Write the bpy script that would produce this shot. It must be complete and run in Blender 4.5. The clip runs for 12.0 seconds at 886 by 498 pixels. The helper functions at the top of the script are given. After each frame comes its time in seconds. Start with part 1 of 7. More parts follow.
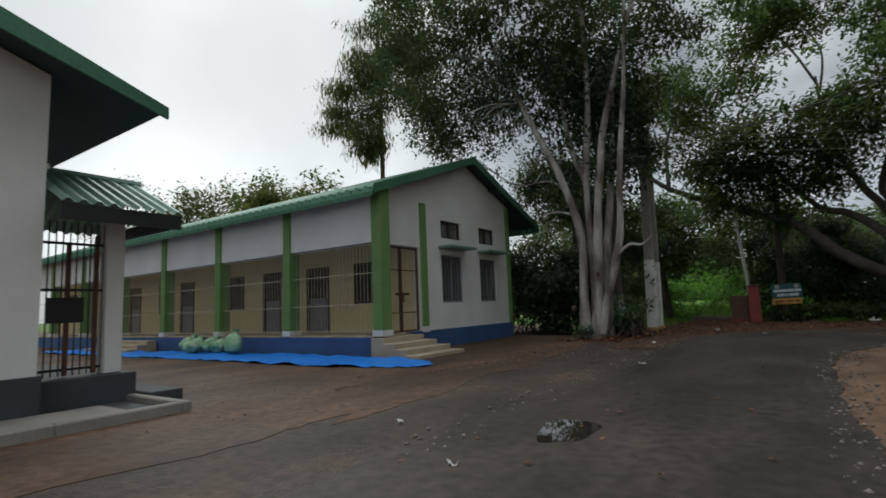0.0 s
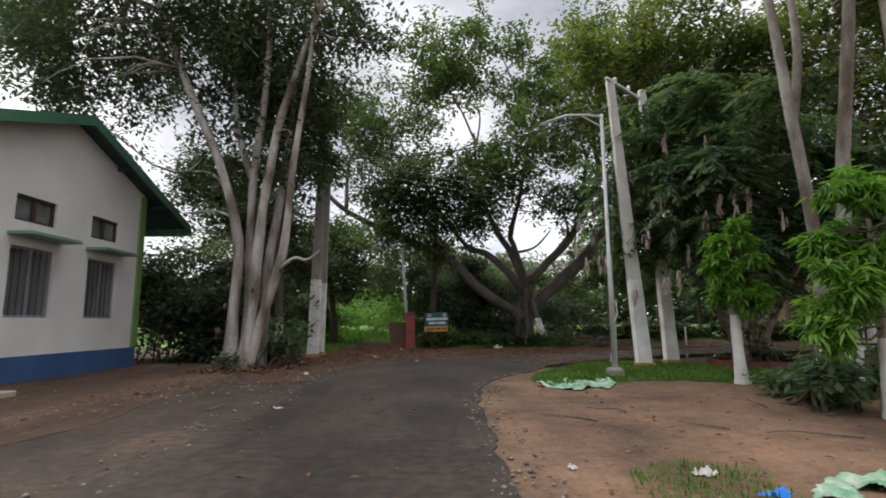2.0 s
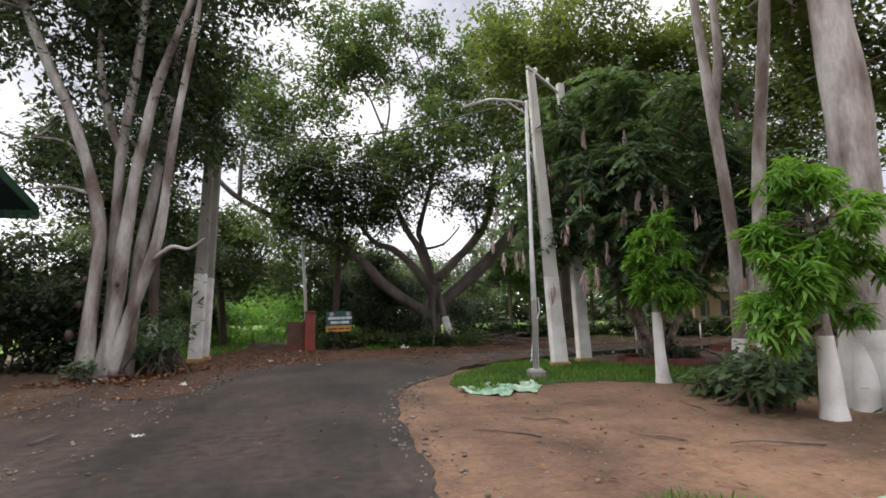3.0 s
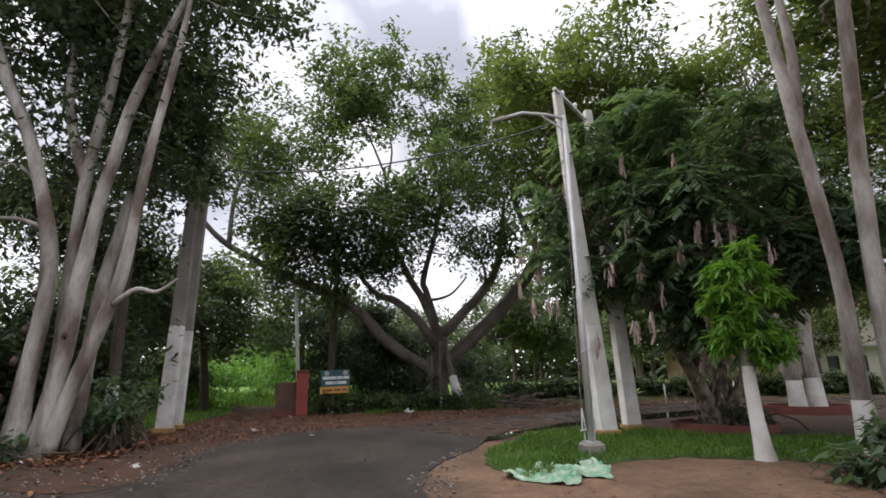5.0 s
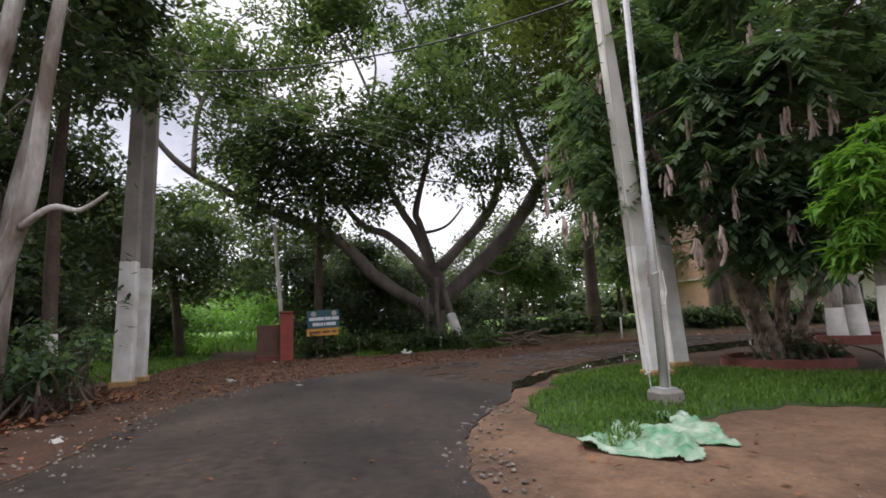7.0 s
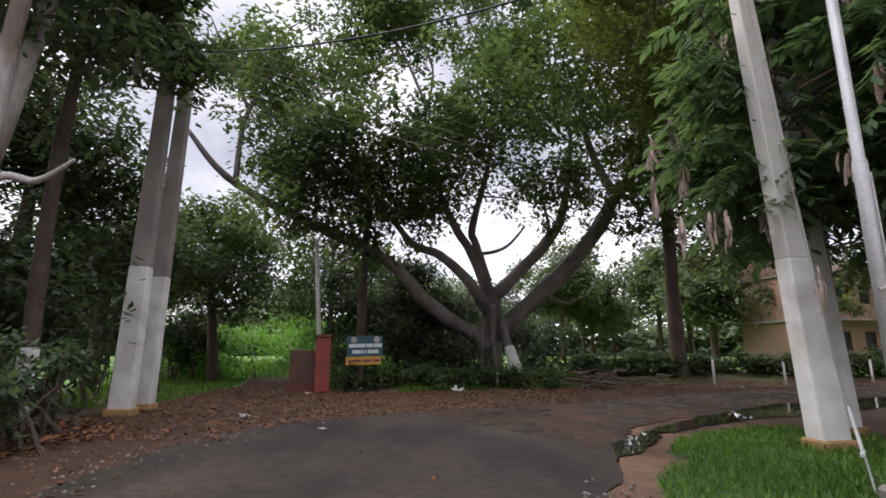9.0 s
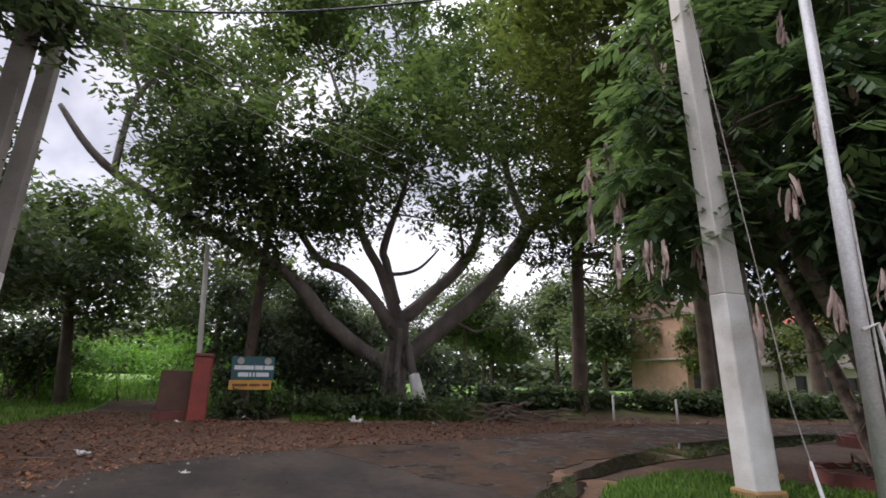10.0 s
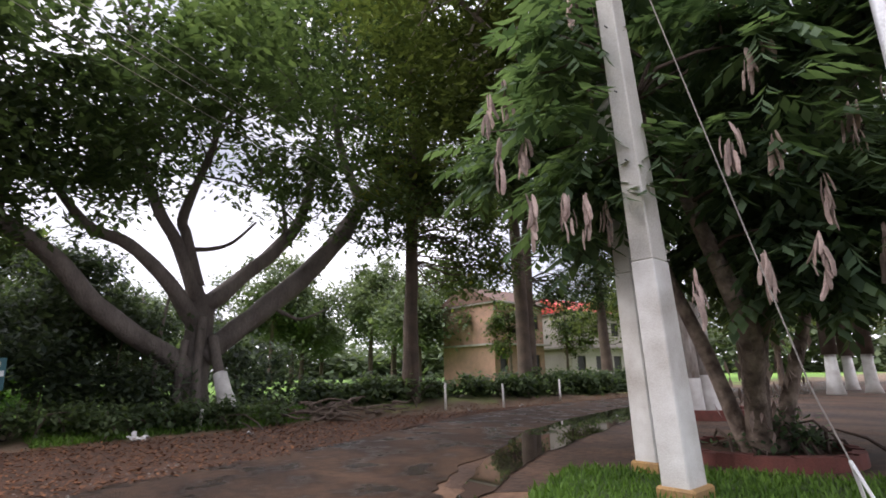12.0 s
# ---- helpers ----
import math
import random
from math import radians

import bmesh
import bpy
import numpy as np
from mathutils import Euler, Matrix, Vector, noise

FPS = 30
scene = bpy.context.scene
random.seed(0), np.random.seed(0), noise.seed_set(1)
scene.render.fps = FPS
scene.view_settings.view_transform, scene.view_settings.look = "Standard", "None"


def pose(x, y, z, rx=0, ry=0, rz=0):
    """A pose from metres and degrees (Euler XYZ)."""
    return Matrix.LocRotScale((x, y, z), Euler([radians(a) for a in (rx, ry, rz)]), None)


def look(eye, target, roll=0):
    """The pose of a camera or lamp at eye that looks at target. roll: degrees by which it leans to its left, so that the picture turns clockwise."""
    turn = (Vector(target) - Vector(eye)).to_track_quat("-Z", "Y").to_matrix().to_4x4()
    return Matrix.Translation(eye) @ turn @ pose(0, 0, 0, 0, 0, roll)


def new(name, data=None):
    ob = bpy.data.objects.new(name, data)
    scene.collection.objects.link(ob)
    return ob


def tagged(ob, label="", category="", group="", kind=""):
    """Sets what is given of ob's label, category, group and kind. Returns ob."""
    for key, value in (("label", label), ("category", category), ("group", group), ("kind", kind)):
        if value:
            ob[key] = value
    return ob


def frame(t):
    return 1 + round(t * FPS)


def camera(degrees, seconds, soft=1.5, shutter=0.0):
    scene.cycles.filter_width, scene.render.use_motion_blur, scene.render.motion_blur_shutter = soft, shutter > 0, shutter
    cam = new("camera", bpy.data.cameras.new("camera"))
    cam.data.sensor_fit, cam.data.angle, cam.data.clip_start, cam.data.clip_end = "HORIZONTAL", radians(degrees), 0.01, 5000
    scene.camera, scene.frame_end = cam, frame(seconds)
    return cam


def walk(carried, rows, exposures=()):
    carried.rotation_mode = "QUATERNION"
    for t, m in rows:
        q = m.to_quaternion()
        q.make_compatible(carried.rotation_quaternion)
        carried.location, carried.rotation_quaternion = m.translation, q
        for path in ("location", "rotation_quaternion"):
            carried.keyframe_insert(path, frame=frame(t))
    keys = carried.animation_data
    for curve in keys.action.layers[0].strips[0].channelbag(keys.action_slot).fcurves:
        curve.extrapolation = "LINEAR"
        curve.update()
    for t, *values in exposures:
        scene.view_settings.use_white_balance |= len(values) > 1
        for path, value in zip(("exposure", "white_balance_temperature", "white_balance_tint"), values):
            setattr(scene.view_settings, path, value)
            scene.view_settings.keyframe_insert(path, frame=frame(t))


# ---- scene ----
cam = camera(81.9, 12.0, soft=1.65, shutter=0.15)
PATH = [
    (0, (-0.308, -1.025, 1.106), (-1.435, 0.611, 1.333), -2.3),
    (0.5, (-0.417, -0.351, 1.078), (-1.284, 1.434, 1.322), -1.5),
    (1, (-0.406, 0.232, 1.069), (-1.009, 2.122, 1.323), -0.9),
    (1.5, (-0.466, 0.85, 1.092), (-0.731, 2.815, 1.354), 0.1),
    (2, (-0.518, 1.403, 1.101), (-0.508, 3.383, 1.384), -0.4),
    (2.5, (-0.61, 1.956, 1.111), (-0.275, 3.912, 1.356), -1.5),
    (4.5, (-0.787, 3.952, 1.101), (-0.356, 5.847, 1.576), -0.8),
    (5, (-0.818, 4.398, 1.094), (-0.41, 6.293, 1.59), -1.1),
    (5.5, (-0.853, 4.901, 1.082), (-0.43, 6.817, 1.47), -2.8),
    (6, (-0.848, 5.406, 1.08), (-0.344, 7.313, 1.41), -4.1),
    (6.5, (-0.867, 5.968, 1.071), (-0.317, 7.868, 1.367), -3.9),
    (7, (-0.866, 6.528, 1.067), (-0.388, 8.451, 1.336), -2.6),
    (9, (-0.621, 8.61, 1.026), (-0.34, 10.55, 1.425), 0.0),
    (9.5, (-0.672, 9.03, 1.085), (-0.185, 10.921, 1.521), 1.0),
    (10, (-0.573, 9.526, 1.069), (0.054, 11.358, 1.569), 2.0),
    (10.5, (-0.512, 9.971, 1.03), (0.238, 11.752, 1.545), 1.1),
    (11, (-0.481, 10.466, 1.04), (0.395, 12.184, 1.572), -0.1),
    (11.5, (-0.463, 10.924, 1.023), (0.609, 12.529, 1.548), -0.8),
    (12, (-0.379, 11.44, 1.098), (0.893, 12.909, 1.572), -1.1),
]
walk(cam, [(t, look(e, a, r)) for t, e, a, r in PATH], exposures=[(0.0, -0.86, 6250, 5), (0.8, -0.86, 6250, 5), (1.6, -0.08, 6450, 11), (2.0, 0.12, 6520, 13), (2.5, 0.5, 6600, 15), (5.0, 0.36, 6450, 17), (7.0, 0.46, 6450, 18), (9.5, 0.42, 6350, 20), (12.0, 0.78, 6350, 22)])

# ---- light ----
world = bpy.data.worlds.new("overcast_sky")
scene.world = world
world.use_nodes = True
SUN = Vector((-0.74, 0.45, 0.50)).normalized()


def sky_nodes():
    nt = world.node_tree
    n, l = nt.nodes, nt.links
    n.clear()
    out = n.new("ShaderNodeOutputWorld")
    bg = n.new("ShaderNodeBackground")
    sky = n.new("ShaderNodeTexSky")
    sky.sky_type, sky.sun_disc = "NISHITA", False
    sky.sun_elevation, sky.sun_rotation = math.asin(SUN.z), math.atan2(SUN.x, SUN.y)
    gain = n.new("ShaderNodeMix")
    gain.data_type, gain.blend_type = "RGBA", "MULTIPLY"
    gain.inputs[0].default_value = 1.0
    gain.inputs[7].default_value = (0.08, 0.08, 0.08, 1)
    l.new(sky.outputs[0], gain.inputs[6])
    tc = n.new("ShaderNodeTexCoord")
    cloud = n.new("ShaderNodeTexNoise")
    cloud.inputs["Scale"].default_value, cloud.inputs["Detail"].default_value = 3.6, 8
    l.new(tc.outputs["Generated"], cloud.inputs["Vector"])
    ramp = n.new("ShaderNodeValToRGB")
    ramp.color_ramp.elements[0].position, ramp.color_ramp.elements[0].color = 0.38, (0.30, 0.32, 0.36, 1)
    ramp.color_ramp.elements[1].position, ramp.color_ramp.elements[1].color = 0.64, (0.78, 0.79, 0.81, 1)
    l.new(cloud.outputs[0], ramp.inputs[0])
    # thinner cloud where the sun stands behind it
    dot = n.new("ShaderNodeVectorMath")
    dot.operation = "DOT_PRODUCT"
    dot.inputs[1].default_value = SUN
    l.new(tc.outputs["Generated"], dot.inputs[0])
    mr = n.new("ShaderNodeMapRange")
    mr.interpolation_type = "SMOOTHSTEP"
    mr.inputs["From Min"].default_value, mr.inputs["From Max"].default_value = 0.84, 1.0
    l.new(dot.outputs["Value"], mr.inputs["Value"])
    thin = n.new("ShaderNodeMix")
    thin.data_type = "RGBA"
    thin.inputs[7].default_value = (1.45, 1.45, 1.44, 1)
    part_way = n.new("ShaderNodeMath")
    part_way.operation = "MULTIPLY"
    part_way.inputs[1].default_value = 0.72
    l.new(mr.outputs[0], part_way.inputs[0])
    l.new(part_way.outputs[0], thin.inputs[0])
    l.new(ramp.outputs[0], thin.inputs[6])
    mix = n.new("ShaderNodeMix")
    mix.data_type = "RGBA"
    mix.inputs[0].default_value = 0.92
    l.new(gain.outputs[2], mix.inputs[6])
    l.new(thin.outputs[2], mix.inputs[7])
    l.new(mix.outputs[2], bg.inputs[0])
    # an overcast sky is brightest overhead
    sep = n.new("ShaderNodeSeparateXYZ")
    l.new(tc.outputs["Generated"], sep.inputs[0])
    up = n.new("ShaderNodeValToRGB")
    up.color_ramp.interpolation = "B_SPLINE"
    e = up.color_ramp.elements
    e[0].position, e[0].color = 0.0, (0.56, 0.56, 0.56, 1)
    e[1].position, e[1].color = 1.0, (1.75, 1.75, 1.75, 1)
    for at, k in ((0.18, 0.42), (0.38, 0.27), (0.62, 0.30), (0.82, 0.95)):
        q = e.new(at)
        q.color = (k, k, k, 1)
    l.new(sep.outputs[2], up.inputs[0])
    mul = n.new("ShaderNodeMath")
    mul.operation = "MULTIPLY"
    mul.inputs[1].default_value = 4.4
    l.new(up.outputs[0], mul.inputs[0])
    l.new(mul.outputs[0], bg.inputs[1])
    l.new(bg.outputs[0], out.inputs[0])


sky_nodes()
sun = new("sun", bpy.data.lights.new("sun", "SUN"))
sun.data.energy, sun.data.angle, sun.data.color = 1.3, radians(25), (1.0, 0.96, 0.9)
sun.matrix_world = look(SUN * 60, (0, 0, 0))

# ---- materials ----


def material(name, base, dark=None, scale=6.0, rough=0.8, metal=0.0, bump=0.3, fine=60.0, spread=0.5, per="none", spec=0.4, detail=6, bump_dist=0.02, stretch=1.0):
    """A surface with stains at one scale and grain at a finer one."""
    m = bpy.data.materials.new(name)
    m.use_nodes = True
    nt = m.node_tree
    n, l = nt.nodes, nt.links
    p = n["Principled BSDF"]
    dark = dark or tuple(c * 0.6 for c in base)
    tc = n.new("ShaderNodeTexCoord")
    big = n.new("ShaderNodeTexNoise")
    big.inputs["Scale"].default_value, big.inputs["Detail"].default_value = scale, detail
    small = n.new("ShaderNodeTexNoise")
    small.inputs["Scale"].default_value, small.inputs["Detail"].default_value = fine, 3
    geo = n.new("ShaderNodeNewGeometry")
    place = n.new("ShaderNodeMapping")
    place.inputs["Scale"].default_value = (1, 1, stretch)
    l.new(geo.outputs["Position"], place.inputs["Vector"])
    l.new(place.outputs[0], big.inputs["Vector"])
    l.new(place.outputs[0], small.inputs["Vector"])
    ramp = n.new("ShaderNodeValToRGB")
    ramp.color_ramp.elements[0].position, ramp.color_ramp.elements[0].color = 0.5 - spread / 2, (*dark, 1)
    ramp.color_ramp.elements[1].position, ramp.color_ramp.elements[1].color = 0.5 + spread / 2, (*base, 1)
    l.new(big.outputs[0], ramp.inputs[0])
    gr = n.new("ShaderNodeMix")
    gr.data_type, gr.blend_type = "RGBA", "OVERLAY"
    gr.inputs[0].default_value = 0.35
    l.new(ramp.outputs[0], gr.inputs[6])
    l.new(small.outputs[0], gr.inputs[7])
    col = gr.outputs[2]
    if per != "none":
        hsv = n.new("ShaderNodeHueSaturation")
        mr = n.new("ShaderNodeMapRange")
        mr.inputs["To Min"].default_value, mr.inputs["To Max"].default_value = 0.6, 1.35
        if per == "island":
            l.new(geo.outputs["Random Per Island"], mr.inputs["Value"])
        else:
            oi = n.new("ShaderNodeObjectInfo")
            l.new(oi.outputs["Random"], mr.inputs["Value"])
        l.new(mr.outputs[0], hsv.inputs["Value"])
        l.new(col, hsv.inputs["Color"])
        col = hsv.outputs[0]
    l.new(col, p.inputs["Base Color"])
    p.inputs["Metallic"].default_value = metal
    p.inputs["Specular IOR Level"].default_value = spec
    rr = n.new("ShaderNodeMapRange")
    rr.inputs["To Min"].default_value, rr.inputs["To Max"].default_value = max(0.0, rough - 0.12), min(1.0, rough + 0.12)
    l.new(big.outputs[0], rr.inputs["Value"])
    l.new(rr.outputs[0], p.inputs["Roughness"])
    if bump:
        b = n.new("ShaderNodeBump")
        b.inputs["Strength"].default_value, b.inputs["Distance"].default_value = bump, bump_dist
        ad = n.new("ShaderNodeMath")
        l.new(big.outputs[0], ad.inputs[0])
        l.new(small.outputs[0], ad.inputs[1])
        l.new(ad.outputs[0], b.inputs["Height"])
        l.new(b.outputs[0], p.inputs["Normal"])
    return m


def worn(name, base, dark, *args, patch=(0.75, 0.28, 1), mottle=1.0, **kw):
    """As material(), with broad worn and dusty patches laid over it."""
    m = material(name, base, dark, *args, **kw)
    nt = m.node_tree
    n, l = nt.nodes, nt.links
    p = n["Principled BSDF"]
    col = p.inputs["Base Color"].links[0].from_socket
    geo = n.new("ShaderNodeNewGeometry")
    mp = n.new("ShaderNodeMapping")
    mp.inputs["Scale"].default_value = patch
    l.new(geo.outputs["Position"], mp.inputs["Vector"])
    a = n.new("ShaderNodeTexNoise")
    a.inputs["Scale"].default_value, a.inputs["Detail"].default_value, a.inputs["Roughness"].default_value = 1.0, 8, 0.65
    l.new(mp.outputs[0], a.inputs["Vector"])
    r = n.new("ShaderNodeValToRGB")
    r.color_ramp.elements[0].position, r.color_ramp.elements[0].color = 0.36, (0.50, 0.48, 0.46, 1)
    r.color_ramp.elements[1].position, r.color_ramp.elements[1].color = 0.64, (1.45, 1.40, 1.32, 1)
    l.new(a.outputs[0], r.inputs[0])
    b = n.new("ShaderNodeTexNoise")
    b.inputs["Scale"].default_value, b.inputs["Detail"].default_value = 9.0, 5
    l.new(geo.outputs["Position"], b.inputs["Vector"])
    r2 = n.new("ShaderNodeValToRGB")
    r2.color_ramp.elements[0].position, r2.color_ramp.elements[0].color = 0.34, (0.62, 0.6, 0.58, 1)
    r2.color_ramp.elements[1].position, r2.color_ramp.elements[1].color = 0.60, (1.12, 1.12, 1.1, 1)
    l.new(b.outputs[0], r2.inputs[0])
    for src, amount in ((r, 1.0), (r2, mottle)):
        x = n.new("ShaderNodeMix")
        x.data_type, x.blend_type = "RGBA", "MULTIPLY"
        x.inputs[0].default_value = amount
        l.new(col, x.inputs[6])
        l.new(src.outputs[0], x.inputs[7])
        col = x.outputs[2]
    l.new(col, p.inputs["Base Color"])
    return m


def foliage(name, base, dark, yellow=0.0, trans=0.35, rough=0.5):
    m = bpy.data.materials.new(name)
    m.use_nodes = True
    nt = m.node_tree
    n, l = nt.nodes, nt.links
    p = n["Principled BSDF"]
    out = n["Material Output"]
    geo = n.new("ShaderNodeNewGeometry")
    no = n.new("ShaderNodeTexNoise")
    no.inputs["Scale"].default_value = 0.6
    l.new(geo.outputs["Position"], no.inputs["Vector"])
    ad = n.new("ShaderNodeMath")
    ad.operation = "MULTIPLY_ADD"
    l.new(geo.outputs["Random Per Island"], ad.inputs[0])
    ad.inputs[1].default_value = 0.6
    sub = n.new("ShaderNodeMath")
    sub.operation = "SUBTRACT"
    l.new(no.outputs[0], sub.inputs[0])
    sub.inputs[1].default_value = 0.3
    l.new(sub.outputs[0], ad.inputs[2])
    ramp = n.new("ShaderNodeValToRGB")
    e = ramp.color_ramp.elements
    e[0].position, e[0].color = 0.15, (*dark, 1)
    e[1].position, e[1].color = 0.75, (*base, 1)
    if yellow:
        y = e.new(0.97)
        y.color = (0.22, 0.20, 0.04, 1)
    l.new(ad.outputs[0], ramp.inputs[0])
    l.new(ramp.outputs[0], p.inputs["Base Color"])
    p.inputs["Roughness"].default_value = rough + 0.08
    p.inputs["Specular IOR Level"].default_value = 0.25
    tr = n.new("ShaderNodeBsdfTranslucent")
    g = n.new("ShaderNodeMix")
    g.data_type, g.blend_type = "RGBA", "MULTIPLY"
    g.inputs[0].default_value = 1
    g.inputs[7].default_value = (1.55, 1.65, 0.85, 1)
    l.new(ramp.outputs[0], g.inputs[6])
    l.new(g.outputs[2], tr.inputs[0])
    mx = n.new("ShaderNodeMixShader")
    mx.inputs[0].default_value = trans
    l.new(p.outputs[0], mx.inputs[1])
    l.new(tr.outputs[0], mx.inputs[2])
    l.new(mx.outputs[0], out.inputs[0])
    return m


def ground_material():
    """Bare brown earth near the road; weeds and meadow farther off."""
    m = material("earth", (0.20, 0.135, 0.085), (0.10, 0.068, 0.045), 0.9, 0.9, bump=0.6, fine=25, bump_dist=0.04)
    nt = m.node_tree
    n, l = nt.nodes, nt.links
    p = n["Principled BSDF"]
    col = p.inputs["Base Color"].links[0].from_socket
    geo = n.new("ShaderNodeNewGeometry")
    sep = n.new("ShaderNodeSeparateXYZ")
    l.new(geo.outputs["Position"], sep.inputs[0])
    no = n.new("ShaderNodeTexNoise")
    no.inputs["Scale"].default_value, no.inputs["Detail"].default_value = 0.45, 6
    l.new(geo.outputs["Position"], no.inputs["Vector"])
    ma = n.new("ShaderNodeMath")
    ma.operation = "MULTIPLY_ADD"
    ma.inputs[1].default_value = 9.0
    l.new(no.outputs[0], ma.inputs[0])
    l.new(sep.outputs[1], ma.inputs[2])
    mr = n.new("ShaderNodeMapRange")
    mr.inputs["From Min"].default_value, mr.inputs["From Max"].default_value = 28.5, 31.5
    l.new(ma.outputs[0], mr.inputs["Value"])
    gcol = n.new("ShaderNodeValToRGB")
    gcol.color_ramp.elements[0].position, gcol.color_ramp.elements[0].color = 0.35, (0.07, 0.16, 0.02, 1)
    gcol.color_ramp.elements[1].position, gcol.color_ramp.elements[1].color = 0.7, (0.20, 0.34, 0.05, 1)
    l.new(no.outputs[0], gcol.inputs[0])
    mx = n.new("ShaderNodeMix")
    mx.data_type = "RGBA"
    l.new(mr.outputs[0], mx.inputs[0])
    l.new(col, mx.inputs[6])
    l.new(gcol.outputs[0], mx.inputs[7])
    l.new(mx.outputs[2], p.inputs["Base Color"])
    return m


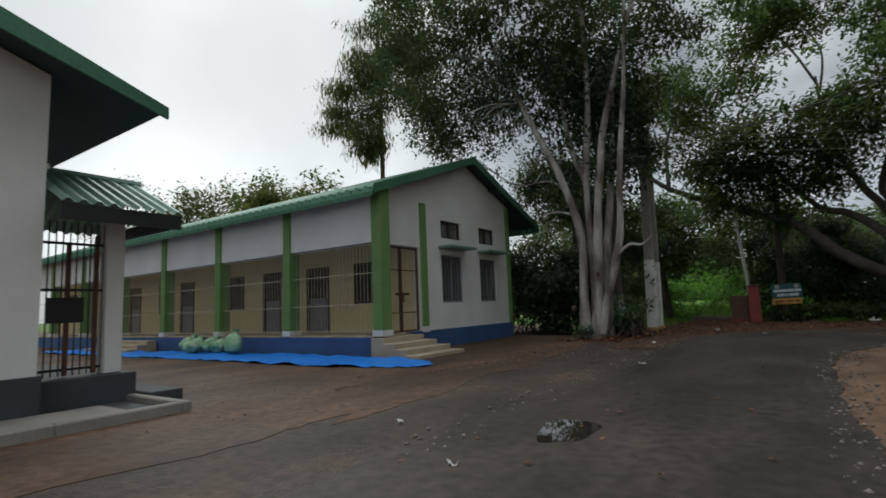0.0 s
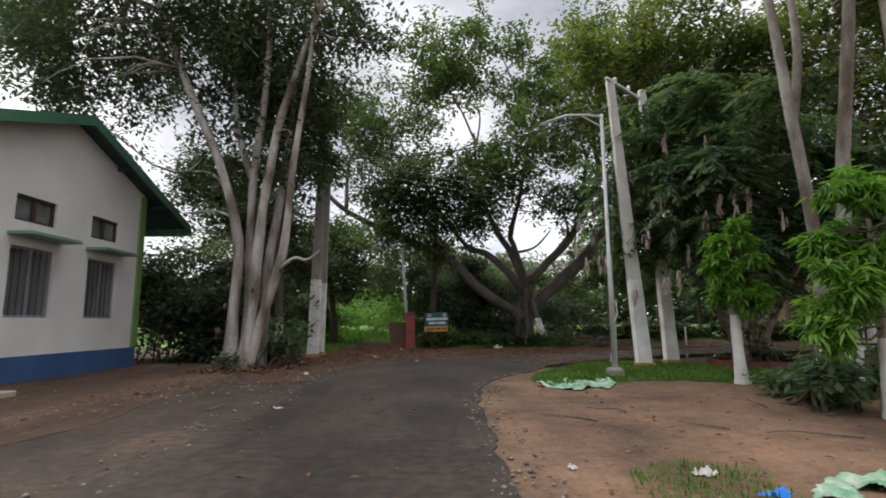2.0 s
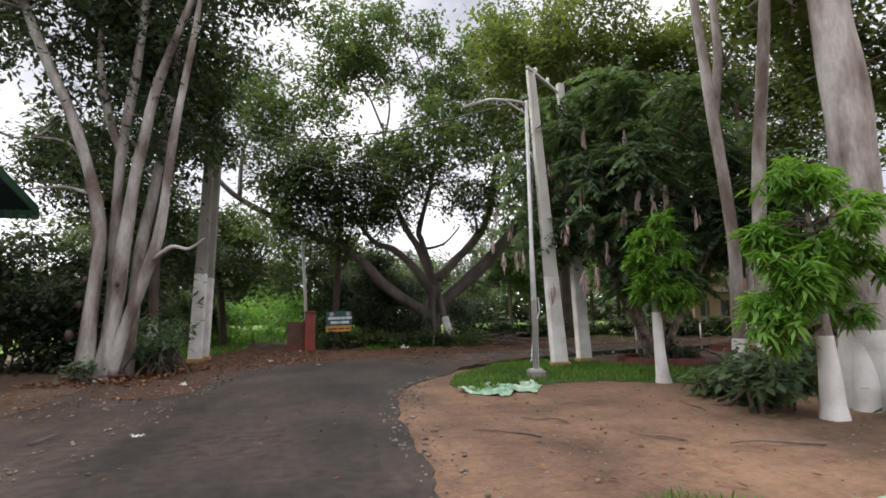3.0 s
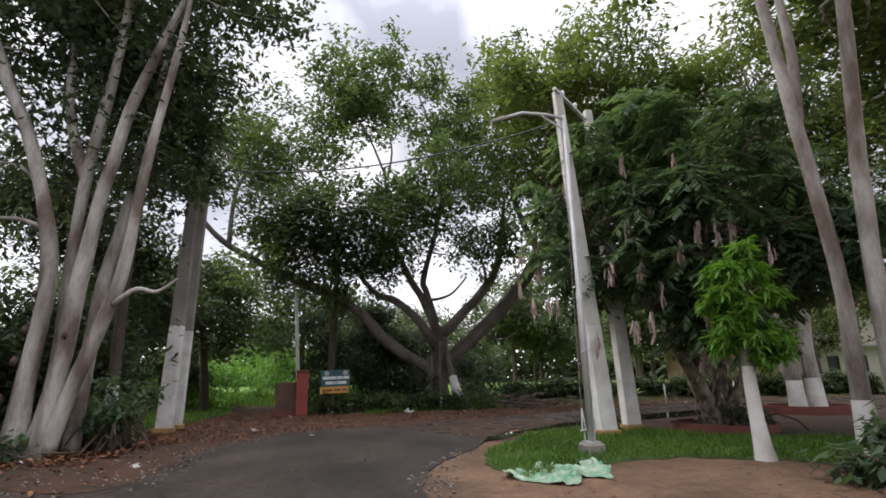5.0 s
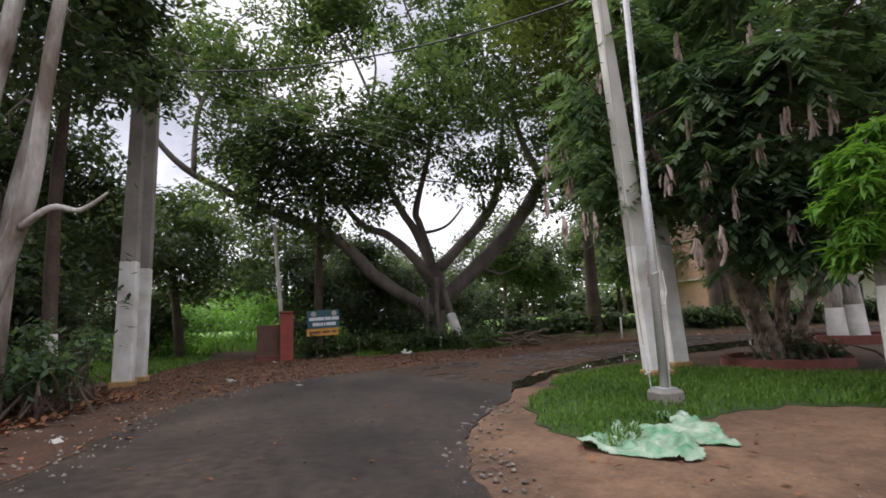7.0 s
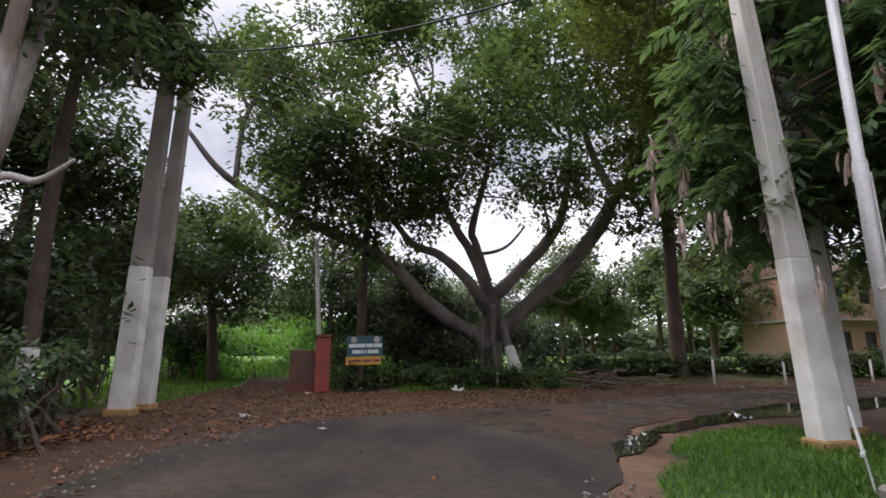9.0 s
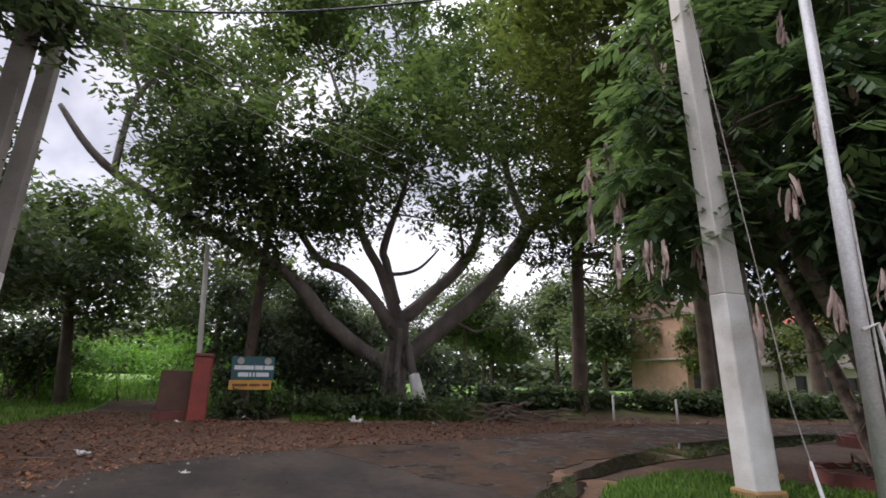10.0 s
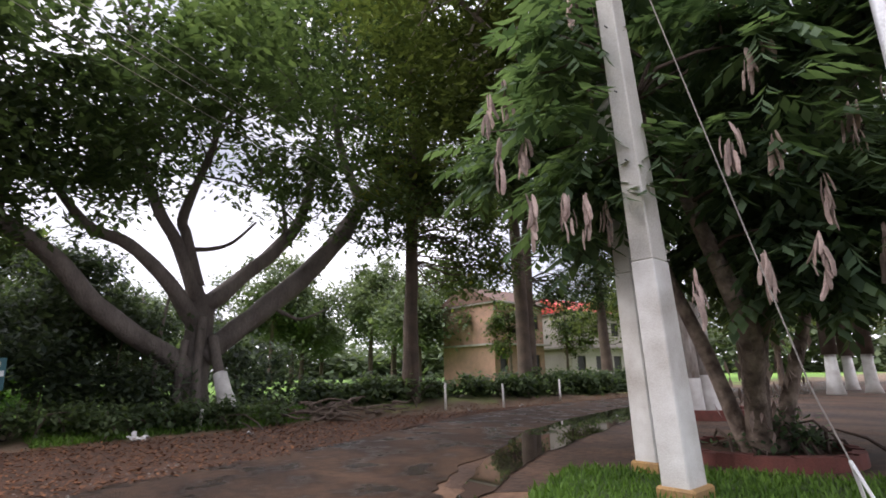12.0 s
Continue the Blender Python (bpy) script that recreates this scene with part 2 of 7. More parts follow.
M = {
    "earth": ground_material(),
    "asphalt": worn("asphalt", (0.064, 0.048, 0.037), (0.025, 0.020, 0.017), 0.75, 0.66, bump=0.5, fine=90, spread=0.6, spec=0.3, bump_dist=0.012),
    "shoulder": worn("gravelly_tarmac", (0.088, 0.060, 0.042), (0.034, 0.026, 0.020), 1.3, 0.75, bump=0.8, fine=40, spread=0.5, bump_dist=0.03),
    "apron": worn("stained_concrete", (0.118, 0.068, 0.040), (0.056, 0.034, 0.022), 0.55, 0.8, bump=0.35, fine=50, spread=0.6),
    "soil": worn("bare_soil", (0.21, 0.126, 0.077), (0.13, 0.080, 0.051), 1.2, 0.92, patch=(0.6, 0.55, 1), mottle=0.4, bump=0.4, fine=22, spread=0.5, bump_dist=0.05),
    "leafsoil": material("leaf_mould", (0.115, 0.056, 0.030), (0.045, 0.026, 0.016), 2.2, 0.9, bump=0.9, fine=35, spread=0.5, bump_dist=0.05),
    "wet_road": worn("wet_muddy_asphalt", (0.092, 0.054, 0.033), (0.024, 0.016, 0.010), 1.6, 0.58, bump=0.9, fine=55, spread=0.36, spec=0.25, bump_dist=0.02),
    "wet_earth": worn("damp_dark_earth", (0.135, 0.080, 0.052), (0.058, 0.037, 0.027), 0.9, 0.7, bump=0.8, fine=24, spread=0.5, bump_dist=0.04),
    "turf": material("turf", (0.07, 0.13, 0.03), (0.045, 0.06, 0.025), 3.0, 0.95, bump=0.8, fine=60),
    "white_wall": material("white_painted_plaster", (0.76, 0.74, 0.70), (0.62, 0.60, 0.56), 0.9, 0.85, bump=0.12, fine=120),
    "cream_wall": material("cream_painted_plaster", (0.80, 0.68, 0.38), (0.70, 0.58, 0.33), 0.8, 0.85, bump=0.1, fine=120),
    "green_paint": material("green_painted_plaster", (0.17, 0.28, 0.085), (0.12, 0.21, 0.065), 2.0, 0.75, bump=0.12),
    "blue_paint": material("blue_painted_plaster", (0.055, 0.12, 0.27), (0.035, 0.075, 0.18), 1.4, 0.75, bump=0.15),
    "grey_plinth": material("dark_grey_plaster", (0.07, 0.075, 0.08), (0.04, 0.042, 0.045), 1.2, 0.8, bump=0.15),
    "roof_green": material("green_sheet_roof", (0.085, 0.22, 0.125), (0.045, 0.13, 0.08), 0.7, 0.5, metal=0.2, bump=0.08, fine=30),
    # darker copy of the roof sheet: the shade below it is in the colour
    "roof_under_shade": material("shaded_roof_underside", (0.045, 0.075, 0.08), (0.03, 0.05, 0.055), 0.8, 0.6, metal=0.2, bump=0.05),
    "roof_pale": material("weathered_green_sheet", (0.28, 0.40, 0.33), (0.14, 0.24, 0.19), 1.5, 0.5, metal=0.3, bump=0.1),
    "step": material("worn_cement_step", (0.46, 0.38, 0.27), (0.33, 0.26, 0.18), 1.6, 0.85, bump=0.25),
    "steel_cream": material("cream_painted_steel", (0.44, 0.38, 0.26), (0.33, 0.28, 0.19), 5, 0.55, bump=0.05),
    "steel_brown": material("rusty_brown_steel", (0.13, 0.055, 0.035), (0.07, 0.035, 0.025), 6, 0.65, metal=0.2, bump=0.1),
    "steel_dark": material("dark_painted_steel", (0.035, 0.033, 0.032), (0.02, 0.02, 0.02), 6, 0.5, metal=0.3, bump=0.05),
    "wood_dark": material("dark_brown_door_paint", (0.075, 0.045, 0.035), (0.045, 0.03, 0.025), 3, 0.6, bump=0.1),
    "door_grey": material("grey_painted_door", (0.26, 0.25, 0.28), (0.2, 0.19, 0.21), 2, 0.65, bump=0.06),
    "whitewash": material("flaking_whitewash", (0.86, 0.85, 0.81), (0.58, 0.55, 0.50), 2.6, 0.9, bump=0.3, fine=70, spread=0.35),
    "concrete": material("weathered_concrete", (0.33, 0.30, 0.26), (0.20, 0.18, 0.16), 1.8, 0.9, bump=0.3, fine=60),
    "concrete_pale": material("pale_concrete_pole", (0.68, 0.66, 0.60), (0.52, 0.50, 0.45), 1.6, 0.85, bump=0.2, fine=60),
    "yellow_base": material("ochre_painted_concrete", (0.50, 0.30, 0.11), (0.28, 0.18, 0.09), 5, 0.9, bump=0.4),
    "galvanised": material("galvanised_steel", (0.62, 0.62, 0.60), (0.46, 0.46, 0.45), 4, 0.45, metal=0.35, bump=0.05),
    "bark_pale": material("pale_smooth_bark", (0.46, 0.43, 0.39), (0.15, 0.115, 0.09), 2.6, 0.9, bump=0.8, fine=24, spread=0.26, stretch=0.3, bump_dist=0.03),
    "bark_grey": material("grey_fig_bark", (0.22, 0.19, 0.165), (0.085, 0.07, 0.06), 2.0, 0.9, bump=0.7, fine=22, bump_dist=0.04, stretch=0.4),
    "bark_mottled": material("mottled_grey_brown_bark", (0.30, 0.24, 0.19), (0.09, 0.065, 0.05), 5.0, 0.9, bump=0.8, fine=22, spread=0.3, bump_dist=0.03),
    "bark_brown": material("brown_bark", (0.13, 0.095, 0.07), (0.06, 0.045, 0.035), 2.5, 0.9, bump=0.8, fine=22, bump_dist=0.04),
    "leaf_dark": foliage("dark_green_leaves", (0.084, 0.112, 0.066), (0.033, 0.050, 0.034), trans=0.42),
    "leaf_fig": foliage("fig_leaves", (0.106, 0.147, 0.068), (0.042, 0.066, 0.034), trans=0.48),
    "leaf_mid": foliage("mid_green_leaves", (0.100, 0.130, 0.050), (0.042, 0.062, 0.027), yellow=1, trans=0.48),
    "leaf_cassia": foliage("matt_pinnate_leaves", (0.125, 0.185, 0.098), (0.045, 0.078, 0.046), trans=0.42, rough=0.45),
    "leaf_bright": foliage("fresh_green_leaves", (0.18, 0.34, 0.06), (0.075, 0.17, 0.03), trans=0.4, rough=0.4),
    "leaf_light": foliage("light_feathery_leaves", (0.130, 0.156, 0.055), (0.052, 0.074, 0.028), trans=0.5),
    # distance haze is mixed into this paler, greyer green
    "leaf_far_haze": foliage("haze_paled_leaves", (0.134, 0.168, 0.089), (0.062, 0.087, 0.050), trans=0.35),
    "grass": foliage("grass_blades", (0.12, 0.22, 0.035), (0.05, 0.11, 0.018), trans=0.3),
    "pod": material("dry_papery_pods", (0.45, 0.35, 0.30), (0.28, 0.20, 0.17), 8, 0.85, bump=0.3, fine=40, per="object"),
    "tarp_blue": material("blue_plastic_sheet", (0.025, 0.24, 0.78), (0.02, 0.18, 0.62), 1.2, 0.4, bump=0.2, fine=9, bump_dist=0.05),
    "tarp_green": material("pale_green_plastic_sheet", (0.42, 0.50, 0.38), (0.10, 0.30, 0.15), 6, 0.45, bump=0.5, fine=14, spread=0.3),
    "sack": material("green_woven_sack", (0.44, 0.58, 0.38), (0.13, 0.32, 0.13), 5, 0.6, bump=0.5, fine=40, spread=0.3),
    "red_brick": material("faded_red_paint", (0.33, 0.075, 0.055), (0.20, 0.055, 0.045), 5, 0.85, bump=0.3),
    "planter": material("brick_red_cement", (0.22, 0.075, 0.06), (0.12, 0.05, 0.04), 5, 0.9, bump=0.4),
    "litter_white": material("dirty_white_plastic", (0.66, 0.64, 0.60), (0.45, 0.43, 0.4), 12, 0.5, bump=0.2),
    "dead_leaf": material("dry_fallen_leaves", (0.28, 0.120, 0.048), (0.10, 0.043, 0.021), 8, 0.85, bump=0, per="island"),
    "stone": material("pebbles", (0.26, 0.22, 0.18), (0.14, 0.12, 0.10), 9, 0.85, bump=0.3, per="island"),
    "twig": material("dry_twigs", (0.20, 0.15, 0.11), (0.10, 0.075, 0.06), 9, 0.9, bump=0.3),
    "sign_teal": material("teal_sign_paint", (0.035, 0.12, 0.13), (0.025, 0.08, 0.09), 4, 0.6, bump=0.08),
    "sign_yellow": material("ochre_sign_paint", (0.62, 0.33, 0.06), (0.45, 0.24, 0.05), 5, 0.6, bump=0.08),
    "sign_white": material("white_sign_paint", (0.7, 0.74, 0.74), (0.55, 0.6, 0.6), 9, 0.7, bump=0.05),
    "brown_panel": material("brown_cement_panel", (0.15, 0.085, 0.06), (0.09, 0.055, 0.042), 4, 0.9, bump=0.35),
    "cable": material("black_cable", (0.02, 0.02, 0.022), (0.012, 0.012, 0.012), 8, 0.5, bump=0),
    "house_brick": material("bare_brickwork", (0.34, 0.20, 0.14), (0.22, 0.14, 0.10), 3, 0.9, bump=0.3),
    "house_cream": material("grey_cement_render", (0.46, 0.42, 0.36), (0.34, 0.31, 0.27), 1.0, 0.9, bump=0.15),
    "roof_red": material("red_sheet_roof", (0.55, 0.06, 0.05), (0.4, 0.05, 0.04), 1.0, 0.6, bump=0.05),
    "insulator": material("white_porcelain", (0.75, 0.74, 0.72), (0.6, 0.6, 0.6), 9, 0.35, bump=0),
}


def simple(name, color, rough, metal=0.0, transmission=0.0, ior=1.45):
    m = bpy.data.materials.new(name)
    m.use_nodes = True
    p = m.node_tree.nodes["Principled BSDF"]
    p.inputs["Base Color"].default_value = (*color, 1)
    p.inputs["Roughness"].default_value, p.inputs["Metallic"].default_value = rough, metal
    p.inputs["Transmission Weight"].default_value, p.inputs["IOR"].default_value = transmission, ior
    return m


# shallow water stands in the hollows of the muddy stretch
wet = M["wet_road"].node_tree.nodes["Principled BSDF"].inputs["Roughness"].links[0].from_node
wet.inputs["From Min"].default_value, wet.inputs["From Max"].default_value = 0.40, 0.50
wet.inputs["To Min"].default_value, wet.inputs["To Max"].default_value = 0.26, 0.70
M["glass"] = simple("window_glass", (0.9, 0.95, 0.93), 0.03, 0, 0.9)
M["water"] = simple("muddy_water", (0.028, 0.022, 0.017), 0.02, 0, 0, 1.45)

# ---- mesh helpers ----


class Geo:
    """Collects faces for one mesh."""

    def __init__(self):
        self.v, self.f = [], []

    def box(self, x0, x1, y0, y1, z0, z1, m=None):
        o = len(self.v)
        for x, y, z in ((x0, y0, z0), (x1, y0, z0), (x1, y1, z0), (x0, y1, z0), (x0, y0, z1), (x1, y0, z1), (x1, y1, z1), (x0, y1, z1)):
            p = Vector((x, y, z))
            self.v.append(tuple(m @ p) if m else tuple(p))
        for q in ((0, 3, 2, 1), (4, 5, 6, 7), (0, 1, 5, 4), (1, 2, 6, 5), (2, 3, 7, 6), (3, 0, 4, 7)):
            self.f.append(tuple(o + i for i in q))
        return self

    def tube(self, pts, radii, seg=8, wob=0.0, cap=True, flat=1.0):
        pts = [Vector(p) for p in pts]
        o = len(self.v)
        side = None
        for i, p in enumerate(pts):
            d = (pts[min(i + 1, len(pts) - 1)] - pts[max(i - 1, 0)]).normalized()
            if side is None:
                side = d.orthogonal().normalized()
            side = (side - d * side.dot(d)).normalized()
            up = d.cross(side)
            for k in range(seg):
                a = 2 * math.pi * k / seg
                r = radii[i] * (1 + wob * noise.noise(Vector((p.x * 1.7 + math.cos(a) * 1.3, p.y * 1.7 + math.sin(a) * 1.3, p.z * 0.9))))
                self.v.append(tuple(p + side * math.cos(a) * r + up * math.sin(a) * r * flat))
        for i in range(len(pts) - 1):
            for k in range(seg):
                a, b = o + i * seg + k, o + i * seg + (k + 1) % seg
                self.f.append((a, b, b + seg, a + seg))
        if cap:
            self.f.append(tuple(o + k for k in reversed(range(seg))))
            e = o + (len(pts) - 1) * seg
            self.f.append(tuple(e + k for k in range(seg)))
        return self

    def poly(self, pts, z0, z1):
        """An upright prism over a plan outline, counter-clockwise."""
        o, n = len(self.v), len(pts)
        self.v += [(x, y, z0) for x, y in pts] + [(x, y, z1) for x, y in pts]
        self.f.append(tuple(o + i for i in reversed(range(n))))
        self.f.append(tuple(o + n + i for i in range(n)))
        self.f += [(o + i, o + (i + 1) % n, o + n + (i + 1) % n, o + n + i) for i in range(n)]
        return self

    def make(self, name, mat, parent=None, label="", bevel=0.0, smooth=False, weld=False):
        me = bpy.data.meshes.new(name)
        if bevel:
            me.from_pydata(self.v, [], self.f)
            bm = bmesh.new()
            bm.from_mesh(me)
            bmesh.ops.bevel(bm, geom=bm.edges[:], offset=bevel, segments=1, affect="EDGES")
            bm.to_mesh(me)
            bm.free()
        else:
            me.from_pydata(self.v, [], self.f)
        if weld:
            bm = bmesh.new()
            bm.from_mesh(me)
            bmesh.ops.remove_doubles(bm, verts=bm.verts[:], dist=0.0005)
            bm.to_mesh(me)
            bm.free()
        me.materials.append(M[mat])
        if smooth:
            me.shade_smooth()
        ob = new(name, me)
        if parent:
            ob.parent = parent
            ob.matrix_parent_inverse = parent.matrix_world.inverted()
        if label:
            ob["label"] = label
        return ob


def thing(name, at, label, category, group="", kind=""):
    ob = new(name)
    ob.empty_display_size = 0.2
    ob.location = at
    bpy.context.view_layer.update()
    return tagged(ob, label, category, group, kind)


def np_mesh(name, verts, faces, mat, parent=None, label=""):
    """A mesh from arrays: verts (n, 3), faces (m, 4)."""
    me = bpy.data.meshes.new(name)
    k = faces.shape[1]
    me.vertices.add(len(verts))
    me.vertices.foreach_set("co", np.ascontiguousarray(verts, np.float32).ravel())
    me.loops.add(faces.size)
    me.loops.foreach_set("vertex_index", np.ascontiguousarray(faces, np.int32).ravel())
    me.polygons.add(len(faces))
    me.polygons.foreach_set("loop_start", np.arange(0, faces.size, k, dtype=np.int32))
    me.update(calc_edges=True)
    me.materials.append(M[mat])
    ob = new(name, me)
    if parent:
        ob.parent = parent
        ob.matrix_parent_inverse = parent.matrix_world.inverted()
    if label:
        ob["label"] = label
    return ob


def smooth_line(pts, per=8, closed=False):
    """A rounded line through plan points."""
    n, out = len(pts), []
    for i in range(n if closed else n - 1):
        p = [np.array(pts[(i + k) % n] if closed else pts[min(max(i + k, 0), n - 1)], float) for k in (-1, 0, 1, 2)]
        for s in range(per):
            t = s / per
            out.append(0.5 * (2 * p[1] + (p[2] - p[0]) * t + (2 * p[0] - 5 * p[1] + 4 * p[2] - p[3]) * t * t + (3 * p[1] - p[0] - 3 * p[2] + p[3]) * t ** 3))
    if not closed:
        out.append(np.array(pts[-1], float))
    return out


def ragged(pts, amount, freq=1.5):
    return [(p[0] + amount * noise.noise(Vector((p[0] * freq, p[1] * freq, 3.1))), p[1] + amount * noise.noise(Vector((p[0] * freq, p[1] * freq, 9.7)))) for p in pts]


def sheet(name, outline, z, mat, label, category="ground", thick=0.04, kind="structure"):
    """A thin slab over a plan outline, with its edge."""
    bm = bmesh.new()
    vs = [bm.verts.new((x, y, z)) for x, y in outline]
    es = [bm.edges.new((vs[i], vs[(i + 1) % len(vs)])) for i in range(len(vs))]
    bmesh.ops.triangle_fill(bm, use_beauty=True, edges=es, normal=(0, 0, 1))
    low = [bm.verts.new((v.co.x, v.co.y, z - thick)) for v in vs]
    for i in range(len(vs)):
        j = (i + 1) % len(vs)
        bm.faces.new((vs[i], low[i], low[j], vs[j]))
    bmesh.ops.recalc_face_normals(bm, faces=bm.faces[:])
    me = bpy.data.meshes.new(name)
    bm.to_mesh(me)
    bm.free()
    me.materials.append(M[mat])
    return tagged(new(name, me), label, category, kind=kind)


def smoothstep(a, b, x):
    t = np.clip((np.asarray(x, float) - a) / (b - a), 0, 1)
    return t * t * (3 - 2 * t)


def bumps(x, y):
    return (np.sin(x * 1.9 + 0.7 * np.sin(y * 1.3)) * np.sin(y * 2.3 + 0.9 * np.sin(x * 1.1)) + 1) * 0.5


def hz(x, y):
    """The height of the ground."""
    x, y = np.asarray(x, float), np.asarray(y, float)
    bank = 0.42 * smoothstep(22.6, 25.0, y) * smoothstep(-0.6, 1.2, x) * (1 - 0.5 * smoothstep(10, 20, x))
    back = 0.5 * smoothstep(28, 60, y)
    return bank + back * (1 - smoothstep(-0.6, 1.2, x) * 0.6) - 0.035 * bumps(x, y) - 0.005


def h1(x, y):
    return float(hz(x, y))


# ---- foliage ----


def leaves_np(centres, yaw, pitch, size, width, fold=0.35, droop=0.0):
    """Pointed folded leaves: arrays of places, headings, slopes and lengths."""
    n = len(centres)
    cy, sy, cp, sp = np.cos(yaw), np.sin(yaw), np.cos(pitch), np.sin(pitch)
    d = np.stack([cy * cp, sy * cp, sp], 1)
    s = np.stack([-sy, cy, np.zeros(n)], 1)
    u = np.cross(d, s)
    L, W = size[:, None], (size * width)[:, None]
    a = centres
    b = centres + d * L
    mid = centres + d * L * 0.45
    l = mid + s * W * 0.5 - u * W * fold * 0.5
    r = mid - s * W * 0.5 - u * W * fold * 0.5
    b = b - np.array([0, 0, 1.0]) * L * droop
    v = np.stack([a, l, b, r], 1).reshape(-1, 3)
    f = np.arange(4 * n).reshape(-1, 4)
    return v, f


def crown_points(blobs, clumps, per, spread, rng, shell=0.55, bough=0.2):
    """Leaf places in clumps inside ellipsoids; each blob is (x, y, z, rx, ry, rz)."""
    b = np.array(blobs, float)
    vol = (b[:, 3] * b[:, 4] * b[:, 5]) ** (2 / 3)
    pick = rng.choice(len(b), clumps, p=vol / vol.sum())
    d = rng.normal(size=(clumps, 3))
    d /= np.linalg.norm(d, axis=1)[:, None]
    r = np.where(rng.random(clumps) < shell, rng.uniform(0.75, 1.05, clumps), rng.uniform(0.2, 1.0, clumps))
    c = b[pick, :3] + d * r[:, None] * b[pick, 3:]
    boughs = c[: max(3, clumps // 9)]
    c = boughs[rng.integers(0, len(boughs), clumps)] + rng.normal(size=(clumps, 3)) * np.array([1, 1, 0.8]) * bough * b[:, 3:].mean()
    p = np.repeat(c, per, 0) + rng.normal(size=(clumps * per, 3)) * np.array([spread, spread, spread * 0.8])
    return c, p


def crown(name, blobs, mat, parent, seed, clumps, per, spread, size, width=0.5, pitch=(-0.9, 0.25), droop=0.05, shell=0.55, bough=0.2, label=""):
    rng = np.random.default_rng(seed)
    c, p = crown_points(blobs, clumps, per, spread, rng, shell, bough)
    n = len(p)
    v, f = leaves_np(p, rng.uniform(0, 2 * np.pi, n), rng.uniform(*pitch, n), size * rng.uniform(0.65, 1.3, n), width, droop=droop)
    ob = np_mesh(name, v, f, mat, parent, label)
    return ob, c


def limb_path(a, b, bend, rng, n=7, sag=0.0):
    a, b = np.array(a, float), np.array(b, float)
    t = np.linspace(0, 1, n)[:, None]
    off = rng.normal(size=3) * bend
    off2 = rng.normal(size=3) * bend * 0.5
    return a + (b - a) * t + off * np.sin(t * np.pi) + off2 * np.sin(t * 2 * np.pi) + np.array([0, 0, sag]) * np.sin(t * np.pi)


def twigs_to(geo, roots, targets, rng, r0=0.035, r1=0.008, seg=5):
    """Thin branches from the nearest limb points out to the clumps."""
    roots = np.array(roots, float)
    for c in targets:
        near = roots[np.argmin(((roots - c) ** 2 * np.array([1, 1, 1.3])).sum(1))]
        p = limb_path(near, c, 0.12 * np.linalg.norm(c - near), rng, 5)
        geo.tube(p, np.linspace(r0, r1, 5), seg, cap=False)


# ---- setting ----


def build_ground():
    def lines(a, b, step, far):
        inner = np.arange(a, b + 1e-6, step)
        g = [step]
        while sum(g) < far:
            g.append(g[-1] * 1.35)
        ext = np.cumsum(g)
        return np.concatenate([(a - ext)[::-1], inner, b + ext])
    xs, ys = lines(-14, 26, 0.4, 1800), lines(-8, 46, 0.4, 1800)
    X, Y = np.meshgrid(xs, ys)
    v = np.stack([X, Y, hz(X, Y)], 2).reshape(-1, 3)
    i = np.arange(len(ys) - 1)[:, None] * len(xs) + np.arange(len(xs) - 1)[None]
    f = np.stack([i, i + 1, i + len(xs) + 1, i + len(xs)], 2).reshape(-1, 4)
    ob = np_mesh("ground", v, f, "earth")
    ob.data.shade_smooth()
    tagged(ob, "brown earth with green meadow beyond", "ground", kind="structure")


build_ground()

LEFT = [(-2.9, -30), (-2.9, -5), (-3.0, 4.0), (-2.75, 8.4), (-2.95, 11), (-2.95, 13.4), (-2.55, 15.2), (-1.9, 16.4), (-0.8, 17.3), (0.9, 17.9), (3.8, 18.9), (7.0, 20.6), (11.8, 22.2), (20.7, 23.0), (45, 24)]
RIGHT = [(45, 18.6), (20, 18.3), (10.3, 17.85), (6.9, 17.4), (4.4, 16.5), (2.9, 15.4), (1.7, 13.3), (0.95, 12.1), (0.36, 10.95), (0.05, 9.2), (0.0, 7.2), (-0.05, 5.7), (-0.02, 4.6), (0.1, 0), (0.1, -30)]
road_line = ragged(ragged(smooth_line(LEFT, 24), 0.12, 1.3), 0.05, 5.0) + ragged(ragged(smooth_line(RIGHT, 24), 0.09, 1.6), 0.045, 5.5)
sheet("road", road_line[::-1], 0.02, "asphalt", "worn dark asphalt road that bends round", "road", 0.06)
SHOULDER = [(-2.6, -30), (-2.6, 12), (-2.6, 14.5), (-1.5, 16.6), (0.5, 17.8), (2.5, 18.6), (2.5, 19.4), (0, 19.0), (-2.2, 18.2), (-3.8, 16.5), (-5.2, 14.5), (-5.9, 12.5), (-5.7, 6), (-5.5, 2.5), (-5.6, -30)]
sheet("verge", ragged(smooth_line(SHOULDER, 8, True), 0.08), 0.008, "shoulder", "gravelly broken tarmac beside the road", "road edge")
APRON = [(-4.55, -30), (-4.5, 0), (-4.15, 2.8), (-4.35, 6.0), (-4.9, 12.3), (-5.3, 13.6), (-7.0, 15.2), (-8.6, 15.6), (-34, 15.6), (-34, -30)]
sheet("pavement", ragged(ragged(smooth_line(APRON[:7], 40), 0.22, 0.8), 0.07, 4.5) + [(-8.6, 15.6), (-34, 15.6), (-34, -30)], 0.013, "apron", "earth-stained concrete apron before the school building", "pavement", 0.08)
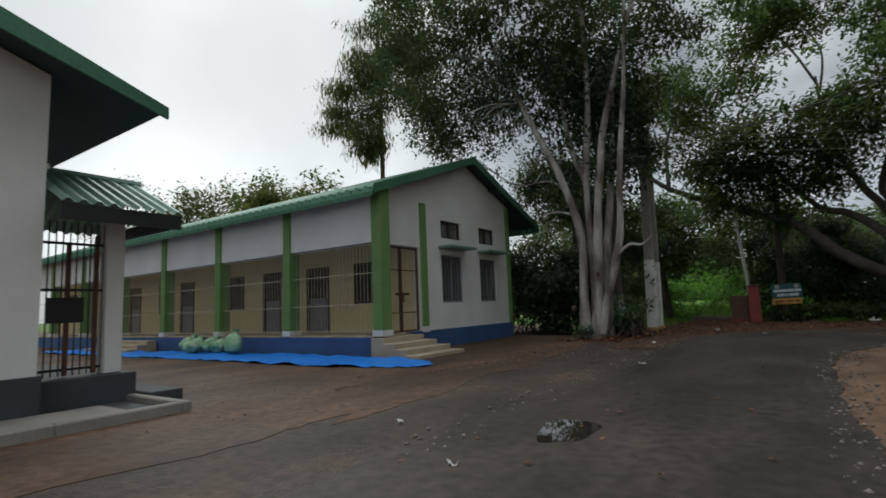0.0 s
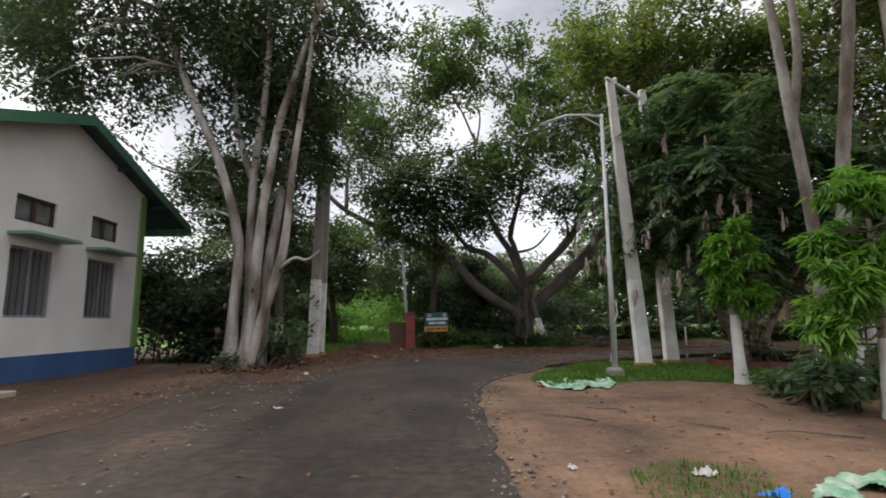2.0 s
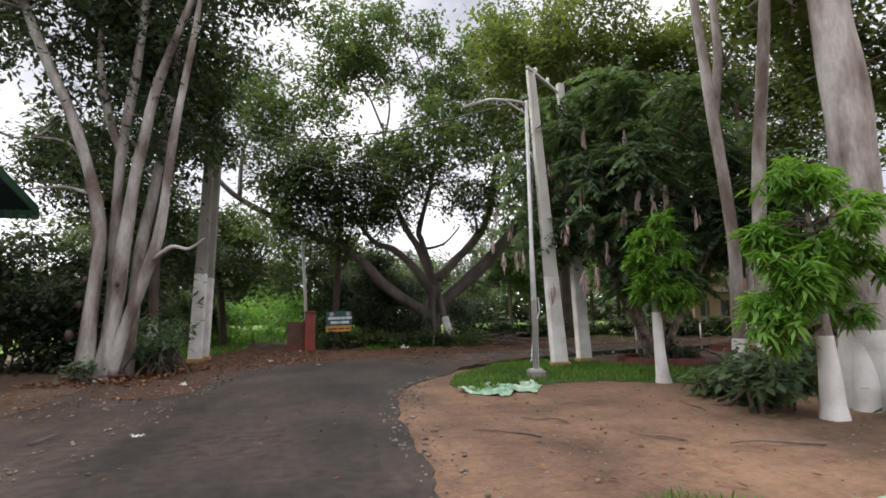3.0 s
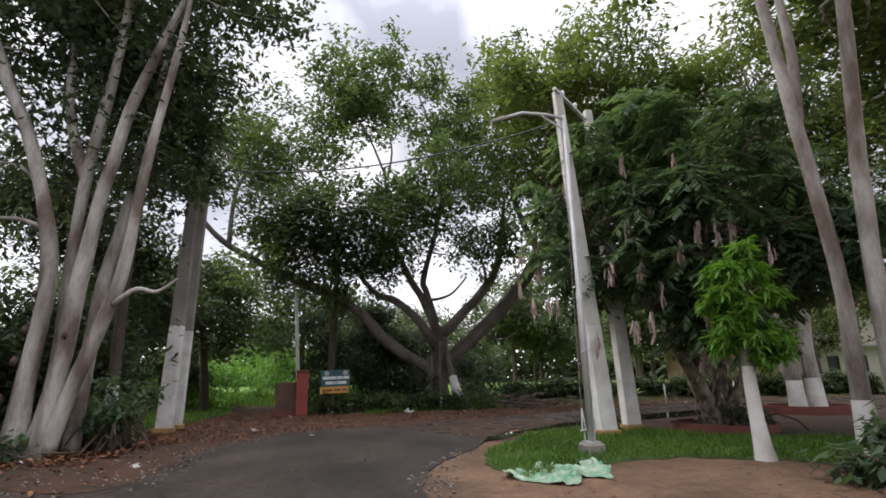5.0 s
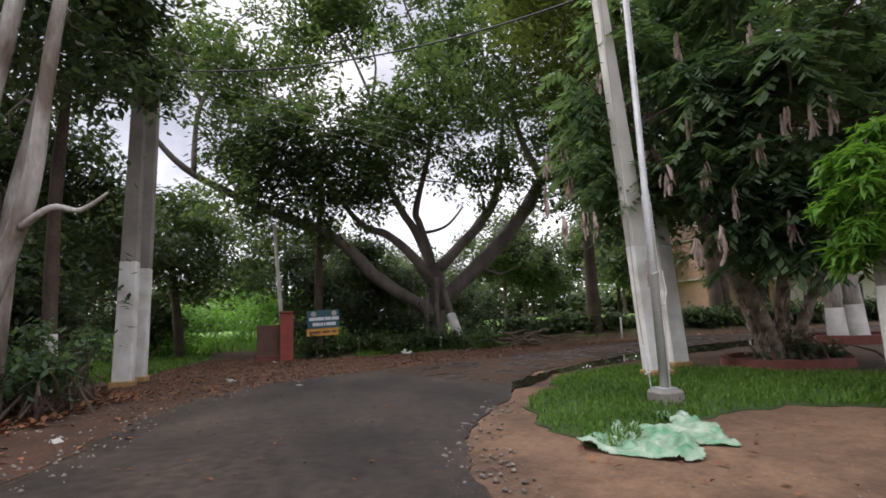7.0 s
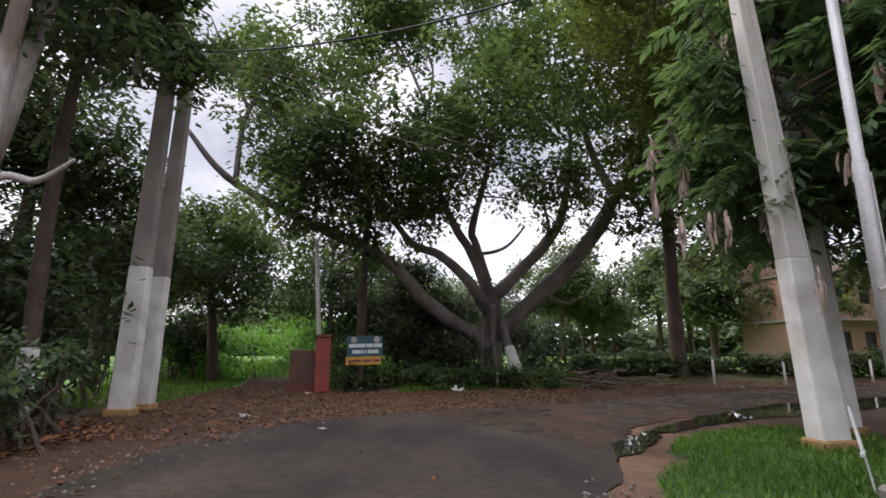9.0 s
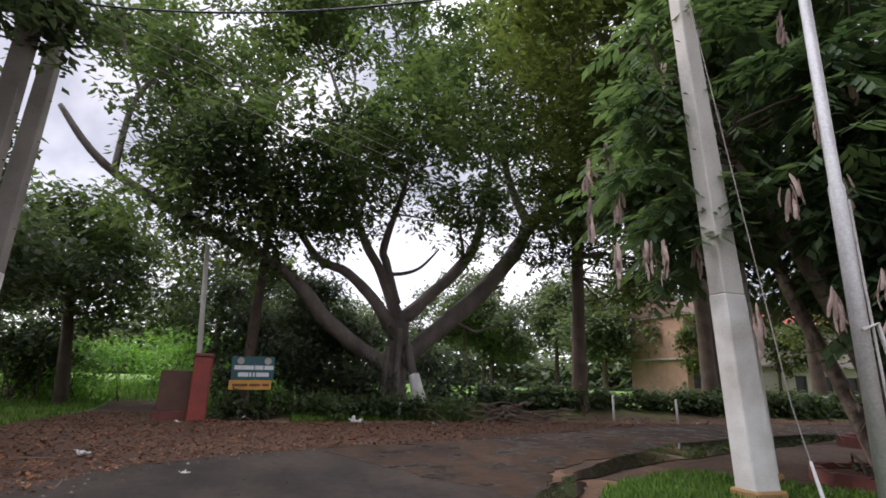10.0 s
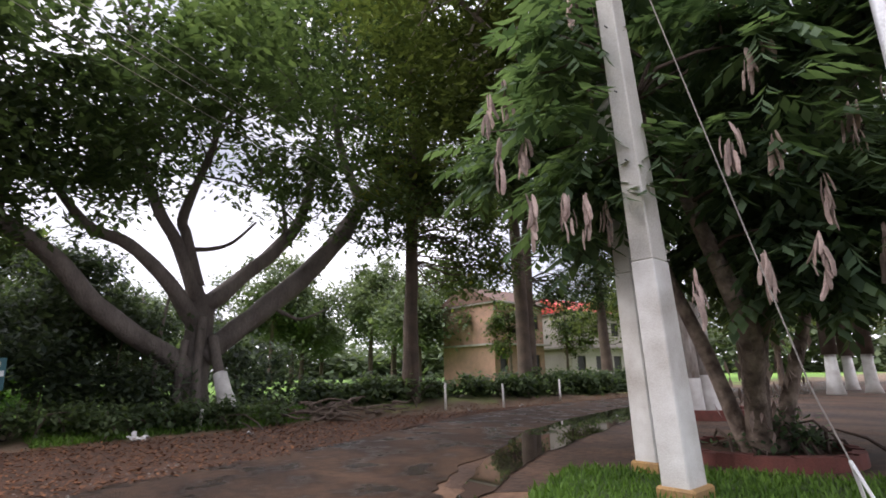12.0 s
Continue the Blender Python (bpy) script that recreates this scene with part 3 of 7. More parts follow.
SOIL = [(0.0, -30), (0.0, 0), (-0.1, 4.6), (-0.1, 7.2), (0.0, 9.2), (0.3, 10.95), (0.9, 12.2), (1.7, 13.4), (2.9, 15.6), (4.4, 16.7), (6.9, 17.6), (10.3, 18.0), (20, 18.5), (45, 18.8), (45, -30)]
sheet("bare_ground", ragged(smooth_line(SOIL, 6), 0.05), 0.006, "soil", "bare orange-brown soil beside the road", "ground", 0.03)
LEAFY = [(-5.5, 15.5), (-5.0, 13.2), (-4.3, 11.4), (-3.2, 11.0), (-2.75, 13.4), (-2.4, 15.2), (-1.7, 16.5), (0.5, 17.9), (3.8, 19.0), (7.0, 20.8), (11.8, 22.4), (22, 23.3), (22, 24.0), (12, 23.6), (7, 23.6), (3, 22.6), (-1, 22.6), (-2.6, 25), (-4.5, 25), (-4.9, 20)]
sheet("leafy_verge", ragged(smooth_line(LEAFY, 8, True), 0.12), 0.014, "leafsoil", "damp earth covered in fallen red-brown leaves", "ground", 0.05)
TRACK = [(-4.4, 22.0), (-2.7, 22.0), (-2.9, 26), (-3.6, 32), (-5.0, 40), (-6.6, 40), (-5.4, 32), (-4.6, 26)]
sheet("dirt_track", ragged(smooth_line(TRACK, 6, True), 0.15), 0.02, "leafsoil", "earth track through the gateway into the field", "track", 0.06)
GRASS = [(1.15, 11.35), (1.3, 10.25), (2.4, 10.95), (3.4, 11.1), (4.2, 10.75), (5.0, 10.1), (5.6, 9.0), (7.2, 8.9), (8.4, 11.2), (6.5, 12.7), (5.9, 13.6), (5.3, 14.8), (4.2, 15.2), (3.3, 14.5), (2.2, 13.3)]
grass_line = ragged(ragged(smooth_line(GRASS, 24, True), 0.38, 0.9), 0.16, 4.0)
sheet("lawn", grass_line, 0.016, "turf", "rough patch of short green grass round the poles", "grass", 0.04)

MUD = [(0.6, 18.0), (0.9, 16.6), (1.4, 15.2), (1.9, 14.2), (2.6, 15.0), (3.4, 15.9), (5.0, 16.8), (7.5, 17.5), (12, 18.0), (24, 18.4), (44, 18.8), (44, 23.8), (24, 23.2), (12, 22.3), (7.0, 20.7), (3.6, 19.0)]
sheet("muddy_road", ragged(ragged(smooth_line(MUD, 16, True), 0.25, 0.9), 0.08, 4.0), 0.0225, "wet_road", "wet mud-stained stretch of the road", "road", 0.02)
DAMP = [(6.0, 12.6), (8.6, 11.0), (14, 10.4), (26, 10.6), (44, 11), (44, 18.5), (20, 18.4), (10.3, 18.0), (6.9, 17.6), (4.6, 16.7), (3.2, 15.6), (3.6, 14.9), (4.9, 14.9), (5.6, 13.9)]
sheet("damp_ground", ragged(ragged(smooth_line(DAMP, 12, True), 0.2, 0.9), 0.06, 4.0), 0.0105, "wet_earth", "damp dark brown earth under the trees", "ground", 0.02)


def inside(px, py, poly):
    q = np.array(poly)
    x0, y0, x1, y1 = q[:, 0], q[:, 1], np.roll(q[:, 0], -1), np.roll(q[:, 1], -1)
    hit = np.zeros(len(px), bool)
    for a, b, c, d in zip(x0, y0, x1, y1):
        cross = (b > py) != (d > py)
        hit ^= cross & (px < (c - a) * (py - b) / (d - b + 1e-12) + a)
    return hit


def blades(name, poly, count, size, seed, z, label, mat="grass", thin=0.0):
    rng = np.random.default_rng(seed)
    q = np.array(poly)
    px, py = rng.uniform(q[:, 0].min(), q[:, 0].max(), count), rng.uniform(q[:, 1].min(), q[:, 1].max(), count)
    keep = inside(px, py, poly) & (rng.random(count) > thin * bumps(px * 1.3, py * 1.3))
    px, py = px[keep], py[keep]
    n = len(px)
    c = np.stack([px, py, np.full(n, z) if z is not None else hz(px, py)], 1)
    v, f = leaves_np(c, rng.uniform(0, 2 * np.pi, n), rng.uniform(0.5, 1.4, n), size * rng.uniform(0.5, 1.3, n), 0.14, droop=0.15)
    return tagged(np_mesh(name, v, f, mat), label, "grass", kind="stuff")


blades("grass_blades", grass_line, 66000, 0.11, 5, 0.014, "short bright green grass blades", thin=0.5)
small_patch = ragged(smooth_line([(0.75, 4.75), (1.2, 4.3), (1.65, 4.7), (1.75, 5.3), (1.2, 5.5), (0.85, 5.25)], 6, True), 0.1)
blades("grass_tuft", small_patch, 1100, 0.08, 6, 0.004, "small tuft of thin green grass on bare soil")


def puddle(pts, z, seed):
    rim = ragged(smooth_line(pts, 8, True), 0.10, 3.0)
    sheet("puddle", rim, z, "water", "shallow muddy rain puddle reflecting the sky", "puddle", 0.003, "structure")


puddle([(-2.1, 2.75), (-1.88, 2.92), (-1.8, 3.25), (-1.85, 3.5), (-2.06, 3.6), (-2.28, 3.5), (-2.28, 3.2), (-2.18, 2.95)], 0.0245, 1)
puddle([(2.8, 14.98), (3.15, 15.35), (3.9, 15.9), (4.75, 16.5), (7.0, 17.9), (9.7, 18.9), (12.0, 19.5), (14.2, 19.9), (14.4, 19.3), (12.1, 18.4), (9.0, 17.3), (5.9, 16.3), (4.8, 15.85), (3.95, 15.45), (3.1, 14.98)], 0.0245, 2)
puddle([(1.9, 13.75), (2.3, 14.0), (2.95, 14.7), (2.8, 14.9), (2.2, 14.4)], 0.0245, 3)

# ---- the long school building ----
GX, FY, BY, FLOOR, LINTEL = -8.68, 8.1, 15.24, 0.47, 2.75
RIDGE_Y, RIDGE_Z, EAVE_Z = 12.34, 5.68, 4.06
FAR = -34.0


def roof_z(y):
    return RIDGE_Z - abs(y - RIDGE_Y) * (RIDGE_Z - EAVE_Z) / 4.5


def wall_with_holes(geo, axis, at, thick, a0, a1, z0, z1, holes):
    """Wall pieces round rectangular openings. axis x: the wall lies in the plane x = at and runs along y."""
    cuts = sorted({a0, a1, *[h for q in holes for h in q[:2]]})
    for c0, c1 in zip(cuts, cuts[1:]):
        mid = (c0 + c1) / 2
        zs = sorted([(q[2], q[3]) for q in holes if q[0] < mid < q[1]])
        z = z0
        for q0, q1 in zs + [(z1, z1)]:
            if q0 > z:
                if axis == "x":
                    geo.box(at - thick, at, c0, c1, z, q0)
                else:
                    geo.box(c0, c1, at, at + thick, z, q0)
            z = q1


def school():
    b = thing("school_building", (GX, FY, 0), "long single-storey white school building with green roof and blue plinth", "building")
    wins = [(11.02, 12.16), (13.18, 14.25)]
    holes = [(a, c, 1.24, 2.62) for a, c in wins] + [(a + 0.02, c - 0.06, 3.12, 3.64) for a, c in wins]
    g = Geo()
    wall_with_holes(g, "x", GX, 0.22, 9.98, BY, 0.5, 3.9, holes)
    g.box(GX - 0.22, GX, FY + 0.31, 9.98, LINTEL, 3.9)
    o = len(g.v)
    for x in (GX - 0.22, GX):
        g.v += [(x, FY + 0.21, 3.9), (x, BY, 3.9), (x, BY, roof_z(BY) - 0.05), (x, RIDGE_Y, RIDGE_Z - 0.05), (x, FY + 0.21, roof_z(FY + 0.21) - 0.05)]
    g.f += [(o, o + 4, o + 3, o + 2, o + 1), (o + 5, o + 6, o + 7, o + 8, o + 9), (o + 1, o + 2, o + 7, o + 6), (o, o + 5, o + 9, o + 4)]
    g.make("gable_wall", "white_wall", b, weld=True)
    Geo().box(FAR, GX - 0.22, BY - 0.22, BY, 0, 3.95).make("back_wall", "white_wall", b)
    # plinth
    g = Geo()
    g.box(GX - 0.25, GX + 0.02, 9.62, BY + 0.02, -0.05, 0.5)
    g.make("gable_plinth", "blue_paint", b, "blue painted plinth")
    Geo().box(FAR, GX + 0.02, FY - 0.04, FY + 0.3, -0.05, FLOOR - 0.01).make("verandah_plinth", "blue_paint", b, "blue painted plinth")
    Geo().box(FAR, GX - 0.03, FY + 0.3, 10.0, -0.05, FLOOR - 0.004).make("verandah_floor", "step", b, "cement verandah floor")
    Geo().box(FAR, GX + 0.03, FY - 0.05, FY + 0.33, FLOOR - 0.01, FLOOR + 0.03).make("kerb", "step", b, "cement verandah edge")
    # front beam and upper wall
    xs = [-8.5 - 3.32 * i for i in range(8)]
    for i, x in enumerate(xs):
        z1 = roof_z(FY + 0.05) - 0.07
        Geo().box(x - (0.14 if i else 0.15), x + (0.14 if i else 0.15), FY - 0.06, FY + 0.30, FLOOR + 0.16, z1).make("column", "green_paint", b, "green painted square column", 0.012)
        Geo().box(x - 0.16, x + 0.16, FY - 0.075, FY + 0.315, FLOOR + 0.02, FLOOR + 0.16).make("column_base", "white_wall", b, "white column foot")
        if i + 1 < len(xs):
            Geo().box(xs[i + 1] + 0.13, x - 0.13, FY, FY + 0.2, LINTEL, roof_z(FY) - 0.06).make("upper_wall", "white_wall", b)
            g = Geo()
            a, c = xs[i + 1] + 0.17, x - 0.17
            k = int((c - a) / 0.115)
            for j in range(1, k):
                xx = a + (c - a) * j / k
                g.box(xx - 0.0045, xx + 0.0045, FY + 0.06, FY + 0.069, FLOOR + 0.03, LINTEL)
            for z in (FLOOR + 0.12, 1.25, 2.0, LINTEL - 0.06):
                g.box(a, c, FY + 0.055, FY + 0.077, z, z + 0.022)
            g.make("grille", "steel_cream", b, "cream steel bar grille")
    # verandah back wall with doors and windows
    plan = [("w", -11.15, -10.2), ("d", -13.26, -12.24), ("d", -15.5, -14.55), ("w", -17.63, -16.6), ("d", -20.9, -19.9), ("w", -22.6, -21.6), ("d", -25.2, -24.2), ("w", -27.4, -26.4), ("d", -29.8, -28.8), ("w", -32, -31)]
    holes = [(a, c, FLOOR if kch == "d" else 1.3, 2.5) for kch, a, c in plan]
    g = Geo()
    wall_with_holes(g, "y", 10.0, 0.2, FAR, GX - 0.22, FLOOR - 0.02, 3.4, holes)
    g.make("verandah_wall", "cream_wall", b, "cream painted inner wall", weld=True)
    for kch, a, c in plan:
        if kch == "d":
            d = Geo().box(a + 0.05, c - 0.05, 10.05, 10.09, FLOOR, 1.55).make("door", "door_grey", b, "grey painted door")
            Geo().box(a + 0.05, c - 0.05, 10.05, 10.08, 1.55, 2.45).make("door_top", "wood_dark", d, "dark upper door panel")
        else:
            d = Geo().box(a + 0.05, c - 0.05, 10.08, 10.11, 1.35, 2.45).make("window", "wood_dark", b, "dark shuttered window")
            Geo().box((a + c) / 2 - 0.03, (a + c) / 2 + 0.03, 10.05, 10.08, 1.35, 2.45).make("mullion", "wood_dark", d)
        g = Geo()
        z0 = FLOOR if kch == "d" else 1.3
        g.box(a, a + 0.06, 9.97, 10.12, z0, 2.5).box(c - 0.06, c, 9.97, 10.12, z0, 2.5).box(a + 0.06, c - 0.06, 9.97, 10.12, 2.44, 2.5)
        g.make("window_frame" if kch == "w" else "door_frame", "wood_dark", b, "dark wooden frame")
    Geo().box(FAR, GX - 0.22, FY + 0.2, 10.0, 3.3, 3.36).make("verandah_ceiling", "white_wall", b)
    # green piers on the gable
    Geo().box(GX - 0.02, GX + 0.06, 10.02, 10.27, 0.62, 4.0).make("pier", "green_paint", b, "green painted pier", 0.01)
    Geo().box(GX - 0.02, GX + 0.07, 10.0, 10.29, 0.47, 0.62).make("pier_foot", "white_wall", b)
    Geo().box(GX - 0.02, GX + 0.05, BY - 0.2, BY + 0.03, 0.5, roof_z(BY) - 0.1).make("pier", "green_paint", b, "green painted pier", 0.01)
    # gable windows
    for a, c in wins:
        w = Geo()
        w.box(GX - 0.14, GX - 0.06, a, a + 0.05, 1.24, 2.62).box(GX - 0.14, GX - 0.06, c - 0.05, c, 1.24, 2.62)
        w.box(GX - 0.14, GX - 0.06, a + 0.05, c - 0.05, 1.24, 1.29).box(GX - 0.14, GX - 0.06, a + 0.05, c - 0.05, 2.57, 2.62)
        w.box(GX - 0.14, GX - 0.06, (a + c) / 2 - 0.03, (a + c) / 2 + 0.03, 1.29, 2.57)
        wo = w.make("window", "door_grey", b, "two-leaf grey window")
        Geo().box(GX - 0.16, GX - 0.15, a + 0.05, (a + c) / 2 - 0.03, 1.29, 2.57).make("pane", "glass", wo)
        Geo().box(GX - 0.16, GX - 0.15, (a + c) / 2 + 0.03, c - 0.05, 1.29, 2.57).make("pane", "glass", wo)
        for j in range(1, 7):
            yy = a + (c - a) * j / 7
            Geo().box(GX - 0.055, GX - 0.043, yy - 0.006, yy + 0.006, 1.27, 2.6).make("window_bar", "steel_dark", wo)
        Geo().box(GX - 0.01, GX + 0.48, a - 0.12, c + 0.12, 2.80, 2.87).make("sunshade", "roof_pale", b, "thin concrete window hood", 0.01)
        v = Geo()
        a2, c2 = a + 0.02, c - 0.06
        v.box(GX - 0.12, GX - 0.05, a2, a2 + 0.05, 3.12, 3.64).box(GX - 0.12, GX - 0.05, c2 - 0.05, c2, 3.12, 3.64)
        v.box(GX - 0.12, GX - 0.05, a2, c2, 3.12, 3.17).box(GX - 0.12, GX - 0.05, a2, c2, 3.59, 3.64).box(GX - 0.12, GX - 0.05, (a2 + c2) / 2 - 0.03, (a2 + c2) / 2 + 0.03, 3.17, 3.59)
        vo = v.make("vent_window", "wood_dark", b, "small high vent window")
        Geo().box(GX - 0.14, GX - 0.13, a2 + 0.05, c2 - 0.05, 3.17, 3.59).make("pane", "glass", vo)
    # gate
    for y0, y1 in ((8.5, 9.22), (9.24, 9.96)):
        g = Geo()
        for a, c, z0, z1 in ((y0, y0 + 0.04, FLOOR + 0.05, LINTEL - 0.03), (y1 - 0.04, y1, FLOOR + 0.05, LINTEL - 0.03), (y0, y1, FLOOR + 0.05, FLOOR + 0.09), (y0, y1, LINTEL - 0.07, LINTEL - 0.03)):
            g.box(GX - 0.1, GX - 0.06, a, c, z0, z1)
        leaf = g.make("gate_leaf", "steel_brown", b, "brown steel gate leaf")
        for j in range(1, 8):
            yy = y0 + (y1 - y0) * j / 8
            Geo().box(GX - 0.088, GX - 0.074, yy - 0.007, yy + 0.007, FLOOR + 0.09, LINTEL - 0.07).make("gate_bar", "steel_cream", leaf)
        for zz in (1.0, 2.1):
            Geo().box(GX - 0.071, GX - 0.06, y0 + 0.04, y1 - 0.04, zz, zz + 0.025).make("gate_rail", "steel_brown", leaf)
    lk = Geo().box(GX - 0.05, GX - 0.02, 8.98, 9.5, 1.46, 1.52).box(GX - 0.055, GX - 0.01, 9.17, 9.29, 1.28, 1.5)
    lk.make("bolt", "steel_brown", b, "brown gate bolt and lock")
    # roof
    g, u = Geo(), Geo()
    X1 = GX + 0.46
    n = int((X1 - FAR) / 0.075)
    for side, y0 in ((-1, 7.72), (1, 16.96)):
        roll = [(y0, -0.25), (y0 + side * 0.01, -0.14), (y0 - side * 0.04, -0.03), (y0 - side * 0.14, 0.0), (RIDGE_Y, 0.0)]
        o = len(g.v)
        for i in range(n + 1):
            x = X1 - (X1 - FAR) * i / n
            dz = 0.024 + 0.024 * math.cos(math.pi * i / 2)
            for y, d in roll:
                g.v.append((x, y + (side * dz if d < 0 else 0), roof_z(y) + d + (dz if d > -0.05 else 0)))
        for i in range(n):
            for k in range(4):
                q = o + 5 * i + k
                g.f.append((q, q + 1, q + 6, q + 5))
        u.v += [(X1 - 0.01, y0, roof_z(y0) - 0.03), (X1 - 0.01, RIDGE_Y, RIDGE_Z - 0.03), (FAR, RIDGE_Y, RIDGE_Z - 0.03), (FAR, y0, roof_z(y0) - 0.03)]
        k = len(u.v)
        u.f.append((k - 4, k - 3, k - 2, k - 1))
    g.make("roof", "roof_green", b, "green corrugated sheet roof")
    # second sheet below the roof, coloured dark for the shade under the eaves
    u.make("roof_underside", "roof_under_shade", b, "roof underside with eave shade in its colour")
    for y0, y1 in ((7.72, RIDGE_Y), (16.9, RIDGE_Y)):
        g = Geo()
        for x in (X1 - 0.02, X1 + 0.02):
            g.v += [(x, y0, roof_z(y0) - 0.18), (x, y0, roof_z(y0) + 0.05), (x, y1, roof_z(y1) + 0.05), (x, y1, roof_z(y1) - 0.18)]
        g.f += [(0, 1, 2, 3), (7, 6, 5, 4), (0, 4, 5, 1), (1, 5, 6, 2), (2, 6, 7, 3), (3, 7, 4, 0)]
        g.make("bargeboard", "roof_green", b, "green metal bargeboard")
    for y in (8.9, 10.6, 14.0, 15.7):
        Geo().box(GX - 0.3, X1 - 0.03, y - 0.04, y + 0.04, roof_z(y) - 0.14, roof_z(y) - 0.04).make("purlin", "roof_under_shade", b)
    # steps
    s = thing("entrance_steps", (-7.9, 8.8, 0), "four worn cement steps up to the gate", "steps", kind="structure")
    for i in range(4):
        x1 = -8.25 + i * 0.38
        z1 = FLOOR - 0.02 - i * 0.118
        Geo().box(GX + 0.03 if i == 0 else x1 - 0.38, x1, 7.95 - 0.05 * i, 9.5 + 0.03 * i, -0.03 if i == 0 else -0.03, z1).make("step", "step", s, bevel=0.012)

    t = thing("side_steps", (-20.2, 7.6, 0), "low cement steps before the verandah", "steps", kind="structure")
    for i in range(3):
        Geo().box(-22.0, -18.7, FY - 0.1 - 0.32 * (i + 1), FY - 0.1 - 0.32 * i, -0.03, FLOOR - 0.1 - i * 0.12).make("step", "step", t, bevel=0.012)


school()


# ---- trees ----


def trunk_part(geo_paths, mat, parent, name="trunk", seg=12, wob=0.25, label=""):
    g = Geo()
    for pts, radii in geo_paths:
        line = [Vector(p) for p in smooth3(pts)]
        rr = np.interp(np.linspace(0, 1, len(line)), np.linspace(0, 1, len(radii)), radii)
        g.tube(line, rr, seg, wob)
    return g.make(name, mat, parent, label, smooth=True)


def smooth3(pts, per=5):
    n, out = len(pts), []
    for i in range(n - 1):
        p = [np.array(pts[min(max(i + k, 0), n - 1)], float) for k in (-1, 0, 1, 2)]
        for s in range(per):
            t = s / per
            out.append(0.5 * (2 * p[1] + (p[2] - p[0]) * t + (2 * p[0] - 5 * p[1] + 4 * p[2] - p[3]) * t * t + (3 * p[1] - p[0] - 3 * p[2] + p[3]) * t ** 3))
    out.append(np.array(pts[-1], float))
    return out


def tree(at, label, paths, bark, blobs, leaf, seed, clumps, per, spread, size, twig_n=120, white=0.0, name="tree", group="", **kw):
    """Trunks and limbs along paths, twigs out to leaf clumps, leaves; white: height of whitewash."""
    t = thing(name, at, label, "tree", group)
    rng = np.random.default_rng(seed)
    trunk_part(paths, bark, t)
    if white:
        cut = []
        for pts, radii in paths:
            line = smooth3(pts)
            rr = np.interp(np.linspace(0, 1, len(line)), np.linspace(0, 1, len(radii)), radii)
            keep = [(p, r * 1.02 + 0.004) for p, r in zip(line, rr) if p[2] < white + at[2]]
            if len(keep) > 1 and keep[0][0][2] < 0.5 + at[2]:
                cut.append(([k[0] for k in keep], [k[1] for k in keep]))
        g = Geo()
        for pts, radii in cut:
            g.tube(pts, radii, 12, 0.25, cap=False)
        g.make("whitewash", "whitewash", t, "flaking white painted lower trunk", smooth=True)
    ob, c = crown("crown", blobs, leaf, t, seed + 1, clumps, per, spread, size, **kw)
    roots = np.concatenate([np.array(smooth3(p))[len(p):] for p, r in paths])
    g = Geo()
    pick = c[rng.choice(len(c), min(twig_n, len(c)), replace=False)]
    twigs_to(g, roots, pick, rng, 0.034, 0.007)
    tagged(g.make("branchwork", bark, t, smooth=True), kind="stuff")
    return t


def dark_thicket(name, blobs, leaf, seed, clumps, per, spread, size, label, at, **kw):
    t = thing(name, at, label, "bushes", kind="stuff")
    ob, c = crown("leaves", blobs, leaf, t, seed, clumps, per, spread, size, **kw)
    g = Geo()
    rng = np.random.default_rng(seed)
    for p in c[rng.choice(len(c), min(60, len(c)), replace=False)]:
        x, y = p[0] + rng.normal() * 0.3, p[1] + rng.normal() * 0.3
        g.tube(limb_path((x, y, h1(x, y) - 0.05), p, 0.12, rng, 5), np.linspace(0.03, 0.008, 5), 5, cap=False)
    g.make("stems", "bark_brown", t)
    return t


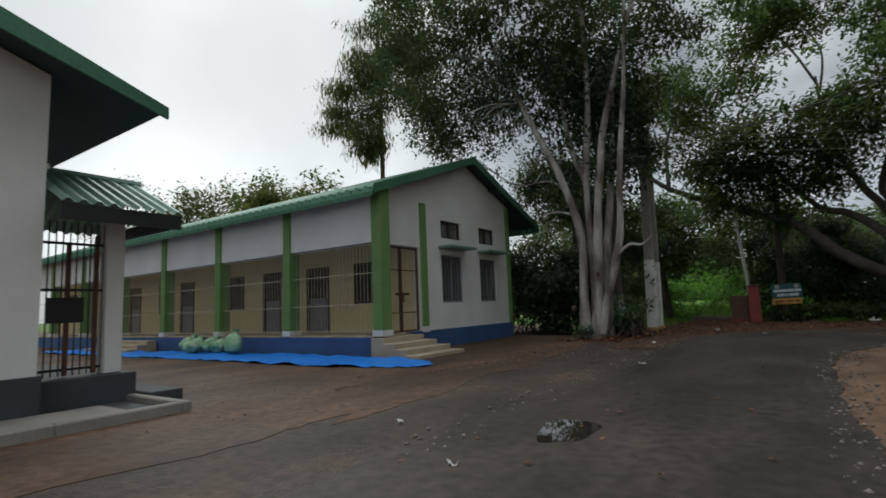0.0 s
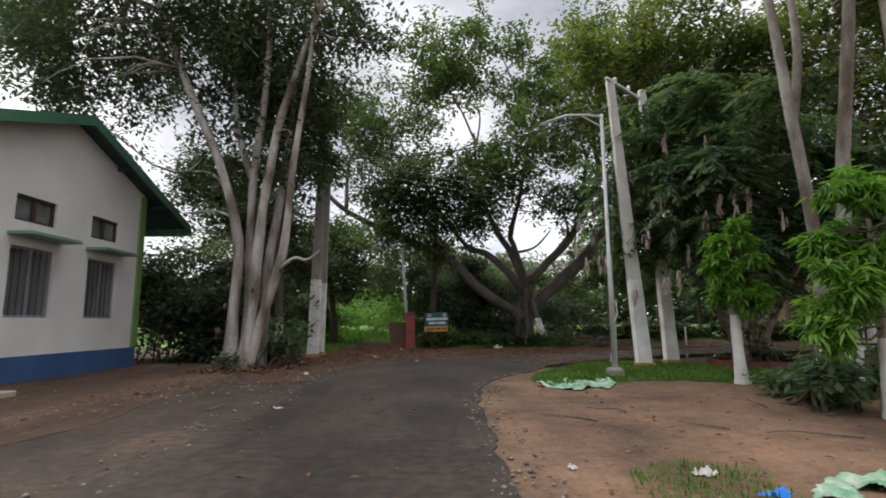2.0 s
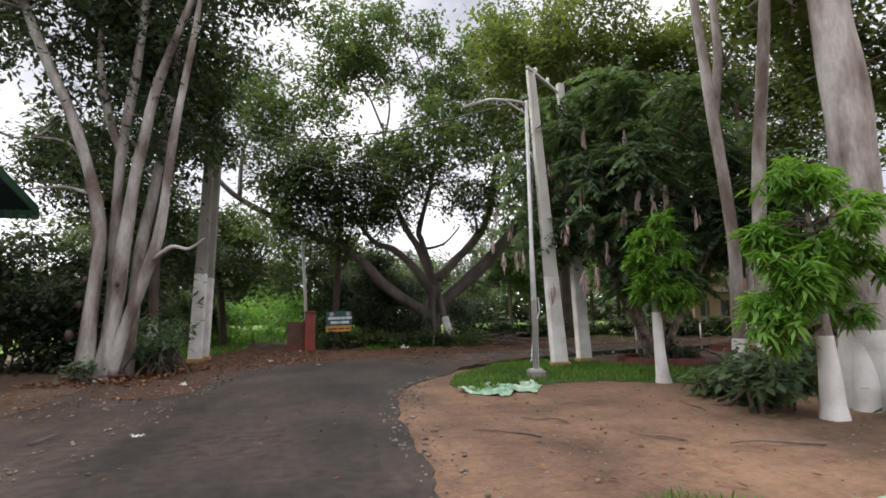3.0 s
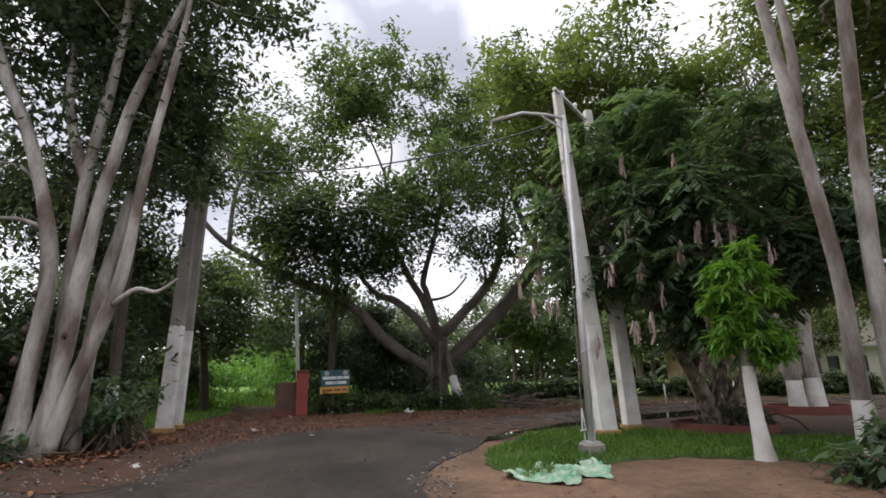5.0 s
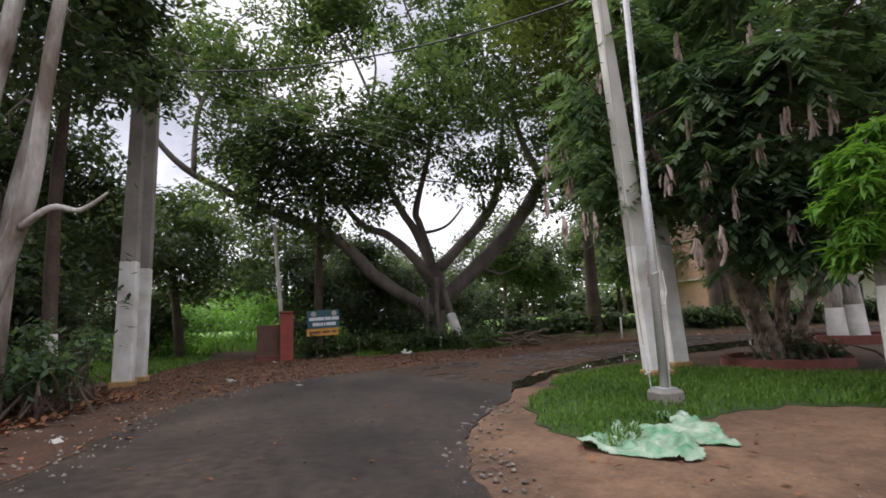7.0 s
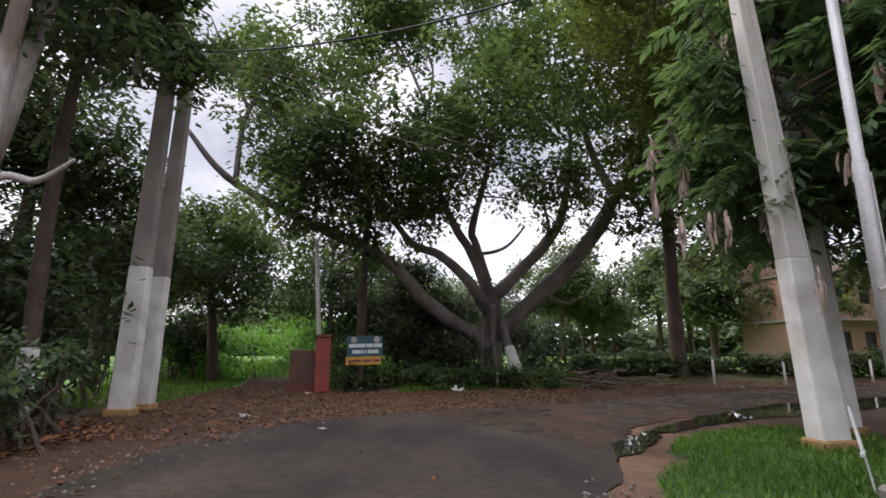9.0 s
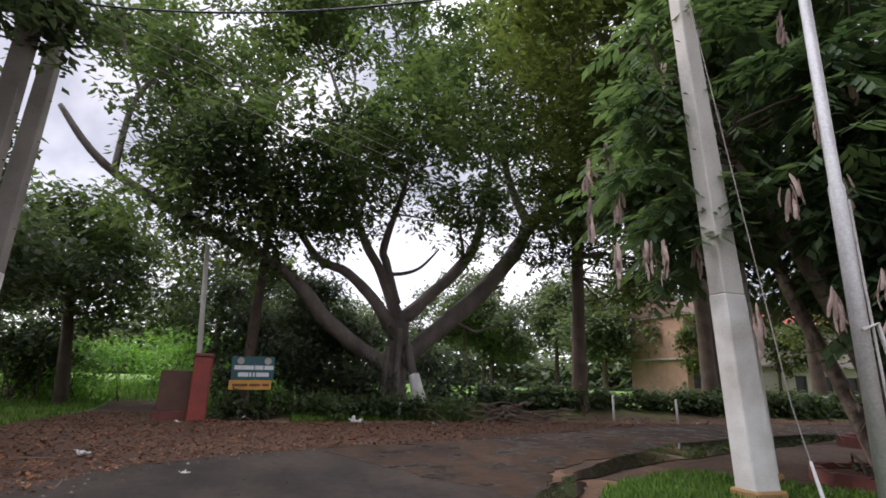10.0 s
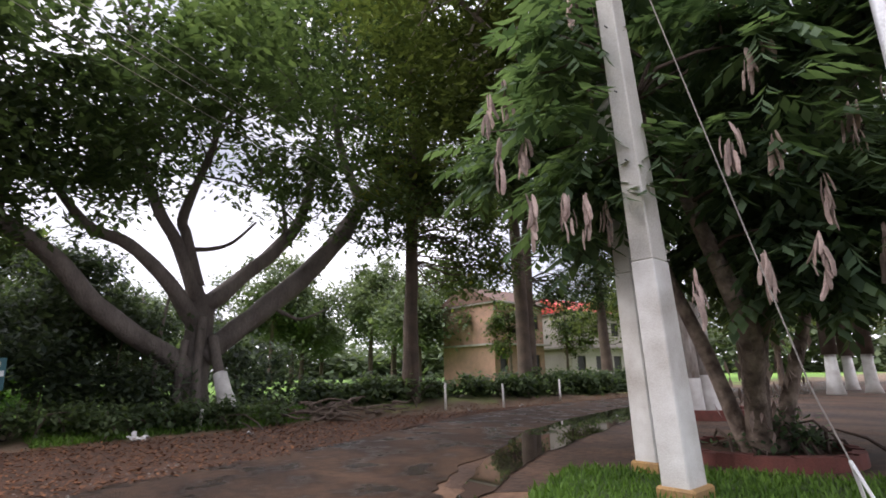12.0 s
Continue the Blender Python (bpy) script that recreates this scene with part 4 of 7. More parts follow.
# the many-stemmed pale tree beside the apron
tree((-5.4, 14.2, 0), "tall many-stemmed tree with pale smooth bark", [
    ([(-5.62, 14.0, -0.1), (-5.6, 14.02, 1.4), (-5.62, 14.1, 3.2), (-6.2, 14.15, 5.2), (-6.95, 14.2, 6.8), (-8.15, 14.3, 9.6), (-9.2, 14.4, 12.4)], [0.19, 0.14, 0.125, 0.115, 0.105, 0.08, 0.035]),
    ([(-5.45, 14.4, -0.1), (-5.4, 14.4, 1.8), (-5.42, 14.4, 4.6), (-5.25, 14.4, 6.5), (-5.14, 14.4, 8.8), (-5.3, 14.5, 12.5)], [0.13, 0.11, 0.105, 0.095, 0.08, 0.04]),
    ([(-5.32, 14.0, -0.1), (-5.15, 14.0, 1.4), (-5.02, 14.0, 3.4), (-4.85, 14.0, 5.0), (-4.5, 14.0, 6.8), (-3.6, 13.9, 9.6), (-3.0, 13.8, 11.5)], [0.18, 0.135, 0.125, 0.11, 0.095, 0.06, 0.03]),
    ([(-5.15, 14.0, 0.1), (-4.88, 13.95, 1.2), (-4.5, 13.85, 2.4), (-4.32, 13.8, 3.2), (-4.2, 13.8, 5.0), (-3.9, 13.8, 7.5), (-3.7, 13.8, 10)], [0.13, 0.115, 0.105, 0.095, 0.08, 0.06, 0.03]),
    ([(-4.45, 13.8, 2.4), (-4.1, 13.75, 2.66), (-3.75, 13.7, 2.62), (-3.45, 13.7, 2.85)], [0.055, 0.04, 0.03, 0.015]),
    ([(-5.62, 14.12, 3.7), (-6.3, 14.2, 3.95), (-7.1, 14.3, 3.9)], [0.05, 0.035, 0.012]),
    ([(-5.8, 14.12, 4.2), (-6.5, 14.4, 5.0), (-7.6, 14.6, 5.1)], [0.045, 0.03, 0.012]),
    ([(-5.42, 14.4, 4.8), (-6.0, 14.6, 6.5), (-6.2, 14.8, 9.0)], [0.10, 0.08, 0.04]),
    ([(-8.1, 14.3, 9.5), (-9.8, 14.6, 10.4), (-12.0, 15.0, 11.2)], [0.07, 0.05, 0.02]),
    ([(-9.1, 14.4, 12.1), (-10.4, 14.6, 13.0), (-11.8, 14.8, 14.2)], [0.04, 0.03, 0.015]),
    ([(-5.1, 14.7, -0.1), (-5.05, 14.8, 2.5), (-4.8, 15.0, 5.0), (-4.6, 15.3, 8.5)], [0.15, 0.12, 0.10, 0.04]),
], "bark_pale", [(-8.6, 14.6, 9.6, 3.0, 2.6, 2.2), (-5.2, 14.8, 11.2, 3.2, 3.0, 2.8), (-6.8, 15.4, 7.4, 2.0, 1.5, 1.2), (-3.4, 14.5, 8.4, 1.5, 1.6, 1.7), (-5.2, 15.9, 5.0, 1.7, 1.2, 1.7), (-10.4, 15.0, 7.8, 1.8, 2.0, 1.5), (-8.2, 13.6, 12.4, 3.0, 2.6, 2.0), (-2.7, 14.2, 10.4, 1.4, 1.8, 1.4), (-4.0, 14.6, 6.0, 1.0, 0.8, 1.4), (-5.9, 14.9, 8.6, 1.8, 1.0, 1.5), (-5.7, 15.3, 7.4, 2.0, 1.2, 1.5), (-4.3, 15.4, 7.6, 1.3, 1.0, 1.5), (-7.4, 15.2, 9.0, 1.8, 1.4, 1.4), (-12.2, 15.0, 10.8, 2.2, 2.0, 2.0), (-11.6, 14.8, 13.6, 2.6, 2.2, 1.8)],
    "leaf_dark", 11, 1420, 36, 0.24, 0.18, twig_n=240, bough=0.28, pitch=(-1.2, 0.2))

# the spreading fig
tree((3.6, 25.6, 0.4), "huge old fig tree with low spreading limbs", [
    ([(3.45, 25.55, 0.1), (3.42, 25.55, 0.9), (3.5, 25.55, 2.0), (3.52, 25.55, 3.2)], [0.52, 0.40, 0.37, 0.30]),
    ([(3.3, 25.4, 1.2), (2.95, 25.3, 1.55), (2.0, 25.2, 2.1), (1.1, 25.0, 2.75), (-0.2, 24.8, 4.0), (-3.05, 24.8, 5.3), (-5.2, 24.8, 6.5), (-6.4, 24.6, 7.9)], [0.25, 0.25, 0.24, 0.22, 0.19, 0.15, 0.11, 0.06]),
    ([(3.47, 25.45, 2.3), (2.63, 25.4, 3.43), (1.7, 25.4, 4.26), (0.7, 25.4, 4.7), (-0.6, 25.4, 6.4)], [0.22, 0.19, 0.16, 0.12, 0.05]),
    ([(3.42, 25.5, 3.0), (3.05, 25.5, 3.9), (2.71, 25.5, 4.57), (2.2, 25.5, 5.4), (1.4, 25.7, 7.6), (1.2, 26.0, 10.5)], [0.2, 0.17, 0.15, 0.13, 0.09, 0.04]),
    ([(3.35, 25.5, 3.4), (2.98, 25.5, 4.7), (2.85, 25.5, 5.3), (3.4, 25.4, 7.4), (3.9, 25.4, 10.5)], [0.17, 0.13, 0.12, 0.09, 0.04]),
    ([(3.6, 25.4, 1.6), (4.3, 25.35, 2.25), (5.2, 25.3, 3.05), (6.45, 25.3, 4.25), (7.45, 25.3, 5.5), (8.2, 25.3, 6.7), (9.5, 25.2, 8.1), (10.6, 25.0, 9.6)], [0.28, 0.29, 0.29, 0.28, 0.26, 0.22, 0.15, 0.06]),
    ([(3.6, 25.5, 2.9), (4.7, 25.5, 4.0), (5.55, 25.5, 4.9), (6.2, 25.5, 6.1), (6.7, 25.6, 9.2)], [0.24, 0.21, 0.19, 0.15, 0.05]),
    ([(8.1, 25.3, 6.6), (7.35, 25.3, 8.1), (7.0, 25.3, 9.9), (7.4, 25.4, 12.4)], [0.18, 0.13, 0.09, 0.04]),
    ([(5.3, 25.5, 4.6), (5.6, 25.45, 5.4), (5.3, 25.4, 6.6)], [0.09, 0.07, 0.03]),
    ([(2.97, 25.5, 4.35), (3.6, 25.5, 4.45), (4.15, 25.5, 4.72), (4.75, 25.5, 5.4)], [0.07, 0.06, 0.05, 0.03]),
    ([(5.2, 25.2, 3.0), (5.7, 25.1, 2.75), (6.1, 25.1, 2.68), (6.8, 25.0, 3.0)], [0.07, 0.05, 0.04, 0.02]),
    ([(3.75, 25.2, 2.1), (3.8, 24.9, 1.5), (3.9, 24.65, 0.9), (4.0, 24.5, 0.3)], [0.13, 0.12, 0.13, 0.16]),
    ([(3.1, 25.2, 2.0), (3.0, 25.0, 1.1), (2.95, 24.9, 0.2)], [0.09, 0.09, 0.12]),
    ([(3.45, 25.15, 2.6), (3.4, 25.05, 1.4), (3.4, 24.95, 0.2)], [0.10, 0.11, 0.15]),
    ([(-4.9, 24.8, 6.3), (-4.9, 25.2, 8.6), (-4.3, 25.6, 10.4), (-3.8, 26.1, 12.8)], [0.10, 0.08, 0.06, 0.02]),
    ([(-4.8, 25.3, 9.0), (-5.6, 25.6, 10.8), (-6.5, 25.8, 12.8)], [0.06, 0.05, 0.02]),
    ([(-0.4, 25.4, 6.2), (-1.6, 25.3, 8.2), (-2.6, 25.2, 10.0)], [0.07, 0.05, 0.02]),
    ([(1.2, 26.0, 10.2), (0.2, 26.3, 12.6), (-1.4, 26.5, 14.8)], [0.06, 0.04, 0.02]),
    ([(1.3, 25.9, 9.8), (1.5, 26.0, 11.6), (0.8, 26.0, 13.2)], [0.05, 0.04, 0.02]),
    ([(3.9, 25.4, 10.2), (3.4, 26.3, 13.0), (2.6, 27.0, 15.8)], [0.06, 0.04, 0.02]),
    ([(6.7, 25.6, 9.0), (6.2, 25.9, 11.4), (6.0, 26.0, 14.0)], [0.07, 0.05, 0.02]),
    ([(7.4, 25.4, 12.2), (7.6, 26.2, 14.2), (7.7, 26.6, 16.2)], [0.05, 0.04, 0.02]),
    ([(2.75, 25.6, 3.2), (2.55, 25.3, 1.9), (2.5, 25.2, 0.3)], [0.03, 0.04, 0.05]),
], "bark_grey", [(-3.8, 24.6, 6.8, 2.2, 2.2, 1.0), (-0.6, 24.2, 7.6, 2.4, 2.4, 1.3), (3.2, 24.6, 8.8, 2.9, 2.8, 1.6), (7.6, 25.0, 9.4, 2.9, 3.0, 2.0), (1.0, 26.0, 12.2, 2.8, 2.8, 2.0), (6.2, 26.0, 13.0, 2.8, 3.0, 2.2), (9.8, 24.4, 7.4, 1.8, 2.2, 1.4), (2.6, 22.4, 7.4, 2.0, 1.6, 1.0), (-1.5, 26.5, 14.2, 2.4, 2.6, 1.8), (10.5, 25.5, 11.5, 2.2, 2.6, 2.0), (-2.6, 23.4, 5.4, 1.7, 1.4, 0.8), (0.4, 23.8, 5.9, 1.6, 1.4, 0.8), (6.8, 23.8, 6.7, 1.7, 1.4, 0.9), (-1.2, 24.2, 4.8, 1.4, 1.0, 0.6), (3.4, 24.2, 6.2, 1.5, 1.0, 0.6), (5.4, 24.4, 6.4, 1.3, 1.0, 0.6), (1.6, 24.8, 5.6, 1.3, 0.9, 0.5), (8.6, 24.6, 6.0, 1.1, 0.9, 0.6), (-4.4, 25.6, 10.2, 1.9, 1.8, 1.3), (-2.6, 25.2, 9.8, 1.8, 1.6, 1.1), (-6.4, 25.8, 12.4, 2.0, 1.8, 1.5), (2.6, 27.2, 15.0, 3.0, 2.4, 1.6), (-3.6, 26.2, 12.4, 2.6, 2.4, 2.0), (7.6, 26.6, 15.4, 2.4, 2.4, 1.5)],
    "leaf_fig", 21, 1520, 34, 0.25, 0.25, twig_n=260, bough=0.36, pitch=(-1.0, 0.3))

# straight trunks along the far verge
tree((9.45, 24.4, 0.3), "tall straight dark-trunked tree on the far verge", [([(9.45, 24.4, 0.0), (9.42, 24.4, 2.0), (9.5, 24.4, 5.5), (9.55, 24.4, 10), (9.6, 24.5, 14)], [0.34, 0.24, 0.19, 0.15, 0.06])],
     "bark_brown", [(9.8, 24.6, 9.5, 2.4, 2.2, 2.4), (10.2, 24.4, 12.6, 2.6, 2.4, 2.2), (8.8, 23.8, 6.6, 1.6, 1.6, 1.2), (11.4, 24.4, 6.6, 1.8, 1.8, 1.3), (12.2, 24.8, 5.0, 1.3, 1.0, 1.1)], "leaf_mid", 31, 540, 26, 0.33, 0.24, twig_n=120)
tree((15.9, 25.2, 0.3), "pair of tall brown trunks with whitewashed feet", [([(15.7, 25.2, 0.0), (15.75, 25.2, 3.0), (15.5, 25.2, 8), (15.3, 25.3, 13)], [0.34, 0.27, 0.2, 0.07]), ([(16.4, 25.4, 0.0), (16.35, 25.4, 3.0), (16.6, 25.4, 8), (17.0, 25.3, 12)], [0.32, 0.25, 0.18, 0.06])],
     "bark_brown", [(15.6, 25.2, 10.5, 3.0, 2.6, 2.6), (17.4, 25.2, 7.8, 2.2, 2.0, 1.5), (13.8, 24.8, 7.4, 1.8, 1.8, 1.4), (17.8, 24.8, 4.7, 1.4, 1.0, 1.1), (19.6, 25.0, 5.2, 1.3, 1.0, 1.3), (14.0, 25.0, 4.6, 0.9, 0.8, 0.9)], "leaf_dark", 33, 560, 24, 0.33, 0.24, twig_n=100, white=1.1)
tree((21.6, 25.2, 0.2), "slim brown tree with whitewashed foot", [([(21.7, 25.2, 0.0), (21.6, 25.2, 3.3), (21.5, 25.2, 8)], [0.3, 0.22, 0.08])],
     "bark_brown", [(21.6, 25.2, 8.5, 2.6, 2.4, 2.6), (23.0, 25, 6.0, 1.8, 1.8, 1.3)], "leaf_mid", 35, 420, 24, 0.33, 0.22, twig_n=60, white=0.9)

# ---- poles, lamp, wires ----


def bar_pole(name, at, top, w0, w1, d0, d1, white_z, label, foot=True, mat="concrete_pale"):
    """A tapered rectangular concrete pole, whitewashed up to white_z."""
    t = thing(name, at, label, "pole")
    a, b = Vector(at), Vector(top)

    def piece(k0, k1, grow):
        g = Geo()
        for k in (k0, k1):
            c = a + (b - a) * k
            w, d = (w0 + (w1 - w0) * k) / 2 + grow, (d0 + (d1 - d0) * k) / 2 + grow
            g.v += [(c.x - w, c.y - d, c.z), (c.x + w, c.y - d, c.z), (c.x + w, c.y + d, c.z), (c.x - w, c.y + d, c.z)]
        g.f += [(3, 2, 1, 0), (4, 5, 6, 7), (0, 1, 5, 4), (1, 2, 6, 5), (2, 3, 7, 6), (3, 0, 4, 7)]
        return g
    k = (white_z - a.z) / (b.z - a.z)
    piece(k, 1, 0).make("upper_shaft", mat, t, bevel=0.012)
    piece(0, k, 0.004).make("lower_shaft", "whitewash", t, "whitewashed lower shaft", bevel=0.012)
    if foot:
        f = Geo().box(a.x - w0 * 0.62, a.x + w0 * 0.62, a.y - d0 * 0.7, a.y + d0 * 0.7, -0.05, 0.13)
        f.make("foot", "yellow_base", t, "ochre painted concrete foot", bevel=0.02)
    for i in range(5):
        c = a + (b - a) * (0.42 + 0.1 * i)
        Geo().tube([(c.x - 0.17, c.y, c.z), (c.x + 0.17, c.y, c.z)], [0.007, 0.007], 5).make("step_bolt", "steel_dark", t)
    return t


bar_pole("power_pole", (4.28, 13.70, 0.02), (3.86, 13.78, 7.25), 0.33, 0.18, 0.24, 0.15, 2.08, "pale concrete power pole, whitewashed below, on the grass")
p3 = bar_pole("power_pole", (5.30, 14.52, 0.02), (4.98, 14.52, 7.3), 0.31, 0.18, 0.24, 0.15, 2.2, "pale concrete power pole with whitewashed foot beside its twin")
bar_pole("power_pole", (-4.63, 18.1, 0.0), (-4.5, 18.15, 7.6), 0.34, 0.22, 0.26, 0.2, 2.5, "grey concrete power pole, whitewashed below, by the leafy verge", mat="concrete")
bar_pole("power_pole", (-4.66, 19.0, 0.0), (-4.49, 19.05, 7.5), 0.33, 0.21, 0.26, 0.2, 2.45, "grey concrete power pole with ochre foot, one of a pair", mat="concrete")
ca = thing("pole_crossarm", (4.45, 14.1, 7.1), "steel crossarm joining two power poles", "crossarm")
Geo().tube([(3.7, 13.58, 7.2), (5.3, 14.82, 7.02)], [0.045, 0.045], 4).make("bar", "galvanised", ca)
for q in (0.2, 0.5, 0.8):
    x, y = 3.7 + 1.6 * q, 13.58 + 1.24 * q
    Geo().tube([(x, y, 7.17 - 0.16 * q), (x, y, 7.3 - 0.16 * q), (x, y, 7.36 - 0.16 * q)], [0.03, 0.05, 0.03], 8).make("insulator", "insulator", ca)


def street_lamp():
    x, y = 2.90, 11.67
    t = thing("street_lamp", (x, y, 0), "slim galvanised street lamp on a concrete block", "street lamp")
    Geo().box(x - 0.15, x + 0.15, y - 0.15, y + 0.15, -0.05, 0.17).make("base", "concrete", t, "rough concrete block", bevel=0.03)
    Geo().box(x - 0.1, x + 0.1, y - 0.1, y + 0.1, 0.17, 0.19).make("flange", "galvanised", t)
    Geo().tube([(x, y, 0.17), (x, y, 2.4), (x, y, 2.42), (x, y, 5.42)], [0.05, 0.048, 0.039, 0.036], 12).make("post", "galvanised", t, smooth=True)
    Geo().tube([(x + 0.02, y, 5.36), (x - 0.3, y, 5.41), (x - 0.75, y, 5.40), (x - 1.02, y, 5.30)], [0.028] * 4, 8).make("arm", "galvanised", t, smooth=True)
    Geo().tube([(x, y, 5.14), (x - 0.42, y, 5.39)], [0.016, 0.016], 6).make("brace", "galvanised", t)
    g = Geo().tube([(x - 1.0, y, 5.31), (x - 1.08, y, 5.28), (x - 1.25, y, 5.21), (x - 1.33, y, 5.18)], [0.03, 0.06, 0.05, 0.012], 8, flat=0.5)
    g.make("lamp_head", "concrete", t, "small grey lamp head", smooth=True)
    Geo().tube([(x + 0.03, y - 0.055, 0.2), (x + 0.04, y - 0.06, 0.9), (x + 0.03, y - 0.05, 1.7), (x + 0.02, y - 0.05, 2.3)], [0.008] * 4, 6).make("cable", "litter_white", t, "loose white cable")
    Geo().tube([(x - 0.07, y - 0.05, 1.45), (x + 0.07, y - 0.06, 1.5), (x + 0.08, y - 0.09, 1.25), (x + 0.02, y - 0.1, 1.1)], [0.014] * 4, 5).make("tie", "litter_white", t, "white cord tie")


street_lamp()


def guy():
    t = thing("guy_wire", (3.0, 12.05, 0), "steel guy wire staying the power pole", "wire")
    Geo().tube([(3.88, 13.7, 6.6), (3.12, 12.35, 0.98), (3.06, 12.22, 0.62)], [0.005] * 3, 5).make("wire", "concrete", t)
    Geo().tube([(3.06, 12.22, 0.62), (3.08, 12.17, 0.3)], [0.01, 0.01], 5).make("strut", "insulator", t, "white stay fork")
    Geo().tube([(3.06, 12.22, 0.62), (2.97, 12.07, 0.3)], [0.01, 0.01], 5).make("strut", "insulator", t, "white stay fork")
    Geo().tube([(3.1, 12.19, 0.3), (2.94, 12.05, 0.3)], [0.015, 0.015], 6).make("crossbar", "insulator", t)
    Geo().tube([(3.02, 12.11, 0.3), (2.97, 12.0, -0.05)], [0.008, 0.008], 5).make("rod", "galvanised", t)


guy()


def span(name, a, b, sag, r, mat, label):
    pts = [(a[0] + (b[0] - a[0]) * k, a[1] + (b[1] - a[1]) * k, a[2] + (b[2] - a[2]) * k - sag * 4 * k * (1 - k)) for k in np.linspace(0, 1, 24)]
    return tagged(Geo().tube(pts, [r] * 24, 5).make(name, mat), label, "cable")


span("overhead_cable", (-4.45, 18.1, 6.7), (3.95, 13.72, 6.55), 0.55, 0.018, "cable", "sagging black service cable between the poles")
for dz, dx in ((7.35, 0), (7.0, 0.1), (6.75, 0.2), (6.4, 0.1)):
    span("overhead_wire", (-4.4 + dx, 18.2, dz), (24.0, 30.0, dz - 0.2), 0.7, 0.0055, "concrete", "thin bare overhead power wire")

# ---- right-hand trees ----
t = tree((5.9, 9.85, 0), "pair of slim mottled pale trunks with whitewashed feet", [
    ([(5.78, 9.95, -0.1), (5.82, 9.95, 1.0), (5.85, 9.94, 2.44), (5.62, 9.94, 5.08), (5.48, 9.95, 7.0), (5.2, 10, 10)], [0.14, 0.105, 0.095, 0.085, 0.07, 0.035]),
    ([(6.05, 9.7, -0.1), (6.1, 9.7, 1.0), (6.22, 9.68, 3.28), (6.72, 9.65, 6.85), (7.0, 9.6, 10.5)], [0.15, 0.12, 0.105, 0.085, 0.035]),
    ([(5.7, 9.94, 4.6), (6.0, 10.05, 6.2), (5.9, 10.1, 8.5)], [0.08, 0.07, 0.04])],
    "bark_pale", [(5.4, 10.4, 9.6, 2.2, 2.0, 1.6), (7.2, 9.8, 10.0, 2.2, 2.0, 1.6), (7.4, 10.4, 7.6, 1.2, 1.2, 0.8)], "leaf_mid", 41, 520, 24, 0.26, 0.2, twig_n=110, white=0.95)
tree((5.6, 7.65, 0), "big pale-trunked roadside tree with flared whitewashed foot", [
    ([(5.75, 7.75, -0.1), (5.72, 7.72, 0.3), (5.68, 7.7, 1.2), (5.78, 7.7, 3.3), (5.7, 7.7, 5.3), (5.5, 7.7, 8.0), (5.6, 7.8, 11)], [0.52, 0.40, 0.29, 0.25, 0.23, 0.18, 0.08]),
    ([(6.1, 7.4, -0.1), (5.95, 7.55, 0.6), (5.8, 7.65, 1.5)], [0.16, 0.14, 0.08]),
    ([(5.3, 7.5, -0.1), (5.45, 7.6, 0.5), (5.6, 7.68, 1.4)], [0.14, 0.12, 0.08])],
    "bark_pale", [(5.6, 7.8, 10.8, 2.8, 2.6, 1.8), (7.6, 8.2, 9.0, 1.8, 1.8, 1.2), (8.0, 6.6, 7.6, 1.6, 1.5, 1.2)], "leaf_dark", 43, 480, 24, 0.28, 0.22, twig_n=90, white=1.15)
tree((12.3, 17.0, 0), "pair of stout trunks with whitewashed feet and light feathery crown", [
    ([(12.0, 17.0, -0.1), (11.95, 17.0, 1.8), (11.6, 17.2, 4.5), (10.6, 18, 7.5), (9.6, 19, 10)], [0.23, 0.17, 0.14, 0.11, 0.05]),
    ([(12.6, 16.9, -0.1), (12.55, 16.9, 2.0), (12.8, 16.9, 5.5), (12.6, 17.2, 10)], [0.24, 0.19, 0.15, 0.06]),
    ([(11.5, 17.25, 4.8), (9.2, 18.4, 8.0), (6.6, 19.4, 10.4)], [0.13, 0.09, 0.04])],
    "bark_pale", [(9.4, 19.2, 9.4, 3.0, 2.2, 2.0), (12.6, 17.6, 9.6, 2.8, 2.4, 2.4), (8.0, 20.4, 8.2, 2.0, 1.8, 1.6), (14.4, 16.2, 7.6, 2.2, 2.0, 1.8), (10.6, 17.6, 7.2, 2.0, 1.6, 1.2), (6.2, 19.6, 10.6, 2.3, 2.0, 1.7), (9.0, 18.8, 11.8, 2.8, 2.2, 1.6), (12.6, 17.6, 12.2, 2.6, 2.2, 1.5)], "leaf_light", 45, 1500, 28, 0.3, 0.23, twig_n=200, white=1.3, width=0.45)


